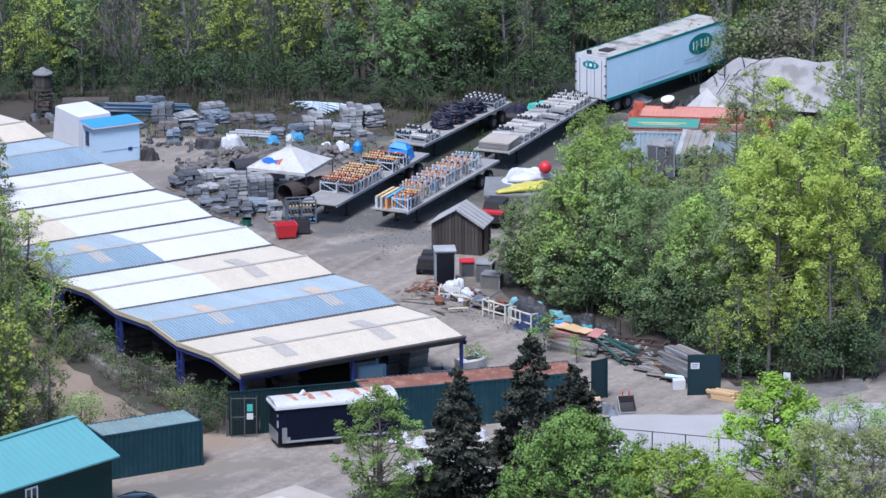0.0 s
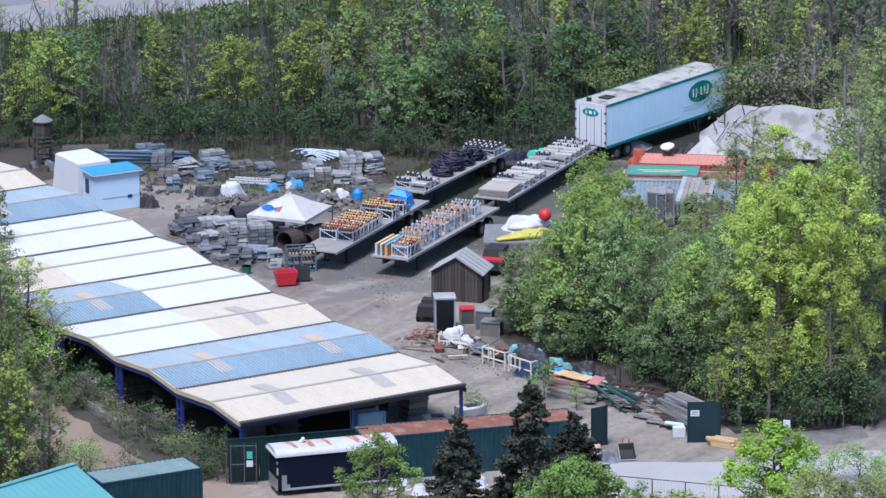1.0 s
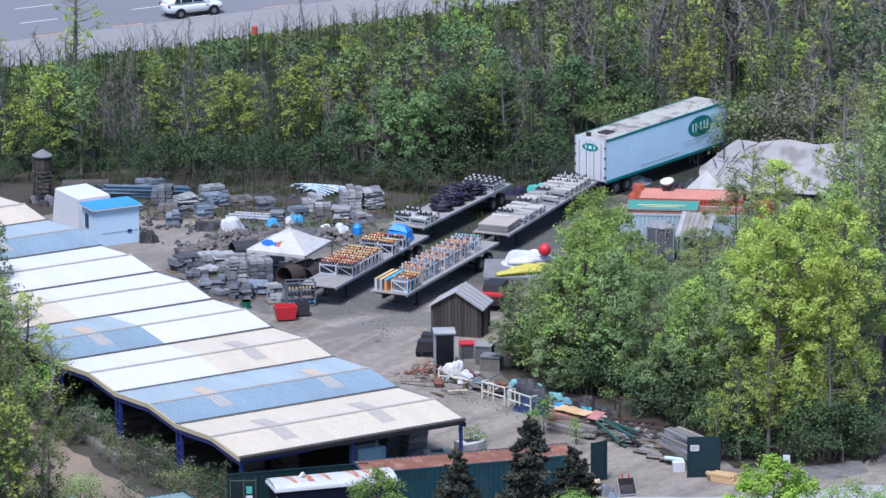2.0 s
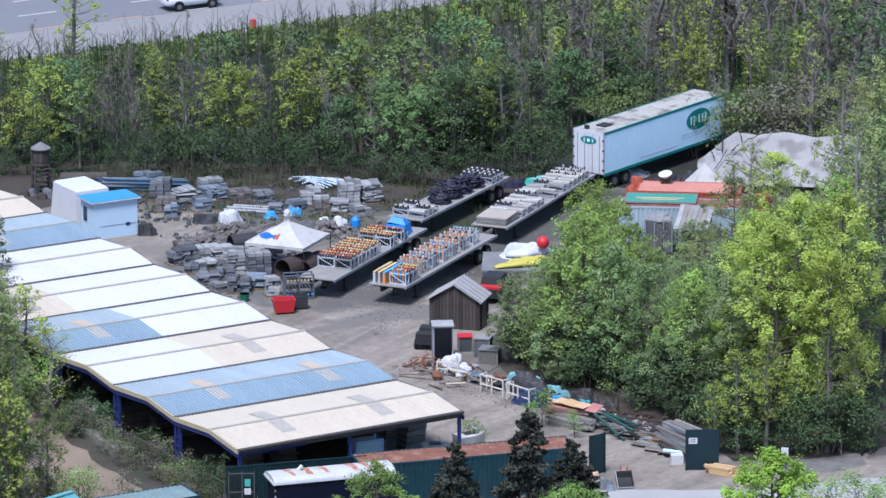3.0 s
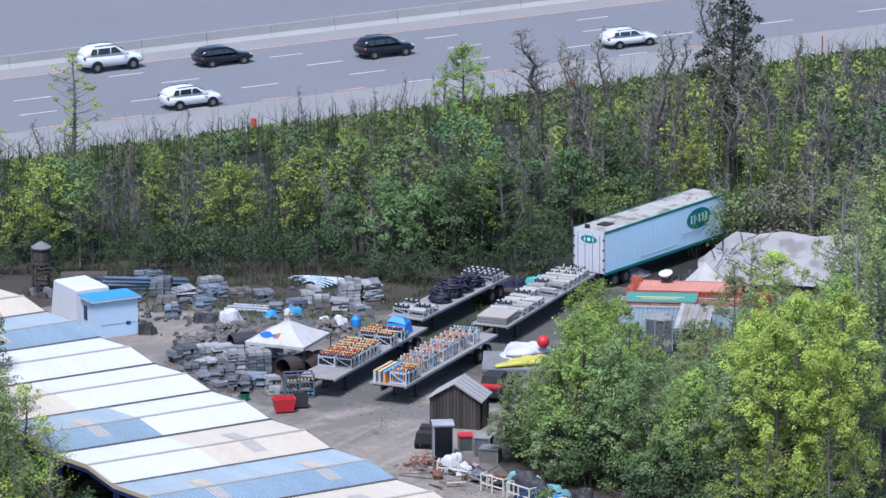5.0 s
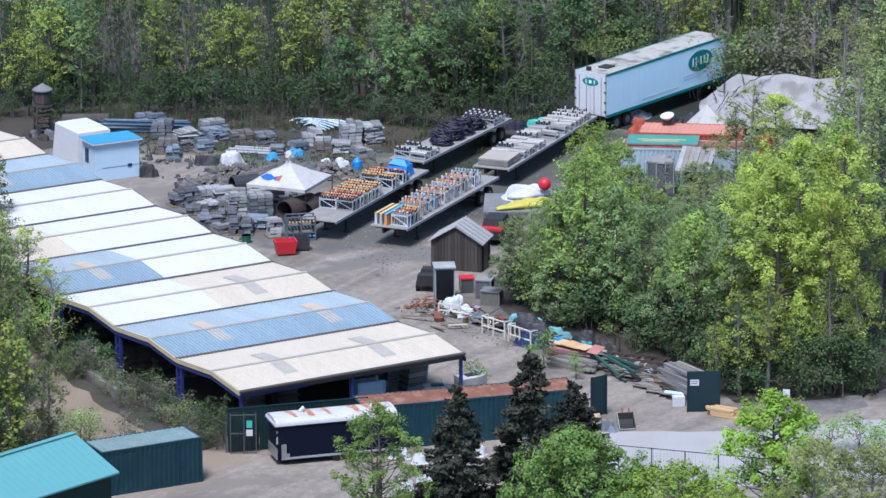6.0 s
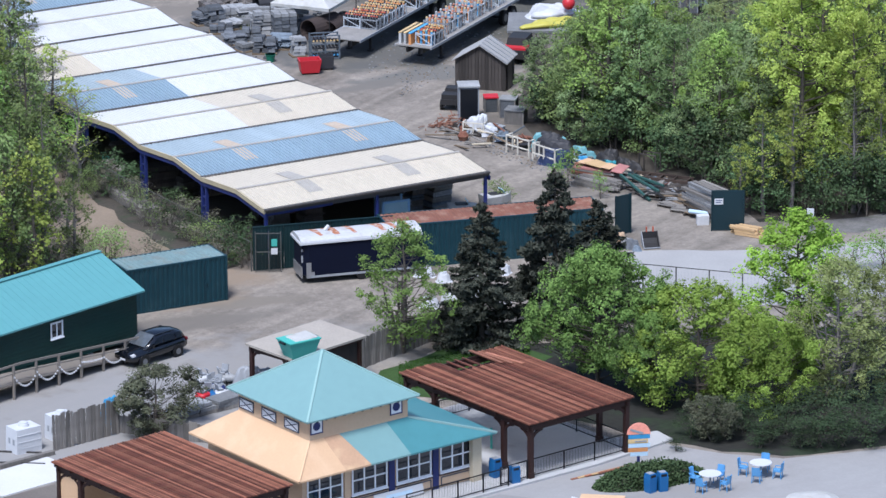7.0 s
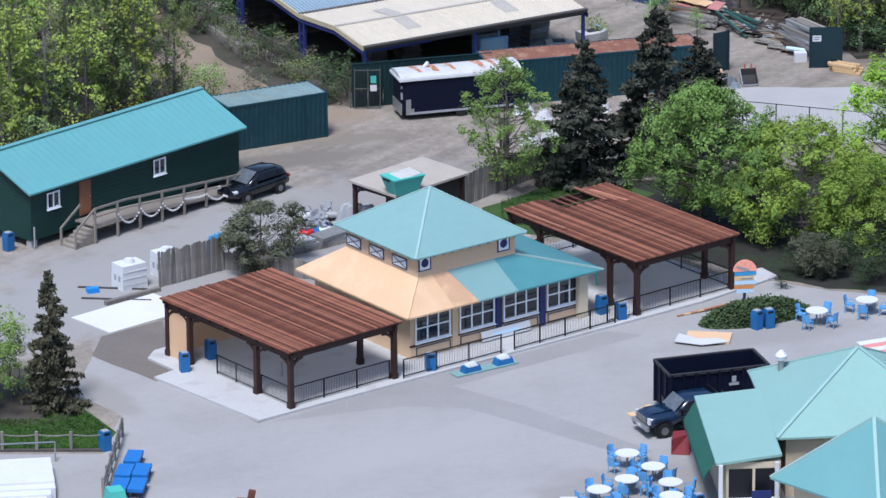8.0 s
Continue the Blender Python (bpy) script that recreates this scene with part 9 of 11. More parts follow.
# ---- behind the woods: containers, marquee, inflatable ----
co_ = container(13.2, 364.0, 0, -8, 7.0, ORANGE, mat("faded_salmon_roof", (0.46, 0.2, 0.15), 0.8, var=0.2), "orange shipping container with faded roof", 2.9, 2.1)
lump("orange_cover", 13.2, 366.6, 1.6, 1.6, 2.2, ORANGE, "orange tarpaulin draped beside the container", "tarpaulin", 22)
lump("orange_cover", 21.6, 364.4, 1.8, 1.6, 2.3, ORANGE, "orange tarpaulin draped beside the container", "tarpaulin", 23)
c2_ = container(11.9, 358.0, 0, -6, 8.8, mat("grey_blue_container_steel", (0.3, 0.38, 0.42), 0.6), RUST, "grey-blue shipping container beside the orange one")
bd = thing("sign_board", 12.0, 359.4, 2.62, -6, "flat green sign board lying on a container", "board")
Shape().box((2.7, 0.5, 0.06), (4.6, 2.3, 0.08)).make("board", CORTEAL, bd)
Shape().box((2.7, -0.67, 0.08), (4.66, 0.06, 0.12)).box((2.7, 1.67, 0.08), (4.66, 0.06, 0.12)).box((0.38, 0.5, 0.08), (0.06, 2.3, 0.12)).box((5.02, 0.5, 0.08), (0.06, 2.3, 0.12)).make("rim", STONE_P, bd)
Shape().box((2.6, 0.5, 0.11), (3.2, 0.16, 0.01)).box((2.6, 0.1, 0.11), (2.4, 0.12, 0.01)).make("lettering_bar", CAP_Y, bd)
ds = thing("round_dish", 15.6, 365.2, 2.1, 0, "white round dish on the container roof", "dish")
dm = Shape().tube((0, 0, 0.0), (0, 0, 0.22), 0.25, 0.44, n=20).tube((0, 0, 0.22), (0, 0, 0.27), 0.47, 0.47, n=20).make("dish", WHITE, ds)
dm.matrix_basis = pose(-0.3, 0.9, 0.4, 14, -10, 0)
Shape().box((-0.3, 0.9, 0.2), (0.7, 0.5, 0.4)).make("block", BARNWOOD, ds)
mq = thing("collapsed_marquee", 17.6, 370.6, 0, -4, "large grey-white marquee sheet with a pointed roof", "marquee")
r_ = random.Random(4)
nx, ny = 34, 16
vv, ff = [], []
for j in range(ny):
    for i in range(nx):
        u, v_ = i / (nx - 1), j / (ny - 1)
        bay = abs((u * 3.0) % 1.0 - 0.5) * 2
        roof = min(v_ / 0.55, (1 - v_) / 0.45) * min(1, (u + 0.1) * 3.2)
        vv.append((u * 12.0 + r_.uniform(-0.05, 0.05), v_ * 7.2 + 0.3 * math.sin(u * 5), 0.7 + (2.95 - 0.3 * bay) * roof + 0.05 * abs(math.sin(v_ * 7 + u * 3)) + r_.uniform(-0.02, 0.02)))
for j in range(ny - 1):
    ff += [(j * nx + i, j * nx + i + 1, (j + 1) * nx + i + 1, (j + 1) * nx + i) for i in range(nx - 1)]
o = Shape().add(vv, ff).make("canvas", mat("grey_white_canvas", (0.25, 0.244, 0.242), 0.7, var=0.25, big=0.5, second=(0.165, 0.157, 0.15), amount=0.5), mq)
for k in range(11):
    x0, y0 = r_.uniform(0.8, 3.4), r_.uniform(0.8, 3.6)
    s = Shape()
    p = Vector((x0, y0, 0))
    d_ = Vector((r_.uniform(-0.6, 1.0), r_.uniform(-0.6, 0.8), 0)) * 0.34
    for q in range(6):
        p2 = p + d_ + Vector((0, r_.uniform(-0.15, 0.15), 0))
        zz = [0.95 + 3.1 * min(t_.y / 3.96, 1) * min(1, (t_.x / 12 + 0.1) * 3.2) for t_ in (p, p2)]
        s.tube((p.x, p.y, zz[0]), (p2.x, p2.y, zz[1]), 0.035, n=4)
        p = p2
    s.make("rope", FRAMEDK, mq)
for x_, y_, h_ in ((1.2, 4.4, 2.5), (5.4, 4.4, 3.4), (9.6, 4.4, 3.0)):
    Shape().tube((x_, y_, 0), (x_, y_, h_), 0.06, n=8).make("pole", GREYPAINT, mq)
for x_ in (1.0, 3.6, 6.2, 8.8):
    Shape().beam((x_, 0.0, 0.85), (x_ + 0.2, -1.2, 0.02), 0.03, 0.03).make("guy_rope", GREYPAINT, mq)
sd = o.modifiers.new("thickness", "SOLIDIFY")
sd.thickness = 0.05
mq2 = thing("pointed_canopy", 18.0, 368.0, 0, 20, "pale pointed canopy leaning by the trailer", "canopy")
Shape().add([(-1.6, -1.6, 0.8), (1.6, -1.6, 0.8), (1.6, 1.6, 0.8), (-1.6, 1.6, 0.8), (0, 0, 3.0)], [(0, 1, 4), (1, 2, 4), (2, 3, 4), (3, 0, 4), (3, 2, 1, 0)]).make("canvas", CLOTH, mq2)
for k in range(7):
    lump("black_bundle", 15.0 + 0.7 * k, 372.4 + 0.4 * (k % 3), 1.5, 1.2, 0.8 + 0.4 * (k % 2), CAP_K if k % 2 else FRAMEDK, "black bundle of netting beside the trailer", "bundle", 30 + k)
e = thing("covered_load", 13.45, 356.0, 0, -4, "grey-white sheet tied over a tall load of boxes", "load")
Shape().box((0.95, 0.6, 1.05), (1.9, 1.2, 2.1), taper=0.94).make("box_load", STONE, e)
for x_ in (0.1, 0.7, 1.3, 1.85):
    Shape().box((x_, 0.0, 1.02), (0.06, 0.08, 2.0)).make("strap", GREYPAINT, e)
lump("cover_sheet", 14.4, 356.6, 2.1, 1.4, 0.4, STONE_P, "crumpled pale sheet on a tall load", "cover", 40, 2.05, -4)
e = thing("small_shelter", 15.5, 355.7, 0, -18, "low shelter under a steep weathered sheet roof", "shelter")
for x_, y_, h_ in ((0.1, 0.1, 1.75), (2.0, 0.1, 1.75), (0.1, 1.5, 2.7), (2.0, 1.5, 2.7)):
    Shape().box((x_, y_, h_ / 2), (0.1, 0.1, h_)).make("post", BARNWOOD, e)
Shape().span((0.06, 1.46, 0.1), (2.04, 1.52, 2.6)).make("back_wall", BARNWOOD, e)
for k in range(7):
    Shape().box((0, 0, 0), (0.31, 2.2, 0.03)).make("roof_board", GREYWOOD if k % 3 else STONE_P, e).matrix_basis = pose(0.06 + 0.33 * k, 0.75, 2.27 + 0.012 * (k % 2), 34, 0, 0)
lump("grey_cover", 18.2, 355.6, 2.2, 1.4, 1.9, STONE_B, "brownish canvas over stacked goods", "cover", 44)
lump("grey_cover", 17.6, 356.4, 1.8, 1.2, 1.0, STONE_B, "brownish canvas over stacked goods", "cover", 42)
lump("grey_cover", 13.2, 356.6, 1.6, 0.9, 0.7, PALLET, "brown sheet over boards", "cover", 43)
lump("grey_tarp", 13.2, 375.9, 4.0, 1.6, 0.6, GREYPAINT, "blue-grey tarpaulin beside the box trailer", "tarpaulin", 85, yaw=48)
lump("blue_tarp", 6.8, 373.9, 1.9, 0.9, 0.6, TURQ, "turquoise tarpaulin at the end of the trailers", "tarpaulin", 86, yaw=20)
lump("dark_tarp", 5.2, 373.4, 2.2, 1.0, 0.5, CABLE, "dark blue tarpaulin at the end of the trailers", "tarpaulin", 87, yaw=20)
ib = thing("crate_platform", 2.75, 347.6, 0, -2, "grey low crate platform", "platform")
Shape().span((0, 0, 0.95), (5.6, 4.6, 1.1)).make("top", STONE_P, ib)
for x_ in range(9):
    Shape().span((0.05 + 0.62 * x_, 0.03, 0), (0.62 + 0.62 * x_, 4.5, 0.95)).make("board", GREYWOOD, ib)
def slack_limb(name, pts, r0, m, label, category):
    """A half-blown vinyl limb: a fat tube along a bent line, wrinkled."""
    e = thing(name, pts[0][0], pts[0][1], pts[0][2], 0, label, category)
    rr_ = random.Random(len(pts) + int(r0 * 100))
    n = 14
    rings = []
    for k in range(25):
        t = k / 24 * (len(pts) - 1)
        i = min(int(t), len(pts) - 2)
        p = Vector(pts[i]).lerp(Vector(pts[i + 1]), t - i) - Vector(pts[0])
        d = (Vector(pts[i + 1]) - Vector(pts[i])).normalized()
        sd_, up_ = d.cross(Vector((0, 0, 1))).normalized(), Vector((0, 0, 1))
        rad = r0 * math.sin(math.pi * (0.06 + 0.88 * k / 24)) ** 0.5 * (1 + 0.07 * math.sin(k * 0.8))
        rings.append([p + sd_ * (math.cos(2 * math.pi * q / n) * rad * 1.3 * rr_.uniform(0.97, 1.03)) + up_ * (max(0.02, (0.75 + 0.75 * math.sin(2 * math.pi * q / n)) * rad * 0.8 * rr_.uniform(0.97, 1.03))) for q in range(n)])
    loft(rings, "skin", m, e, smooth=True)


slack_limb("inflatable", [(3.6, 347.9, 1.1), (4.8, 348.3, 1.1), (6.2, 348.7, 1.1), (7.4, 349.5, 1.1)], 0.34, YELLOW, "slack yellow vinyl inflatable", "inflatable")
slack_limb("inflatable", [(4.4, 348.8, 1.1), (5.4, 348.9, 1.1), (6.6, 349.4, 1.1), (7.2, 350.0, 1.1)], 0.4, YELLOW, "slack yellow vinyl inflatable", "inflatable")
lump("inflatable", 5.6, 348.9, 3.6, 1.2, 0.45, YELLOW, "slack yellow vinyl inflatable", "inflatable", 50, 1.1, 14)
lump("inflatable", 5.6, 351.2, 3.4, 2.0, 0.75, BAG, "crumpled white vinyl inflatable", "inflatable", 151, 1.1, 4)
slack_limb("inflatable", [(4.4, 350.8, 1.1), (5.3, 350.5, 1.1), (6.4, 351.3, 1.1), (7.8, 351.0, 1.1)], 0.5, BAG, "slack white vinyl inflatable", "inflatable")
slack_limb("inflatable", [(4.9, 351.9, 1.1), (6.0, 352.2, 1.1), (7.2, 351.9, 1.1)], 0.42, BAG, "slack white vinyl inflatable", "inflatable")
slack_limb("inflatable", [(5.2, 352.4, 1.1), (6.3, 352.9, 1.1)], 0.3, TURQ, "slack green vinyl inflatable", "inflatable")
slack_limb("inflatable", [(6.6, 350.2, 1.1), (7.4, 350.4, 1.1), (8.2, 350.1, 1.1)], 0.36, CAP_K, "slack black vinyl inflatable", "inflatable")
rbl = thing("red_ball", 6.75, 350.6, 1.7, 0, "shiny red ball on the inflatable", "ball")
s = Shape()
n, m_ = 16, 10
v = [(0.42 * math.sin(math.pi * j / m_) * math.cos(2 * math.pi * i / n), 0.42 * math.sin(math.pi * j / m_) * math.sin(2 * math.pi * i / n), 0.42 - 0.42 * math.cos(math.pi * j / m_)) for j in range(m_ + 1) for i in range(n)]
s.add(v, [(j * n + i, j * n + (i + 1) % n, (j + 1) * n + (i + 1) % n, (j + 1) * n + i) for j in range(m_) for i in range(n)])
s.make("ball", RED, rbl, smooth=True)
rv = thing("red_vehicle", 3.9, 343.0, 0, 75, "partly hidden red and black utility vehicle", "vehicle")
Shape().span((0, 0, 0.45), (3.4, 1.6, 1.0)).box((1.6, 0.8, 1.3), (1.8, 1.4, 0.6), taper=0.85).make("body", FRAMEDK, rv)
Shape().box((0.6, 0.8, 1.06), (1.0, 1.5, 0.14)).make("hood", RED, rv)
for x_ in (0.7, 2.7):
    for y_ in (0.08, 1.52):
        wheel(rv, x_, y_, 0.36, 0.22)

# contents under the shed roof
hr = random.Random(12)
for k in range(64):
    u, v_ = hr.uniform(0.8, 13.2), hr.uniform(0.8, 46)
    p = shed.matrix_basis @ Vector((u, v_, 0))
    if p.x > -6.5 and p.y < 314:
        continue
    e = thing("stored_stack", p.x, p.y, 0, 30 + hr.uniform(-8, 8), "dark stack of stored boards and crates", "stack", "stacks stored in the shed")
    w, d, h = hr.uniform(1.0, 2.6), hr.uniform(0.8, 1.4), hr.uniform(0.7, 2.1)
    m_ = hr.choice((BARNWOOD, GREYWOOD, BARNWOOD, PALLET, BARNWOOD, CONT_G))
    z = 0.0
    while z < h:
        t = hr.uniform(0.12, 0.4)
        Shape().box((hr.uniform(-0.1, 0.1), hr.uniform(-0.08, 0.08), z + t / 2), (w * hr.uniform(0.8, 1), d * hr.uniform(0.8, 1), t * 0.93), (0, 0, hr.uniform(-4, 4))).make("layer", m_, e)
        z += t
for k in range(5):
    plank_stack(-18.9 - 1.2 * k, 311.5 + 2.6 * k, 118, 3.0, 4, GREYWOOD, "weathered planks piled beside the shed", 4)
e = thing("ticket_booth", -4.7, 306.9, 0, 24, "open booth with faded blue frame and glass front", "booth")
for x_ in (0, 1.6):
    for y_ in (0, 1.1):
        Shape().box((x_, y_, 1.0), (0.12, 0.12, 2.0)).make("corner_post", BOOTHBLUE, e)
for z_ in (1.95, 0.95):
    Shape().box((0.8, 0, z_), (1.5, 0.1, 0.12)).make("rail", BOOTHBLUE, e)
Shape().span((0.06, -0.02, 0.05), (1.54, 0.02, 0.9)).make("front_panel", BOOTHBLUE, e)
Shape().span((0.06, -0.01, 1.02), (1.54, 0.01, 1.88)).make("glass_pane", BOOTHGLASS, e)
Shape().span((0.06, 1.06, 0.05), (1.54, 1.1, 1.9)).make("back_panel", STONE_BL, e)
for k, (x, y, w, n_) in enumerate(((-2.9, 312.0, 1.2, 4), (-1.7, 311.6, 1.3, 5), (-3.9, 310.6, 1.1, 3), (-1.2, 310.2, 1.2, 2))):
    e = thing("crate_pile", x, y, 0, 28 + 5 * k, "dull grey slatted crates and sheets stacked in the shed", "crates", "crates beside the shed")
    for j in range(n_):
        m_ = (STONE_P, GREYWOOD, STONE_BL, GREYWOOD)[(j + k) % 4]
        c_ = Shape().box((0.05 * j, 0, 0.17 + 0.34 * j), (w * 0.94, 0.92, 0.26), (0, 0, 2 * j)).make("crate", m_, e)
        for q in range(3):
            Shape().box((0.05 * j, -0.5, 0.08 + 0.34 * j + 0.1 * q), (w, 0.03, 0.08)).make("slat", m_, c_)
        Shape().box((0.05 * j, 0, 0.32 + 0.34 * j), (w, 1.0, 0.03), (0, 0, 3 * j - 4)).make("lid", m_, c_)
lump("tarpaulin", -1.7, 311.5, 1.7, 1.4, 0.35, STONE_P, "grey sheet thrown over crates", "tarpaulin", 211, 1.7, 25)


def hull(x, y, yaw, ln, wd, label):
    """A small open boat on blocks: hull tapering to the bow, deck and windscreen."""
    e = thing("small_boat", x, y, 0, yaw, label, "boat", "boats beside the shed")
    rings = []
    for k in range(9):
        u = k / 8
        b_ = wd / 2 * (1 - max(0.0, (u - 0.45) / 0.55) ** 2.2) + 0.02
        z0 = 0.3 + 0.25 * max(0, u - 0.6)
        rings.append([Vector((ln * u, yy * b_, zz)) for yy, zz in ((-1, 0.95), (-0.85, 0.5), (-0.3, z0), (0.3, z0), (0.85, 0.5), (1, 0.95), (0.8, 1.0), (-0.8, 1.0))])
    loft(rings, "hull", CLOTH, e)
    Shape().box((ln * 0.45, 0, 1.0), (ln * 0.4, wd * 0.55, 0.08)).make("cockpit", FRAMEDK, e)
    Shape().box((ln * 0.66, 0, 1.15), (0.05, wd * 0.6, 0.3), (0, -35, 0)).make("windscreen", BOOTHGLASS, e)
    for u in (0.2, 0.7):
        Shape().box((ln * u, 0, 0.17), (0.2, wd * 0.6, 0.36)).make("block", BARNWOOD, e)


hull(1.0, 311.4, 30, 1.9, 1.0, "small white boat on blocks beside the shed post")
hull(-1.0, 309.7, 8, 1.7, 1.0, "small white boat on blocks beside the container")
for x, y, s_ in ((1.9, 312.3, 0.62), (1.4, 312.9, 0.5), (2.5, 312.6, 0.4)):
    plant(W_SHRUB[0], x, y, s_ * 1.1, s_, x * 90, "fresh green shrub beside the shed post", "bush", "shrubs by the shed", "bush")
for x, y, s_ in ((6.0, 316.2, 0.8), (5.3, 315.6, 0.6), (7.9, 314.0, 0.55)):
    plant(W_SHRUB[2], x, y, s_ * 1.1, s_, x * 90, "wispy green shrub in the gravel", "bush", "shrubs by the shed", "bush")
for x, y, w, k in ((-2.3, 299.2, 1.3, 0), (-1.2, 298.2, 1.0, 1), (0.4, 298.9, 0.9, 2), (2.2, 299.6, 0.9, 3)):
    lump("rubbish_bag", x, y, w, w * 0.7, 0.55, BAG, "white plastic bundle beside the teal container", "bag", 300 + k, yaw=20 * k)
for x, y, s_ in ((-24.4, 316.0, 1.5), (-23.4, 320.4, 1.3), (-25.4, 319.4, 1.6), (-25.2, 313.4, 1.2)):
    plant(W_SHRUB[2], x, y, s_, s_ * 0.95, x * 70, "bright green bush on the bank", "bush", "bright bushes on the bank", "bush")
for x, y, s_ in ((-12.6, 301.0, 0.62), (-13.4, 302.2, 0.75), (-12.3, 302.4, 0.7)):
    plant(W_DARK, x, y, s_, s_, x * 70, "dark green bush at the end of the sheet fence", "bush", "bushes by the wire gate", "bush")
for k in range(12):
    lump("dark_rubble", -28.6 + 0.42 * k, 370.8 + 0.55 * (k % 4), 1.0, 0.7, 0.45 + 0.15 * (k % 2), (FRAMEDK, BARNWOOD, STONE)[k % 3], "dark rubble heaped by the water tower", "rubble", 500 + k, yaw=30 * k)
for k, (a, b) in enumerate(((0.0, -0.2), (28.4, -0.35))):
    p = hw(a, b)
    e = thing("traffic_barrel", p[0], p[1], 0, 0, "orange traffic barrel with reflective bands on the shoulder", "barrel", "traffic barrels")
    Shape().tube((0, 0, 0), (0, 0, 0.1), 0.36, n=14).make("base", RUBBER, e)
    for j in range(5):
        Shape().tube((0, 0, 0.1 + 0.2 * j), (0, 0, 0.3 + 0.2 * j), 0.29 - 0.018 * j, 0.28 - 0.018 * j, n=14).make("band", TRAFFIC if j % 2 == 0 else mat("dark_reflective_band", (0.25, 0.1, 0.08), 0.4), e)
p = hw(53, 1.0)
e = thing("marker_post", p[0], p[1], 0, 0, "thin orange marker post on the shoulder", "post")
Shape().tube((0, 0, 0), (0, 0, 1.7), 0.06, n=8).tube((0, 0, 0), (0, 0, 0.1), 0.25, n=10).make("post", ORANGE, e)

# pale boards and a teal case at the shed's open side
e = thing("board_stack", -20.6, 318.4, 0.0, 118, "stack of pale grey boards beside the storage shed", "boards")
for k in range(7):
    Shape().box((0, 0, 0), (2.6, 1.0, 0.1)).make("board", (GREYWOOD, STONE_P)[k % 2], e).matrix_basis = pose(0.06 * (k % 3), 0.05 * (k % 2), 0.08 + 0.13 * k, 0, 0, 2.0 * (k % 3))
e = thing("teal_case", -20.9, 320.9, 0.0, 118, "flat teal plastic case beside the boards", "case")
Shape().box((0, 0, 0.35), (1.7, 0.8, 0.7), taper=0.95).make("body", CORTEAL, e)
Shape().box((0, 0, 0.73), (1.75, 0.85, 0.06)).make("lid", CORTEAL, e)


# ---- vehicles and things in front ----
def suv(x, y, yaw, paint=CARBLACK, label="black SUV parked on the gravel beside the ramp", size=(0.92, 0.92, 0.92), name="suv_car", group=""):
    e = thing(name, x, y, 0, yaw, label, "car", group)
    e.scale = size
    loft([shell(-2.2, 0.74, 0.5, 0.95), shell(-2.12, 0.85, 0.38, 1.03), shell(-1.8, 0.9, 0.32, 1.08), shell(-0.6, 0.92, 0.28, 1.06), shell(0.6, 0.92, 0.28, 1.03), shell(1.1, 0.91, 0.28, 1.0), shell(1.7, 0.89, 0.3, 0.95), shell(2.05, 0.83, 0.34, 0.87), shell(2.2, 0.7, 0.42, 0.74)], "body", paint, e, smooth=True)
    loft([shell(-2.1, 0.66, 0.9, 1.2, tuck=0.1), shell(-1.85, 0.76, 0.9, 1.48, tuck=0.14), shell(-1.4, 0.8, 0.9, 1.6, tuck=0.16), shell(-0.5, 0.81, 0.9, 1.65, tuck=0.16), shell(0.15, 0.8, 0.9, 1.6, tuck=0.16), shell(0.6, 0.8, 0.9, 1.36, tuck=0.12), shell(1.1, 0.76, 0.85, 1.04)], "cabin", paint, e, smooth=True)
    Shape().add([(1.06, -0.66, 1.06), (1.06, 0.66, 1.06), (0.62, 0.64, 1.36), (0.2, 0.56, 1.59), (0.2, -0.56, 1.59), (0.62, -0.64, 1.36)], [(0, 1, 2, 5), (5, 2, 3, 4)]).make("windscreen", SCREEN, e).matrix_basis = pose(0.03, 0, 0.03)
    for sg in (-1, 1):
        for x0, x1, x2, x3 in ((0.55, -0.25, -0.22, 0.12), (-0.33, -1.2, -1.15, -0.3), (-1.28, -1.75, -1.6, -1.24)):
            w0, w1 = 0.81 * sg, 0.735 * sg
            Shape().add([(x0, w0, 1.12), (x1, w0, 1.12), (x2, w1, 1.48), (x3, w1, 1.48)], [(0, 1, 2, 3) if sg > 0 else (3, 2, 1, 0)]).make("side_window", GLASS, e).matrix_basis = pose(0, 0.012 * sg, 0)
        Shape().box((0.72, sg * 0.98, 1.1), (0.17, 0.16, 0.14), taper=0.8).make("mirror", paint, e)
        Shape().box((2.02, sg * 0.64, 0.8), (0.24, 0.3, 0.1), (0, 12, -14 * sg)).make("headlight", LAMP, e)
        Shape().box((-2.14, sg * 0.7, 0.92), (0.1, 0.26, 0.16)).make("tail_light", DARKRED, e)
        Shape().box((-0.6, sg * 0.56, 1.6), (1.5, 0.04, 0.04)).make("roof_rail", BLACK, e)
        for x_ in (-1.32, 1.32):
            wheel(e, x_, sg * 0.84, 0.35, 0.22)
            Shape().tube((x_, sg * 0.87, 0.35), (x_, sg * 0.925, 0.35), 0.42, n=20).make("wheel_arch", BLACK, e)
    Shape().box((2.17, 0, 0.6), (0.06, 0.8, 0.16)).make("grille", CAP_K, e)
    Shape().box((2.21, 0.0, 0.5), (0.03, 0.42, 0.11)).make("plate", WHITE, e)
    return e


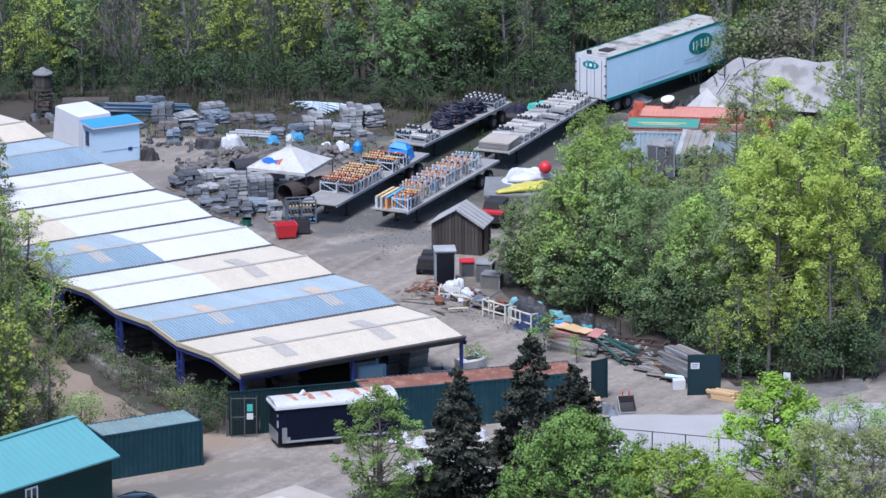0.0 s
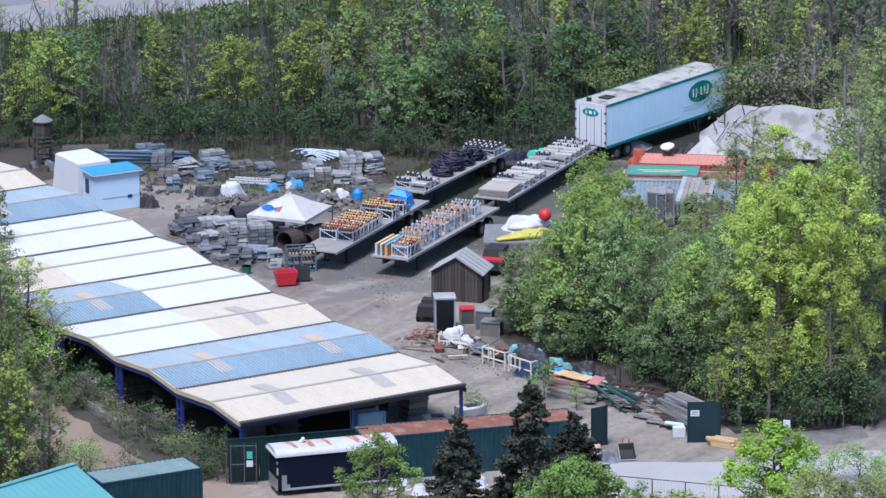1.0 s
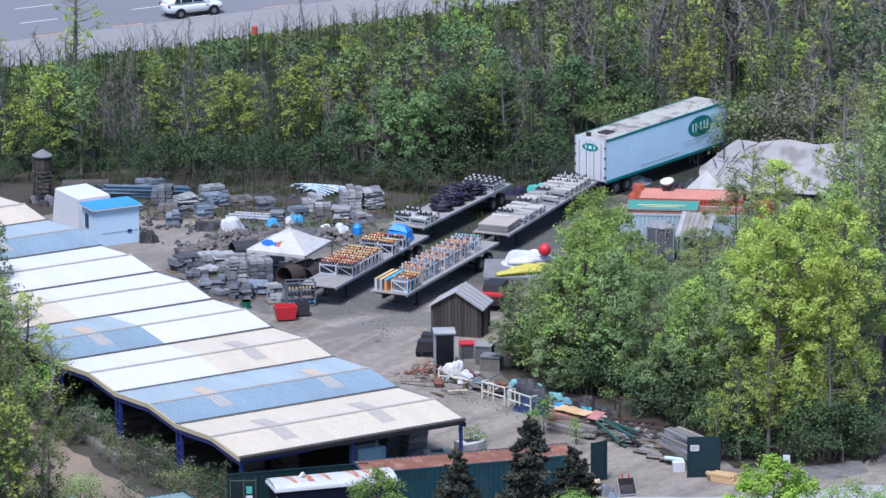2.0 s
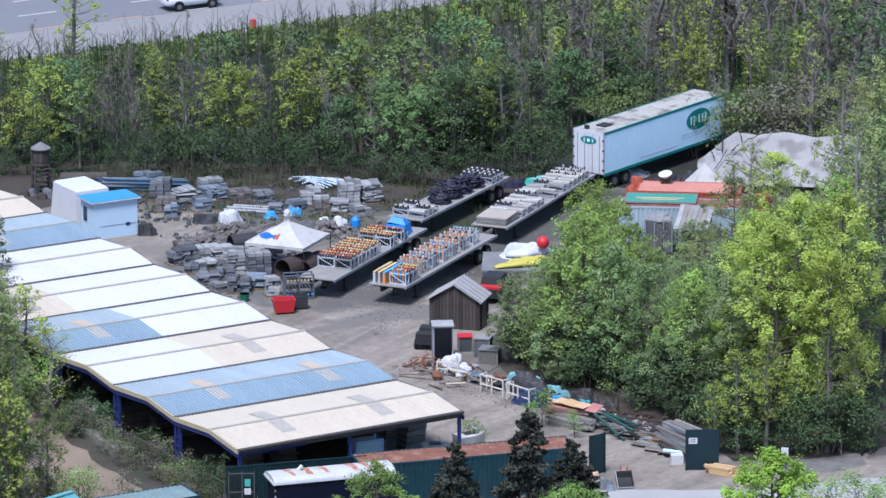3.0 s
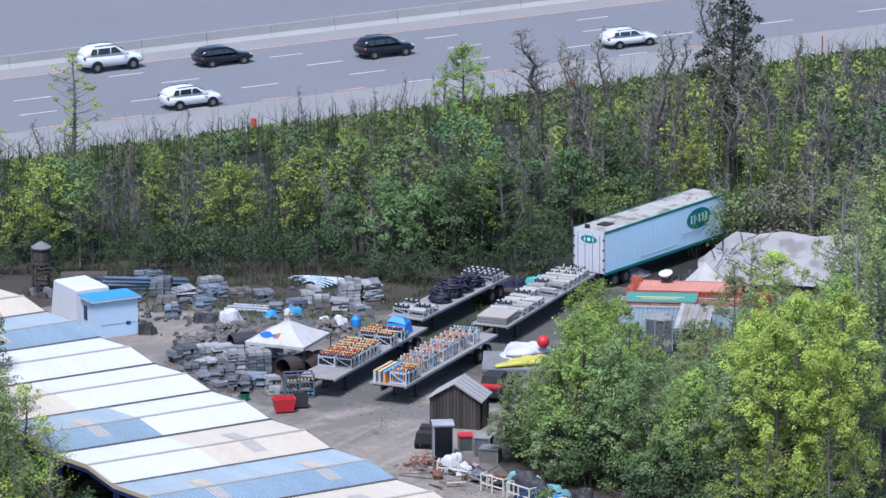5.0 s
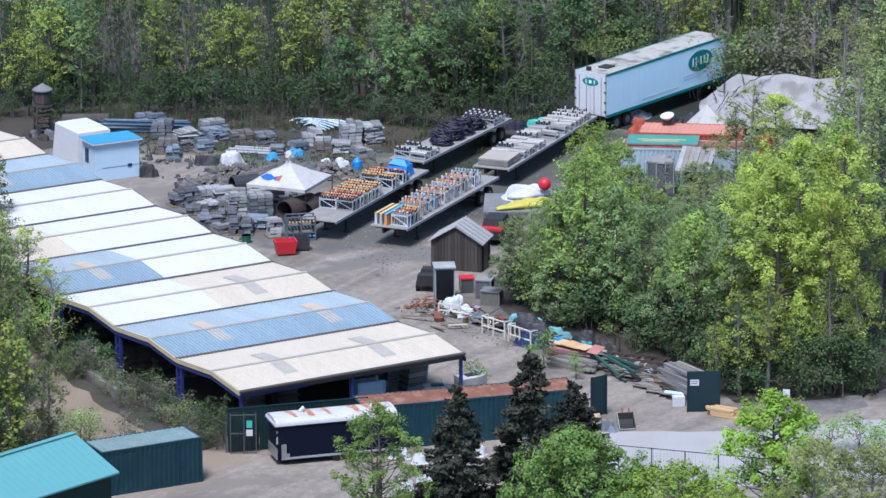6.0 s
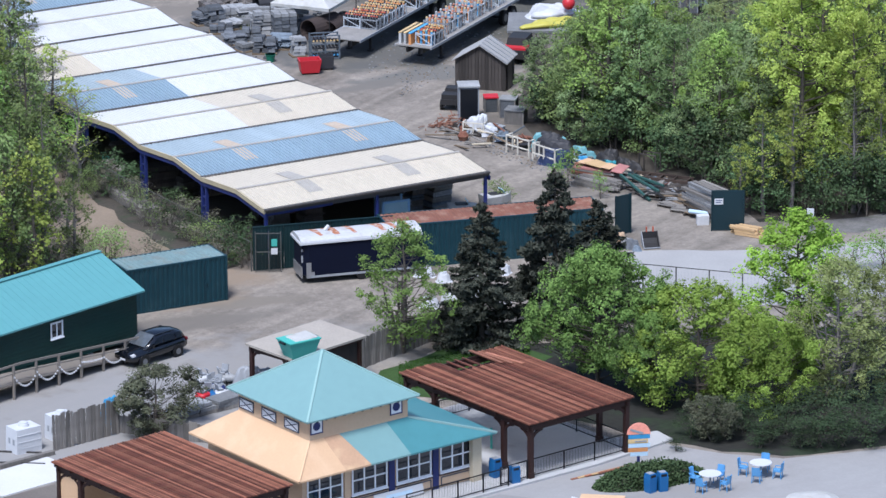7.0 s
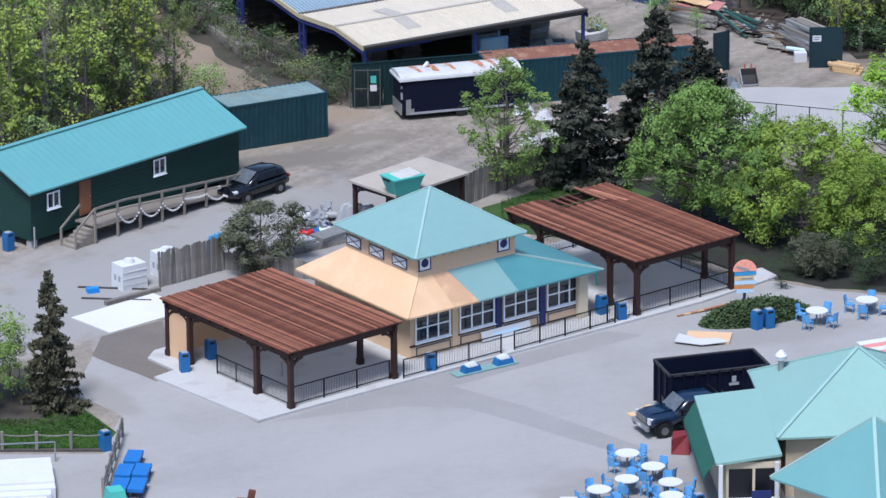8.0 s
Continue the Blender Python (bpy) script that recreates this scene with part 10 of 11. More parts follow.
suv(-16.85, 284.85, 226)
CARWHITE = mat("white_car_paint", (0.52, 0.54, 0.56), 0.15, var=0.02, bump=0, spec=0.7)
for a, b, m_, sc, nm, lab in ((0.0, 10.4, CARWHITE, (1.1, 1.1, 1.1), "suv_car", "white SUV in the near lane of the highway"), (0.8, 26.2, CARWHITE, (1.22, 1.12, 1.35), "van", "white van in the far lane of the highway"), (9.6, 23.4, CARBLACK, (1.1, 1.1, 0.95), "sedan_car", "black sedan on the highway"), (22.4, 19.4, CARBLACK, (1.1, 1.1, 1.08), "suv_car", "black SUV on the highway"), (41.6, 12.6, CARWHITE, (1.1, 1.1, 0.95), "sedan_car", "white sedan on the highway")):
    p = hw(a, b)
    suv(p[0], p[1], 29.6, m_, lab, sc, nm, "cars on the highway")


def pickup(x, y, yaw):
    e = thing("pickup_truck", x, y, 0, yaw, "dark blue flatbed pickup truck with silver bumper", "truck")
    e.scale = (0.87, 0.87, 0.87)
    loft([shell(0.6, 0.97, 0.55, 1.34), shell(1.5, 0.99, 0.52, 1.38), shell(2.4, 0.98, 0.52, 1.34), shell(2.74, 0.95, 0.55, 1.28), shell(2.86, 0.88, 0.62, 1.16)], "hood", CARNAVY, e, smooth=True)
    for yy in (-0.5, 0.5):
        Shape().box((1.95, yy, 1.385), (1.3, 0.1, 0.03), (0, 2, 0)).make("hood_crease", CARNAVY, e)
    loft([shell(-1.3, 0.98, 0.52, 1.32), shell(0.9, 0.98, 0.52, 1.34)], "cab_lower", CARNAVY, e, smooth=True)
    loft([shell(-1.22, 0.92, 1.0, 1.98, tuck=0.14), shell(-0.95, 0.93, 1.0, 2.06, tuck=0.15), shell(0.1, 0.93, 1.0, 2.06, tuck=0.15), shell(0.6, 0.92, 1.0, 1.98, tuck=0.14), shell(1.32, 0.88, 1.0, 1.33)], "cab", CARNAVY, e, smooth=True)
    for sg in (-1, 1):
        for x0, x1, x2, x3 in ((1.0, 0.1, 0.13, 0.5), (0.0, -1.05, -1.0, 0.03)):
            Shape().add([(x0, 0.95 * sg, 1.4), (x1, 0.95 * sg, 1.4), (x2, 0.865 * sg, 1.88), (x3, 0.865 * sg, 1.88)], [(0, 1, 2, 3) if sg > 0 else (3, 2, 1, 0)]).make("side_window", GLASS, e)
    for yy in (-0.88, 0.88):
        Shape().box((1.05, yy * 1.3, 1.42), (0.16, 0.28, 0.34)).make("mirror", BLACK, e)
        Shape().box((2.8, yy * 0.9, 1.02), (0.16, 0.26, 0.34)).make("headlight", LAMP, e)
        wheel(e, 1.98, yy * 1.05, 0.43, 0.28)
        wheel(e, -2.9, yy * 1.0, 0.43, 0.4)
        Shape().tube((1.98, yy * 1.04, 0.48), (1.98, yy * 1.14, 0.48), 0.56, n=20).make("wheel_arch", BLACK, e)
        Shape().box((0.0, yy * 1.12, 0.55), (2.2, 0.16, 0.1)).make("side_step", BLACK, e)
        Shape().box((0.45, yy * 1.125, 1.12), (0.22, 0.03, 0.05)).make("door_handle", CHROME, e)
        Shape().box((3.02, yy * 0.75, 0.5), (0.08, 0.22, 0.12)).make("fog_lamp", BLACK, e)
    Shape().add([(1.29, -0.82, 1.36), (1.29, 0.82, 1.36), (0.66, 0.74, 1.95), (0.66, -0.74, 1.95)], [(0, 1, 2, 3)]).make("windscreen", SCREEN, e).matrix_basis = pose(0.03, 0, 0.015)
    Shape().box((2.97, 0, 0.64), (0.16, 1.96, 0.26)).make("bumper", CHROME, e)
    Shape().box((2.89, 0, 1.02), (0.06, 1.3, 0.4)).make("grille", CAP_K, e)
    for z_ in (0.92, 1.04, 1.16):
        Shape().box((2.93, 0, z_), (0.04, 1.24, 0.05)).make("grille_bar", CHROME, e)
    Shape().box((3.06, 0.0, 0.64), (0.02, 0.42, 0.14)).make("plate", WHITE, e)
    Shape().box((-3.0, 0, 0.98), (3.4, 2.1, 0.12)).make("flatbed", GREYPAINT, e)
    Shape().box((-1.42, 0, 1.5), (0.1, 2.0, 1.0)).make("headboard", BLACK, e)
    Shape().box((-3.0, 0, 0.72), (3.6, 0.8, 0.3)).make("chassis", FRAMEDK, e)
    Shape().beam((-1.5, 0.9, 2.15), (-3.0, 0.3, 1.35), 0.2, 0.2).make("hoist_arm", BLACK, e)
    return e


pickup(5.3, 249.75, 203)

ro = thing("rolloff_dumpster", 4.35, 250.7, 0, 17, "empty dark navy steel roll-off dumpster", "dumpster")
DL, DW, DH = 5.0, 2.3, 2.25
Shape().span((0, 0, 0.3), (DL, DW, 0.4)).make("floor", FRAMEDK, ro)
for lo, hi in (((0, 0, 0.3), (DL, 0.08, DH)), ((0, DW - 0.08, 0.3), (DL, DW, DH)), ((DL - 0.08, 0.08, 0.3), (DL, DW - 0.08, DH)), ((0, 0.08, 0.3), (0.08, DW - 0.08, DH))):
    Shape().span(lo, hi).make("side_panel", BLACKNAVY, ro)
s = Shape()
for i in range(9):
    s.box((0.1 + 0.6 * i, -0.06, 1.3), (0.12, 0.12, 2.0))
for i in range(3):
    s.box((-0.06, 0.3 + 0.85 * i, 1.3), (0.12, 0.12, 2.0))
s.make("ribs", BLACKNAVY, ro)
Shape().beam((0, -0.02, DH), (DL, -0.02, DH), 0.14, 0.12).beam((0, DW, DH), (DL, DW, DH), 0.14, 0.12).beam((0, 0, DH), (0, DW, DH), 0.14, 0.12).beam((DL, 0, DH), (DL, DW, DH), 0.14, 0.12).make("top_rail", FRAMEDK, ro)
Shape().box((3.2, -0.13, 1.55), (0.5, 0.01, 0.14)).box((3.2, -0.13, 1.8), (0.22, 0.01, 0.3)).make("mark", GREYPAINT, ro)
for x_ in (0.4, DL - 0.4):
    Shape().tube((x_, 0.3, 0.15), (x_, 0.6, 0.15), 0.15, n=10).tube((x_, 1.7, 0.15), (x_, 2.0, 0.15), 0.15, n=10).make("roller", FRAMEDK, ro)
e = thing("plywood_scrap", 3.0, 251.6, 0.03, 30, "loose plywood pieces beside the dumpster", "plywood")
Shape().box((0, 0, 0.02), (1.3, 0.5, 0.04)).make("sheet", PLY, e)
Shape().box((0.5, 0.4, 0.03), (1.0, 0.35, 0.04), (0, 0, 20)).make("sheet", PLY, e)

# teal-roofed buildings at the plaza's corner
kb = thing("kiosk_building", 8.0, 249.0, 0, 6, "cream kiosk building with pale teal hip roof", "building")
S_ = 8.9
Shape().span((0.5, -S_ + 0.5, 0), (S_ - 0.5, -0.5, 3.0)).make("wall", CREAM, kb)
top = (S_ / 2, -S_ / 2, 5.75)
cs_ = [(0, -S_, 3.1), (S_, -S_, 3.1), (S_, 0, 3.1), (0, 0, 3.1)]
for i in range(4):
    roof_face("roof_slope", [cs_[i], cs_[(i + 1) % 4], top], TEAL_K, kb, 0.1)
    Shape().beam(cs_[i], top, 0.16, 0.12).make("hip_cap", TEAL_C, kb)
vt = Shape().tube((1.26, -1.9, 3.7), (1.26, -1.9, 4.35), 0.14, n=10).make("vent_pipe", CHROME, kb)
Shape().tube((1.26, -1.9, 4.35), (1.26, -1.9, 4.55), 0.26, 0.3, n=12).tube((1.26, -1.9, 4.55), (1.26, -1.9, 4.8), 0.3, 0.08, n=12).make("vent_cowl", WHITE, vt)
Shape().tube((7.6, -4.0, 4.2), (7.6, -4.0, 4.75), 0.06, n=6).make("vent_pipe", CAP_K, kb)
kl = thing("kiosk_wing", 5.35, 246.0, 0, 5, "low kiosk wing with flat teal roof and green awning", "building")
roof_face("roof", [(0, -8.2, 2.75), (3.05, -7.9, 3.0), (3.05, 0.2, 3.2), (0, 0, 3.0)], TEAL_K, kl, 0.12)
Shape().span((0.5, -7.9, 0), (3.0, -0.2, 2.65)).make("wall", CREAM, kl)
Shape().span((0.62, -7.94, 0.95), (2.9, -7.9, 2.35)).make("opening", BLACK, kl, "dark serving hatch")
Shape().span((0.55, -8.25, 0.85), (2.95, -7.88, 0.95)).make("counter", WHITE, kl)
Shape().span((1.7, -7.98, 0.95), (1.82, -7.9, 2.35)).make("mullion", CREAM, kl)
for x_, y_ in ((0.2, -8.3), (2.8, -8.1)):
    Shape().box((x_, y_, 1.35), (0.18, 0.18, 2.7)).make("post", WHITE, kl)
Shape().slab([(-0.5, -7.7, 1.9), (0.02, -7.7, 2.75), (0.02, -0.3, 2.88), (-0.5, -0.3, 2.0)], 0.04).span((-0.52, -7.7, 1.62), (-0.48, -0.3, 1.95)).make("awning", GREEN_AWN, kl, "dark green canvas awning")
Shape().span((1.6, -8.6, 0), (2.5, -8.5, 1.5)).make("menu_board", NAVY, kl)
kc = thing("round_kiosk", 13.0, 235.5, 0, 45, "kiosk with deep teal pyramid roof", "building")
h_ = 3.25
cs2 = [(-h_, -h_, 3.0), (h_, -h_, 3.0), (h_, h_, 3.0), (-h_, h_, 3.0)]
for i in range(4):
    roof_face("roof_slope", [cs2[i], cs2[(i + 1) % 4], (0, 0, 5.9)], TEAL, kc, 0.1)
    Shape().beam(cs2[i], (0, 0, 5.9), 0.16, 0.12).make("hip_cap", TEAL_C, kc)
Shape().span((-2.5, -2.5, 0), (2.5, 2.5, 2.95)).make("wall", CREAM, kc)
ra = thing("red_awning", 4.75, 246.6, 0, -6, "dark red folded canvas parasol stand", "awning")
Shape().add([(-0.5, -0.7, 0.05), (0.6, -0.7, 0.05), (0.6, 0.9, 0.05), (-0.5, 0.9, 0.05), (-0.5, -0.6, 1.0), (0.5, -0.1, 1.2), (0.5, 0.6, 1.2), (-0.5, 0.8, 1.0)], [(3, 2, 1, 0), (4, 5, 6, 7), (0, 1, 5, 4), (1, 2, 6, 5), (2, 3, 7, 6), (3, 0, 4, 7)]).make("canvas", DARKRED, ra)
ra.scale = (0.8, 0.8, 0.75)

# tables and chairs
tab = thing("round_table", 0, 0)
Shape().tube((0, 0, 0.72), (0, 0, 0.76), 0.56, n=28).make("tabletop", WHITE, tab)
Shape().tube((0, 0, 0.03), (0, 0, 0.72), 0.05, n=8).make("stem", GREYPAINT, tab)
Shape().tube((0, 0, 0), (0, 0, 0.04), 0.28, n=14).make("base", GREYPAINT, tab)
chair = thing("plaza_chair", 0, 0)
Shape().box((0, 0, 0.44), (0.5, 0.5, 0.05)).make("seat", BLUECHAIR, chair)
s = Shape()
for x0, x1 in ((-0.25, -0.12), (-0.12, 0.12), (0.12, 0.25)):
    y0, y1 = (0.2 if x0 < -0.2 else 0.28), (0.2 if x1 > 0.2 else 0.28)
    s.add([(x0, y0, 0.46), (x1, y1, 0.46), (x1, y1 + 0.06, 0.96), (x0, y0 + 0.06, 0.96), (x0, y0 + 0.03, 0.46), (x1, y1 + 0.03, 0.46), (x1, y1 + 0.09, 0.96), (x0, y0 + 0.09, 0.96)], [(0, 1, 2, 3), (7, 6, 5, 4), (3, 2, 6, 7)])
s.make("backrest", BLUECHAIR, chair)
for x_ in (-0.22, 0.22):
    for y_ in (-0.22, 0.22):
        Shape().beam((x_, y_, 0.44), (x_ * 1.12, y_ * 1.12, 0), 0.045, 0.045).make("leg", BLUECHAIR, chair)
    Shape().beam((x_ * 1.1, -0.2, 0.64), (x_ * 1.1, 0.26, 0.66), 0.05, 0.04).beam((x_ * 1.1, -0.2, 0.44), (x_ * 1.1, -0.2, 0.64), 0.04, 0.04).make("armrest", BLUECHAIR, chair)
TABLES = [(2.2, 244.4), (3.35, 242.7), (2.1, 241.1), (4.1, 240.7), (0.8, 239.8), (4.1, 239.0), (12.1, 264.1), (14.7, 265.7), (1.6, 237.8)]
for i, (x, y) in enumerate(TABLES):
    t_ = tab if i == 0 else copy_thing(tab, pose(x, y, 0.02))
    if i == 0:
        tab.matrix_basis = pose(x, y, 0.02)
    tagged(t_, "round white-topped table on the plaza", "table", "round tables")
    for k in range(4):
        a = 45 + 90 * k + 17 * i
        m = pose(x + 0.88 * math.cos(radians(a)), y + 0.88 * math.sin(radians(a)), 0.02, 0, 0, a - 90)
        c_ = chair if i == 0 and k == 0 else copy_thing(chair, m)
        c_.matrix_basis = m @ Matrix.Diagonal((0.85, 0.85, 0.9, 1))
        tagged(c_, "sky-blue metal armchair at a round table", "chair", "chairs round the tables")

# litter bins
lb = thing("litter_bin", 0, 0)
Shape().box((0, 0, 0.45), (0.5, 0.5, 0.9), taper=1.08).make("body", BLUEBIN, lb)
Shape().box((0, 0, 1.0), (0.52, 0.52, 0.22), taper=0.9).make("hood", BLUEBIN, lb)
Shape().box((0, -0.25, 0.98), (0.34, 0.03, 0.14)).make("opening", BLACK, lb)
Shape().box((0, 0.02, 1.12), (0.36, 0.36, 0.03)).make("lid", GREYPAINT, lb)
for i, (x, y, z) in enumerate(((-7.1, 257.4, 0.02), (2.35, 264.7, 0.02), (1.4, 265.5, 0.14), (-19.1, 257.3, 0.14), (-17.9, 259.1, 0.14), (9.1, 263.5, 0.02), (9.7, 263.7, 0.02), (-22.3, 246.9, 0.02), (-29.2, 275.9, 0.02), (5.3, 238.6, 0.02))):
    m = pose(x, y, z, 0, 0, 15 + 11 * i % 30)
    b_ = lb if i == 0 else copy_thing(lb, m)
    b_.matrix_basis = m @ Matrix.Diagonal((0.88, 0.88, 0.88, 1))
    tagged(b_, "blue plastic litter bin with hooded top", "litter bin", "litter bins")


# black railings round the terrace
def railing(a, b, h=1.0):
    a, b = Vector(a), Vector(b)
    d = b - a
    e = thing("metal_railing", a.x, a.y, a.z, math.degrees(math.atan2(d.y, d.x)), "black metal railing panel with fine mesh", "railing", "railings round the terrace")
    L = d.length
    n = max(1, round(L / 1.75))
    for i in range(n + 1):
        Shape().box((L * i / n, 0, h / 2), (0.055, 0.055, h)).make("post", BLACK, e)
    Shape().box((L / 2, 0, h - 0.03), (L, 0.05, 0.05)).make("top_rail", BLACK, e)
    Shape().box((L / 2, 0, 0.12), (L, 0.04, 0.04)).make("bottom_rail", BLACK, e)
    s = Shape()
    k = int(L / 0.1)
    for i in range(k):
        s.box((L * (i + 0.5) / k, 0, h / 2), (0.012, 0.012, h - 0.18))
    s.make("mesh", BLACK, e)


Z_ = 0.14
railing(uv(0.3, 0.35, Z_), uv(6.3, 0.35, Z_))
railing(uv(0.3, 0.5, Z_), uv(0.3, 2.7, Z_))
railing(uv(0.3, 3.2, Z_), uv(0.3, 6.3, Z_))
railing(uv(6.9, 0.0, Z_), uv(12.8, -0.25, Z_))
railing(uv(13.6, -0.3, Z_), uv(20.0, -0.4, Z_))
pbm = PB.matrix_basis
pt = lambda u, v: tuple(pbm @ Vector((u, v, 0)))
railing(pt(0.5, 0.3), pt(6.5, 0.3))
railing(pt(6.6, 0.4), pt(6.6, 10.0))
railing(pt(0.4, 10.3), pt(6.4, 10.3))
railing(pt(-1.6, 0.3), pt(0.1, 0.3))
e = thing("banner_board", -4.6, 261.2, 0.14, 37, "white printed banner board leaning at the wall", "board")
Shape().box((1.5, 0, 0.3), (3.0, 0.06, 0.5), (-15, 0, 0)).make("board", WHITE, e)
Shape().box((1.5, -0.05, 0.32), (1.6, 0.02, 0.18), (-15, 0, 0)).make("lettering_bar", LBLUE, e)
for k, (u, v) in enumerate(((2.5, 4.0), (4.6, 6.2))):
    p = uv(u, v, 0.14)
    e = thing("floor_post", p[0], p[1], 0.14, 0, "grey metal post under the pavilion", "post", "posts under the pavilion")
    Shape().tube((0, 0, 0), (0, 0, 0.75), 0.05, n=8).make("post", GREYPAINT, e)
p = pt(1.6, 5.0)
e = thing("floor_post", p[0], p[1], 0.14, 0, "pale green post under the pavilion", "post", "posts under the pavilion")
Shape().tube((0, 0, 0), (0, 0, 1.1), 0.06, n=8).make("post", TURQ, e)

# flat sign boards with toy cars, tarp, boards on the plaza
fl = thing("ride_board", -5.6, 256.8, 0.03, 34, "flat teal board with two blue and white toy cars", "board")
Shape().box((1.5, 0.2, 0.04), (3.6, 0.7, 0.06)).make("base", TEAL_P, fl)
for x_ in (0.7, 2.6):
    Shape().box((x_, 0.2, 0.22), (1.0, 0.5, 0.3), taper=0.8).make("car_body", BLUEBIN, fl)
    Shape().box((x_, 0.2, 0.42), (0.6, 0.42, 0.16), taper=0.7).make("car_top", WHITE, fl)
fb_ = thing("folded_sheet", 6.3, 261.8, 0.02, -8, "crumpled white plastic sheet on a plywood stack", "sheet")
Shape().box((0.3, 0.3, 0.06), (2.2, 1.5, 0.1)).make("plywood", PLY, fb_)
Shape().slab([(-1.3, -0.7, 0.15), (0.1, -1.0, 0.14), (1.4, -0.4, 0.16), (0.8, 0.0, 0.17), (-0.2, -0.1, 0.15), (-1.2, 0.5, 0.15)], 0.03).make("plastic", BAG, fb_)
for k in range(5):
    e = thing("loose_board", 5.6 + 0.35 * k, 265.6 + 0.18 * k, 0.04 + 0.02 * k, 36, "loose reddish timber board on the pavement", "board", "boards by the hedge")
    Shape().box((0.8, 0, 0), (2.6, 0.14, 0.05)).make("board", LUMBER if k % 2 else STAIN_L, e)

# hedge and painted sign
hrng = np.random.default_rng(8)
nh = 9000
a_ = hrng.uniform(0, 2 * math.pi, nh)
rr_ = np.sqrt(hrng.uniform(0, 1, nh))
th = hrng.uniform(0, 1, nh)
hx_ = rr_ * np.cos(a_) * 3.1
hy_ = rr_ * np.sin(a_) * 1.25
hz_ = (1 - rr_ ** 3) * 0.95 * (0.55 + 0.45 * th) + 0.08 * hrng.normal(size=nh)
v, q = leaf_cloud(np.stack([hx_, hy_, np.maximum(hz_, 0.03)], 1), 0.15, hrng)
hg = thing("hedge", 9.1, 265.1, 0, 24, "low clipped dark green hedge on the plaza", "hedge")
o = new("foliage", from_arrays("foliage", v, q, DEEP))
o.parent = hg
Shape().box((0, 0, 0.28), (4.4, 1.5, 0.5), taper=0.8).make("core", BARK, hg)
ps = thing("painted_sign", 8.6, 266.4, 0, 8, "tall painted sign with rounded rainbow top on a blue post", "sign")
Shape().box((0, 0.05, 0.7), (0.14, 0.1, 1.4)).make("post", NAVY, ps)
SUNSET = mat("coral_sign_paint", (0.75, 0.3, 0.22), 0.6)
n = 16
arc = [(0.6 * math.cos(math.pi * i / n), 2.05 + 0.6 * math.sin(math.pi * i / n)) for i in range(n + 1)]
Shape().add([(x_, -0.03, z_) for x_, z_ in arc] + [(x_, 0.03, z_) for x_, z_ in arc], [tuple(range(n, -1, -1)), tuple(range(n + 1, 2 * n + 2))] + [(i, i + 1, n + 2 + i, n + 1 + i) for i in range(n)]).make("top_panel", SUNSET, ps)
for k, (z_, w, m_) in enumerate(((1.92, 1.1, BLUETRIM), (1.68, 1.0, CAP_Y), (1.45, 1.1, LBLUE), (1.22, 1.0, CAP_O), (1.0, 0.9, LBLUE))):
    Shape().box((0.03 * (-1) ** k, 0, z_), (w, 0.06, 0.21)).make("band_panel", m_, ps)
Shape().box((-0.1, -0.04, 2.2), (0.7, 0.02, 0.12), (0, 20, 0)).box((0.1, -0.04, 1.68), (0.6, 0.02, 0.07)).make("sign_bars", GREYPAINT, ps)

# shack with flat roof, turquoise hopper
sk = thing("open_shack", -9.1, 277.4, 0, 45.8, "dark timber shack with flat sand-coloured roof", "shack")
roof_face("roof", [(-0.1, -0.1, 2.45), (5.4, -0.1, 2.45), (5.4, 3.4, 2.55), (-0.1, 3.4, 2.55)], SHACKROOF, sk, 0.12)
for x_ in (0.15, 2.6, 5.1):
    for y_ in (0.15, 3.15):
        Shape().box((x_, y_, 1.17), (0.2, 0.2, 2.34)).make("post", DARKWOOD, sk)
for y_ in (0.15, 3.15):
    Shape().box((2.65, y_, 2.26), (5.3, 0.16, 0.22)).make("beam", DARKWOOD, sk)
for x_ in (0.15, 5.1):
    Shape().box((x_, 1.65, 2.26), (0.16, 3.2, 0.22)).make("beam", DARKWOOD, sk)
    for y_, d_ in ((0.15, 1), (3.15, -1)):
        b_ = Shape()
        curve_brace(b_, x_, y_, 1.5, 0, d_, 0.65)
        b_.make("brace", DARKWOOD, sk)
Shape().span((2.9, 0.2, 0), (5.0, 0.3, 2.1)).span((2.6, 0.25, 0.9), (5.0, 0.9, 1.0)).make("counter", BARNWOOD, sk)
hp = thing("turquoise_hopper", -9.0, 277.3, 2.45, 35, "turquoise plastic hopper on the shack roof", "hopper")
Shape().box((0.6, 0.4, 0.45), (1.3, 0.9, 0.9), taper=1.45).make("tub", TURQ, hp)
Shape().box((0.6, 0.4, 0.92), (1.95, 1.38, 0.07)).make("rim", TURQ, hp)
Shape().box((0.75, 0.4, 1.0), (1.4, 1.1, 0.1), (0, -4, 0), taper=0.85).make("lid", CLOTH, hp, "pale weathered lid")
for x_ in (-0.42, 1.62):
    Shape().box((x_, 0.4, 0.86), (0.12, 0.5, 0.1)).make("handle", BLACK, hp)

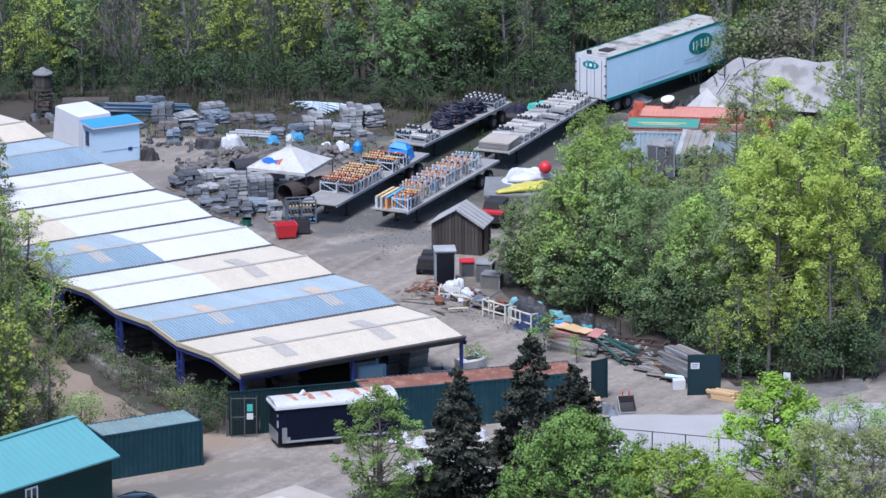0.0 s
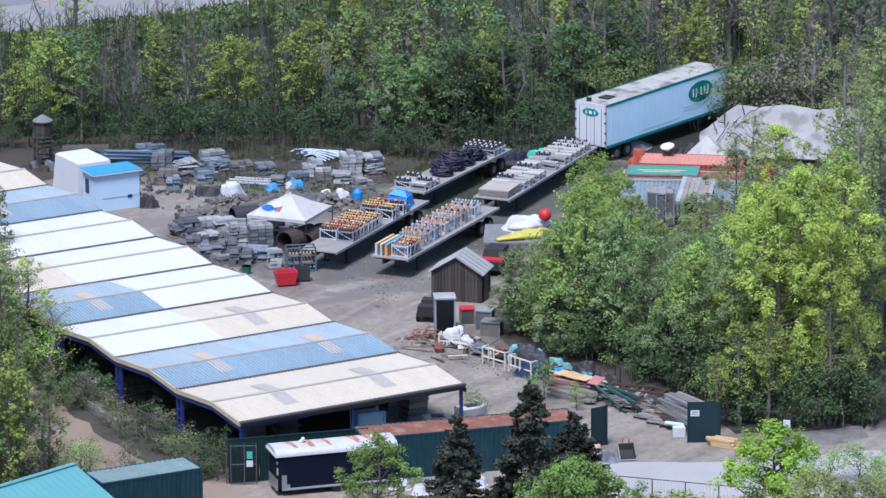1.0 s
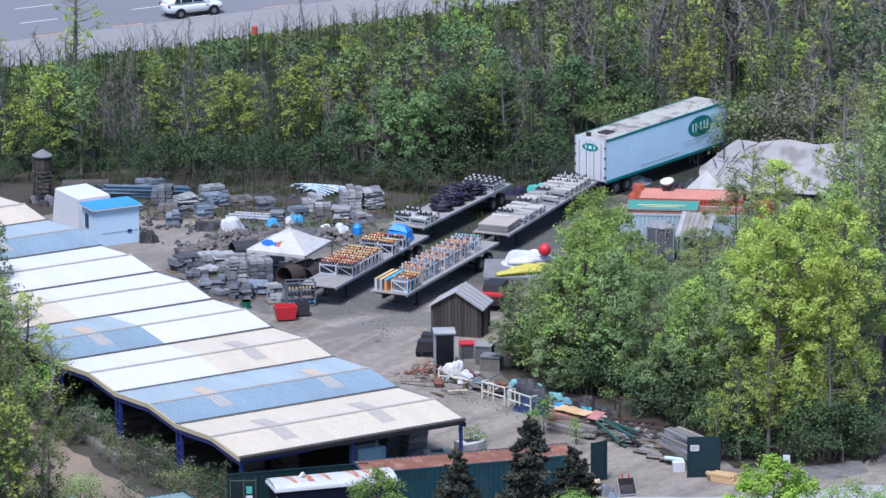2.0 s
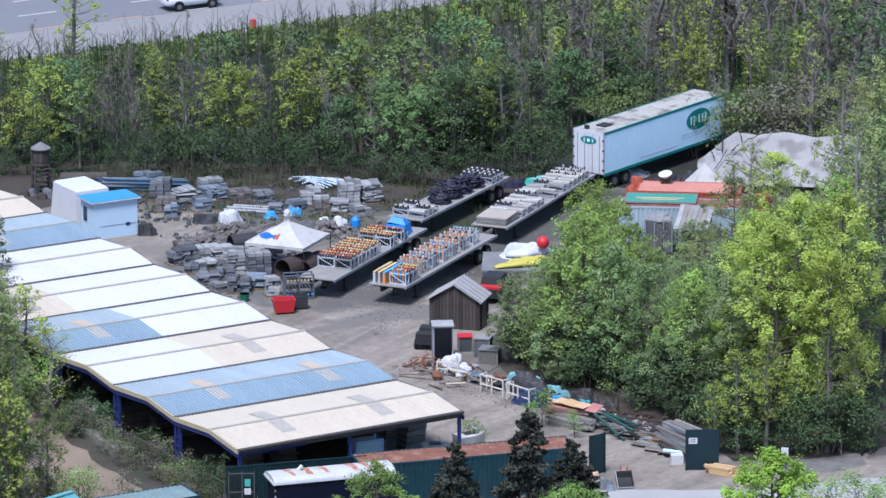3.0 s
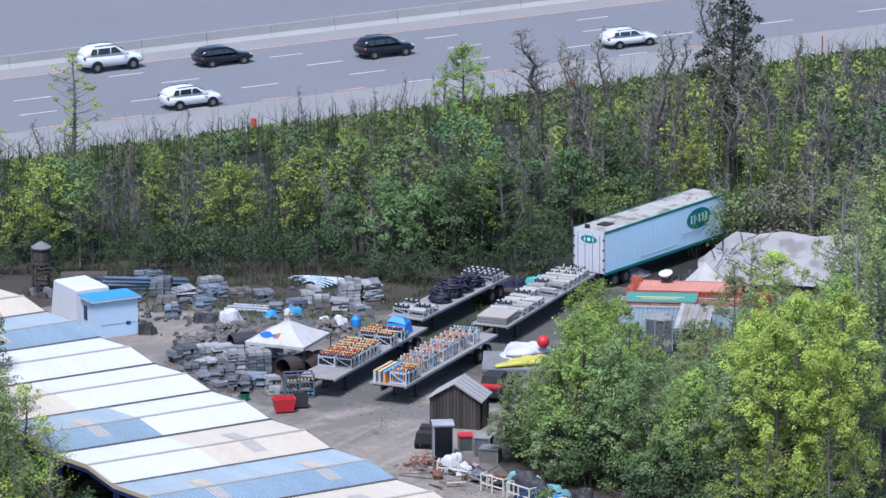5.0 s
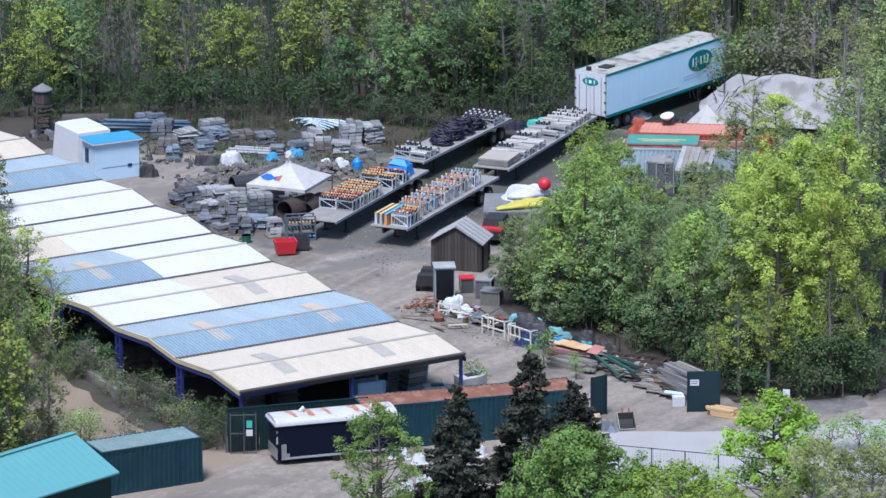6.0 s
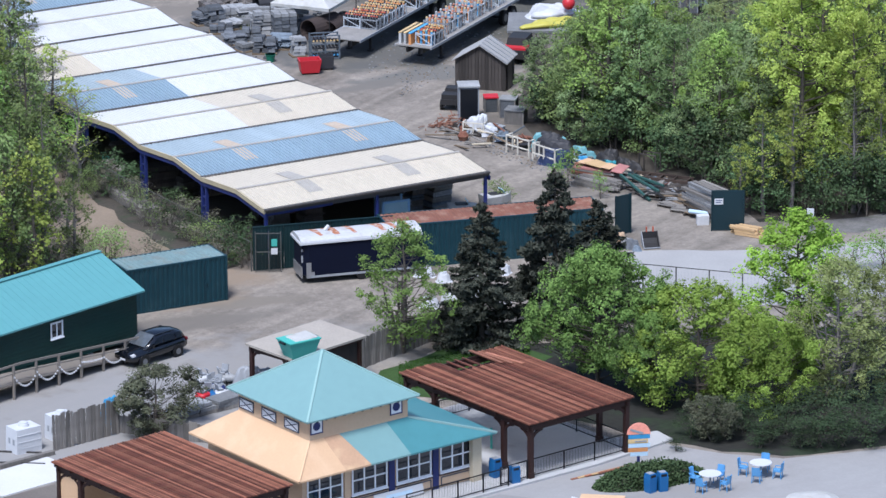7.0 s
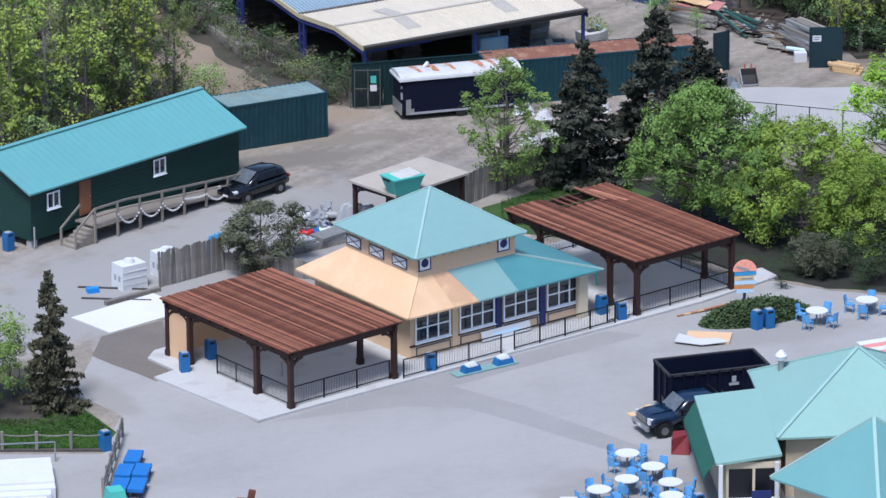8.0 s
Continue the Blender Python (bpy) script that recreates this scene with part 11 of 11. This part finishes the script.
pf = thing("plank_fence", -5.5, 283.0, 0, 51, "weathered grey board fence with irregular tops", "fence")
fr = random.Random(3)
for i in range(52):
    Shape().box((0, 0, 0), (0.15, 0.03, fr.uniform(1.65, 1.85))).make("board", GREYWOOD, pf).matrix_basis = pose(0.165 * i, fr.uniform(-0.01, 0.01), 0.88, fr.uniform(-2, 2), fr.uniform(-1.5, 1.5), 0)
for z_ in (0.5, 1.4):
    Shape().box((4.2, 0.05, z_), (8.6, 0.06, 0.09)).make("rail", GREYWOOD, pf)
pf2 = thing("plank_fence", -21.0, 270.0, 0, 40, "leaning grey board fence beside the tanks", "fence")
for i in range(26):
    Shape().box((0, 0, 0), (0.15, 0.03, fr.uniform(1.7, 2.1))).make("board", GREYWOOD, pf2).matrix_basis = pose(0.16 * i, fr.uniform(-0.02, 0.02), 0.95, fr.uniform(-2, 2), fr.uniform(-1.5, 1.5), 0)
Shape().box((2.05, 0.05, 0.5), (4.1, 0.06, 0.09)).box((2.05, 0.05, 1.5), (4.1, 0.06, 0.09)).make("rail", GREYWOOD, pf2)
pf3 = thing("plank_fence", -18.2, 272.9, 0, -20, "low grey wooden service fence behind the pavilion", "fence")
for i in range(40):
    Shape().box((0, 0, 0), (0.15, 0.03, fr.uniform(0.9, 1.2))).make("board", GREYWOOD, pf3).matrix_basis = pose(0.16 * i, 0, 0.5, 0, fr.uniform(-2, 2), 0)
Shape().box((3.2, 0.05, 0.7), (6.4, 0.06, 0.09)).make("rail", GREYWOOD, pf3)

for x, y, w, d, h in ((-22.85, 269.35, 1.5, 1.1, 1.3), (-21.0, 271.2, 1.3, 1.1, 1.3)):
    e = thing("water_tank", x, y, 0, 36, "white square plastic water tank with a round cap", "tank", "white tanks by the fence")
    Shape().box((w / 2, d / 2, h / 2), (w, d, h), taper=0.95).make("tank", WHITE, e)
    for j in range(3):
        Shape().span((0.03, -0.005, 0.25 + 0.35 * j), (w - 0.03, 0.03, 0.29 + 0.35 * j)).make("rib", WHITE, e)
    for j in range(2):
        Shape().span((0.0, 0.25 + 0.4 * j, 0.45), (0.03, 0.42 + 0.4 * j, 0.75)).make("recess", GREYPAINT, e)
    Shape().tube((w / 2, d / 2, h), (w / 2, d / 2, h + 0.14), 0.3, 0.27, n=16).tube((w / 2, d / 2, h + 0.14), (w / 2, d / 2, h + 0.2), 0.22, n=14).make("cap", WHITE, e)
e = thing("timber_beam", -22.3, 268.4, 0.12, 40, "long grey timber beam in front of the tanks", "beam")
Shape().box((0, 0, 0), (3.4, 0.25, 0.22)).make("beam", GREYWOOD, e)
for k in range(2):
    e = thing("ground_pipe", -25.2 + 0.3 * k, 270.0 - 1.7 * k, 0.06, -6, "thin dark pipe lying on the gravel", "pipe", "pipes on the gravel")
    Shape().tube((0, 0, 0), (3.6, 0, 0), 0.05, n=6).make("pipe", FRAMEDK, e)
e = thing("blue_valve_box", -24.4, 269.3, 0, 20, "small blue plastic box on the gravel", "box")
Shape().box((0, 0, 0.13), (0.6, 0.4, 0.26)).make("box", BLUE, e)

lump("blue_tarp", -18.4, 273.9, 1.2, 0.8, 1.5, BLUETRIM, "faded blue tarpaulin over goods behind the fence", "tarpaulin", 83, yaw=30)
# clutter between the olive bush and the shack
kr = random.Random(44)


def small_machine(x, y, yaw, m, label):
    """A pedal kart or pump: a rounded body on a frame, four small wheels, a seat and a steering bar."""
    e = thing("ride_kart", x, y, 0, yaw, label, "kart", "karts behind the building")
    loft([shell(-0.55, 0.24, 0.2, 0.5), shell(-0.3, 0.32, 0.16, 0.58), shell(0.25, 0.3, 0.16, 0.5), shell(0.6, 0.18, 0.2, 0.36)], "body", m, e, smooth=True)
    Shape().box((-0.25, 0, 0.62), (0.3, 0.36, 0.08)).box((-0.42, 0, 0.78), (0.07, 0.36, 0.34), (0, -12, 0)).make("seat", GREYPAINT, e)
    Shape().tube((0.15, 0, 0.5), (0.02, 0, 0.82), 0.025, n=6).tube((0.02, -0.2, 0.82), (0.02, 0.2, 0.82), 0.025, n=6).make("steering_bar", GREYPAINT, e)
    for x_ in (-0.4, 0.42):
        for y_ in (-0.36, 0.36):
            Shape().tube((x_, y_ - 0.05, 0.15), (x_, y_ + 0.05, 0.15), 0.15, n=12).make("wheel", RUBBER, e)


KART = (WHITE, GREYPAINT, RED, WHITE, GREYPAINT, BLUEBIN, WHITE, WHITE, STONE_P, NAVY, WHITE)
for k in range(11):
    small_machine(-13.9 + 2.0 * kr.random(), 277.7 + 3.0 * kr.random(), kr.uniform(0, 360), KART[k], "small used ride kart parked behind the building")
for k in range(4):
    e = thing("flat_slab", -15.1 + 0.85 * k, 275.0 + 0.62 * k, 0, 38, "pale grey slabs stacked behind the building", "slab", "slabs behind the building")
    for j in range(2 + k % 2):
        Shape().box((0, 0, 0.12 + 0.2 * j), (1.9, 1.05, 0.18), (0, 0, 4 * j)).make("slab", STONE_P if j else GREYWOOD, e)
lump("grey_tarp", -11.2, 280.5, 2.8, 1.4, 0.9, GREYPAINT, "pale blue-grey tarpaulin over stored goods", "tarpaulin", 81, yaw=20)
e = thing("pallet_sheet", -7.4, 284.9, 0.03, 30, "pale green sheet lying on the gravel", "sheet")
Shape().box((0, 0, 0), (2.0, 0.8, 0.04)).make("sheet", CONT_TOP, e)
for k, (x, y) in enumerate(((-0.8, 294.5), (0.7, 295.4), (-2.0, 293.6), (1.9, 294.0))):
    lump("white_bale", x, y, 1.3, 0.9, 0.7, BAG, "white plastic-wrapped bale on the gravel", "bale", 70 + k)

# lawn corner: rail fence, loungers, pool steps
lf = thing("rope_fence", -32.0, 246.8, 0, 0, "low weathered post and rail fence along the lawn", "fence")
for i in range(7):
    Shape().box((1.62 * i, 0, 0.5), (0.14, 0.14, 1.0)).make("post", GREYWOOD, lf)
    if i < 6:
        s = Shape()
        for j in range(6):
            t0, t1 = j / 6, (j + 1) / 6
            s.tube((1.62 * (i + t0), 0, 0.85 - 0.3 * t0 * (1 - t0)), (1.62 * (i + t1), 0, 0.85 - 0.3 * t1 * (1 - t1)), 0.035, n=5)
        s.make("rope", GREYWOOD, lf)
Shape().box((4.9, 0, 0.05), (9.8, 0.2, 0.12)).make("edging", BARNWOOD, lf)
lf2 = thing("rail_fence", -21.6, 248.6, 0, -93, "weathered wooden rail fence beside the loungers", "fence")
for i in range(6):
    Shape().box((1.55 * i, 0, 0.5), (0.13, 0.13, 1.0)).make("post", GREYWOOD, lf2)
for z_ in (0.35, 0.65, 0.92):
    Shape().box((3.9, 0.02, z_), (7.8, 0.05, 0.1), (0, 0, 0.6)).make("rail", GREYWOOD, lf2)
BENCHBLUE = mat("strong_blue_vinyl", (0.014, 0.125, 0.38), 0.5, var=0.1)
lo = thing("sun_lounger", 0, 0)
Shape().box((0, 0, 0.42), (0.74, 1.5, 0.16)).make("cushion", BENCHBLUE, lo)
Shape().box((0, 0, 0.29), (0.7, 1.4, 0.06)).make("frame", NAVY, lo)
for x_ in (-0.3, 0.3):
    for y_ in (-0.6, 0.6):
        Shape().box((x_, y_, 0.13), (0.06, 0.06, 0.26)).make("leg", NAVY, lo)
for i, (x, y) in enumerate(((-20.85, 244.9), (-21.15, 243.1), (-20.36, 243.15), (-21.25, 241.3), (-20.45, 241.3))):
    m = pose(x, y, 0.02, 0, 0, -6)
    l_ = lo if i == 0 else copy_thing(lo, m)
    l_.matrix_basis = m
    tagged(l_, "bright blue cushioned bench on the plaza", "bench", "blue benches")
e = thing("teal_cart", -21.4, 240.2, 0, 20, "teal plastic cart beside the rail fence", "cart")
Shape().box((0, 0, 0.4), (0.9, 1.0, 0.6), taper=0.8).make("body", TURQ, e)
st = thing("pale_steps", -27.3, 240.6, 0.0, 8, "broad pale concrete steps with a white handrail", "steps")
for k in range(6):
    Shape().span((-5.0, -3.2 + 0.55 * k, 0), (3.1 - 0.38 * (5 - k) * 0.6, -2.65 + 0.55 * k, 0.1 + 0.1 * k)).make("step", WHITE, st)
Shape().span((-5.0, 0.1, 0), (3.1, 3.2, 0.72)).make("landing", WHITE, st)
Shape().tube((0.0, 2.9, 0.7), (0.0, 2.9, 1.6), 0.04, n=6).tube((0.0, 2.9, 1.6), (3.4, 4.4, 1.0), 0.04, n=6).tube((3.4, 4.4, 0), (3.4, 4.4, 1.0), 0.04, n=6).make("handrail", CHROME, st)
e = thing("red_scrap", -15.4, 239.8, 0.02, 10, "reddish-brown broken wooden pieces on the plaza", "scrap")
Shape().box((0, 0, 0.15), (1.1, 0.5, 0.3), (0, 8, 0), taper=0.7).box((-0.9, 0.1, 0.08), (1.2, 0.15, 0.1)).box((0.3, 0.2, 0.4), (0.3, 0.2, 0.5), (0, 12, 0)).make("pieces", STAIN, e)
e = thing("white_cart", -0.6, 238.8, 0.02, 0, "small white box cart on the plaza", "cart")
Shape().box((0, 0, 0.35), (0.8, 0.6, 0.6)).make("body", WHITE, e)
sb = thing("striped_stall", 13.5, 255.3, 0, 24, "open stall with a red and white striped canvas roof", "stall", )
for k in range(8):
    y_ = -0.42 * k
    Shape().slab([(0.12 * k, y_ - 0.42, 2.24 - 0.03 * k), (2.4 + 0.12 * k, y_ - 0.42, 2.24 - 0.03 * k), (2.4 + 0.12 * k, y_, 2.27 - 0.03 * k), (0.12 * k, y_, 2.27 - 0.03 * k)], 0.03).make("roof_stripe", STALLRED if k % 2 else WHITE, sb)
for x_, y_, z_ in ((0.1, -0.1, 2.22), (2.3, -0.1, 2.22), (0.95, -3.2, 2.0), (3.1, -3.2, 2.0)):
    Shape().box((x_, y_, z_ / 2), (0.07, 0.07, z_)).make("post", WHITE, sb)
Shape().span((0.5, -3.0, 0), (2.6, -0.4, 0.95)).make("counter", WHITE, sb)
wc = thing("white_canopy", 16.9, 255.4, 0, 10, "round-cornered white canvas canopy on posts", "canopy")
n_ = 20
rim = [(1.35 * math.copysign(abs(math.cos(a)) ** 0.6, math.cos(a)), 2.2 * math.copysign(abs(math.sin(a)) ** 0.6, math.sin(a)), 2.15) for a in [2 * math.pi * i / n_ for i in range(n_)]]
up_ = [(x * 0.55, y * 0.55, 2.42) for x, y, z in rim]
low_ = [(x, y, 1.95) for x, y, z in rim]
Shape().add(low_ + rim + up_, [(i, (i + 1) % n_, n_ + (i + 1) % n_, n_ + i) for i in range(n_)] + [(n_ + i, n_ + (i + 1) % n_, 2 * n_ + (i + 1) % n_, 2 * n_ + i) for i in range(n_)] + [tuple(range(2 * n_, 3 * n_))]).make("canvas", CLOTH, wc)
for x_, y_ in ((-1.0, -1.6), (1.0, -1.6), (1.0, 1.6), (-1.0, 1.6)):
    Shape().tube((x_, y_, 0), (x_, y_, 2.1), 0.04, n=8).make("post", GREYPAINT, wc)

# grass blades on the lawns
gr = np.random.default_rng(5)
for nm, (x0, x1, y0, y1), cnt in (("lawn_grass", (-33, -22.0, 247.1, 256), 26000), ("rear_grass", (-3.6, 3.4, 279.6, 286.5), 7000)):
    xs, ys = gr.uniform(x0, x1, cnt), gr.uniform(y0, y1, cnt)
    keep = (xs < -22.1 - 0.56 * np.maximum(ys - 249.4, 0)) & ((ys < 251) | (xs > -25.5)) if nm == "lawn_grass" else (np.abs((ys - 283) - (xs - 0) * 0.6) < 3.0)
    cc = np.stack([xs, ys, gr.uniform(0.03, 0.07, cnt)], 1)[keep]
    v, q = leaf_cloud(cc, 0.075, gr, up=0.3, long=1.6)
    tagged(new(nm, from_arrays(nm, v, q, GRASSLEAF)), "short green lawn grass", "grass", kind="stuff")
cnt = 2600
xs, ys = gr.uniform(-26, 7, cnt), gr.uniform(373.8, 378.5, cnt)
v, q = leaf_cloud(np.stack([xs, ys, gr.uniform(0.03, 0.3, cnt)], 1), 0.14, gr, up=0.1, long=1.8)
tagged(new("edge_grass", from_arrays("edge_grass", v, q, SHADE_LEAF)), "low weeds along the foot of the woods, darkened for shade", "weeds", kind="stuff")


def blades(x, y, h, w, lean):
    """Thin upright blades, one narrow quad each."""
    n_ = len(x)
    a_ = gr.uniform(0, math.pi, n_)
    dx, dy = np.cos(a_) * w, np.sin(a_) * w
    lx, ly = gr.normal(0, lean, n_) * h, gr.normal(0, lean, n_) * h
    z0 = np.zeros(n_)
    v_ = np.stack([np.stack([x - dx, y - dy, z0], 1), np.stack([x + dx, y + dy, z0], 1), np.stack([x + dx * 0.3 + lx, y + dy * 0.3 + ly, h], 1), np.stack([x - dx * 0.3 + lx, y - dy * 0.3 + ly, h], 1)], 1).reshape(-1, 3)
    return v_, np.arange(n_ * 4).reshape(n_, 4)


cx_, cy_ = gr.uniform(-24, 6, 90), gr.uniform(373.4, 377.2, 90)
pick = gr.integers(0, 90, 2400)
v, q = blades(cx_[pick] + gr.normal(0, 0.35, 2400), cy_[pick] + gr.normal(0, 0.25, 2400), gr.uniform(0.4, 1.4, 2400), 0.016, 0.12)
tagged(new("dry_reeds", from_arrays("dry_reeds", v, q, leaf_mat("dry_reed_stalks", (0.07, 0.068, 0.048), (0.15, 0.138, 0.1), 0.2, 0.1))), "tall pale dry reeds along the foot of the woods", "reeds", kind="stuff")
cx_, cy_ = gr.uniform(-21, 3, 120), gr.uniform(352, 374, 120)
pick = gr.integers(0, 120, 5000)
wx, wy = cx_[pick] + gr.normal(0, 0.45, 5000), cy_[pick] + gr.normal(0, 0.4, 5000)
keep = ~((wx < -15) & (wy < 364)) & ~((wx > -9) & (wy < 362))
v, q = blades(wx[keep], wy[keep], gr.uniform(0.12, 0.5, int(keep.sum())), 0.03, 0.3)
tagged(new("yard_weeds", from_arrays("yard_weeds", v, q, leaf_mat("yard_weed_blades", (0.05, 0.072, 0.026), (0.11, 0.135, 0.05), 0.3, 0.1))), "tufts of grass and weeds between the stone stacks", "weeds", kind="stuff")
cnt = 12000
ax_, bx_ = gr.uniform(-30, 60, cnt), gr.uniform(-7, -0.6, cnt)
px, py = H0.x + HX.x * ax_ + HY.x * bx_, H0.y + HX.y * ax_ + HY.y * bx_
v, q = leaf_cloud(np.stack([px, py, gr.uniform(0.1, 0.6, cnt)], 1), 0.35, gr, up=0.0, long=1.8)
tagged(new("verge_grass", from_arrays("verge_grass", v, q, leaf_mat("verge_grass_blades", (0.08, 0.12, 0.03), (0.2, 0.24, 0.1), 0.3, 0.1))), "rough pale green grass on the highway verge", "grass", kind="stuff")
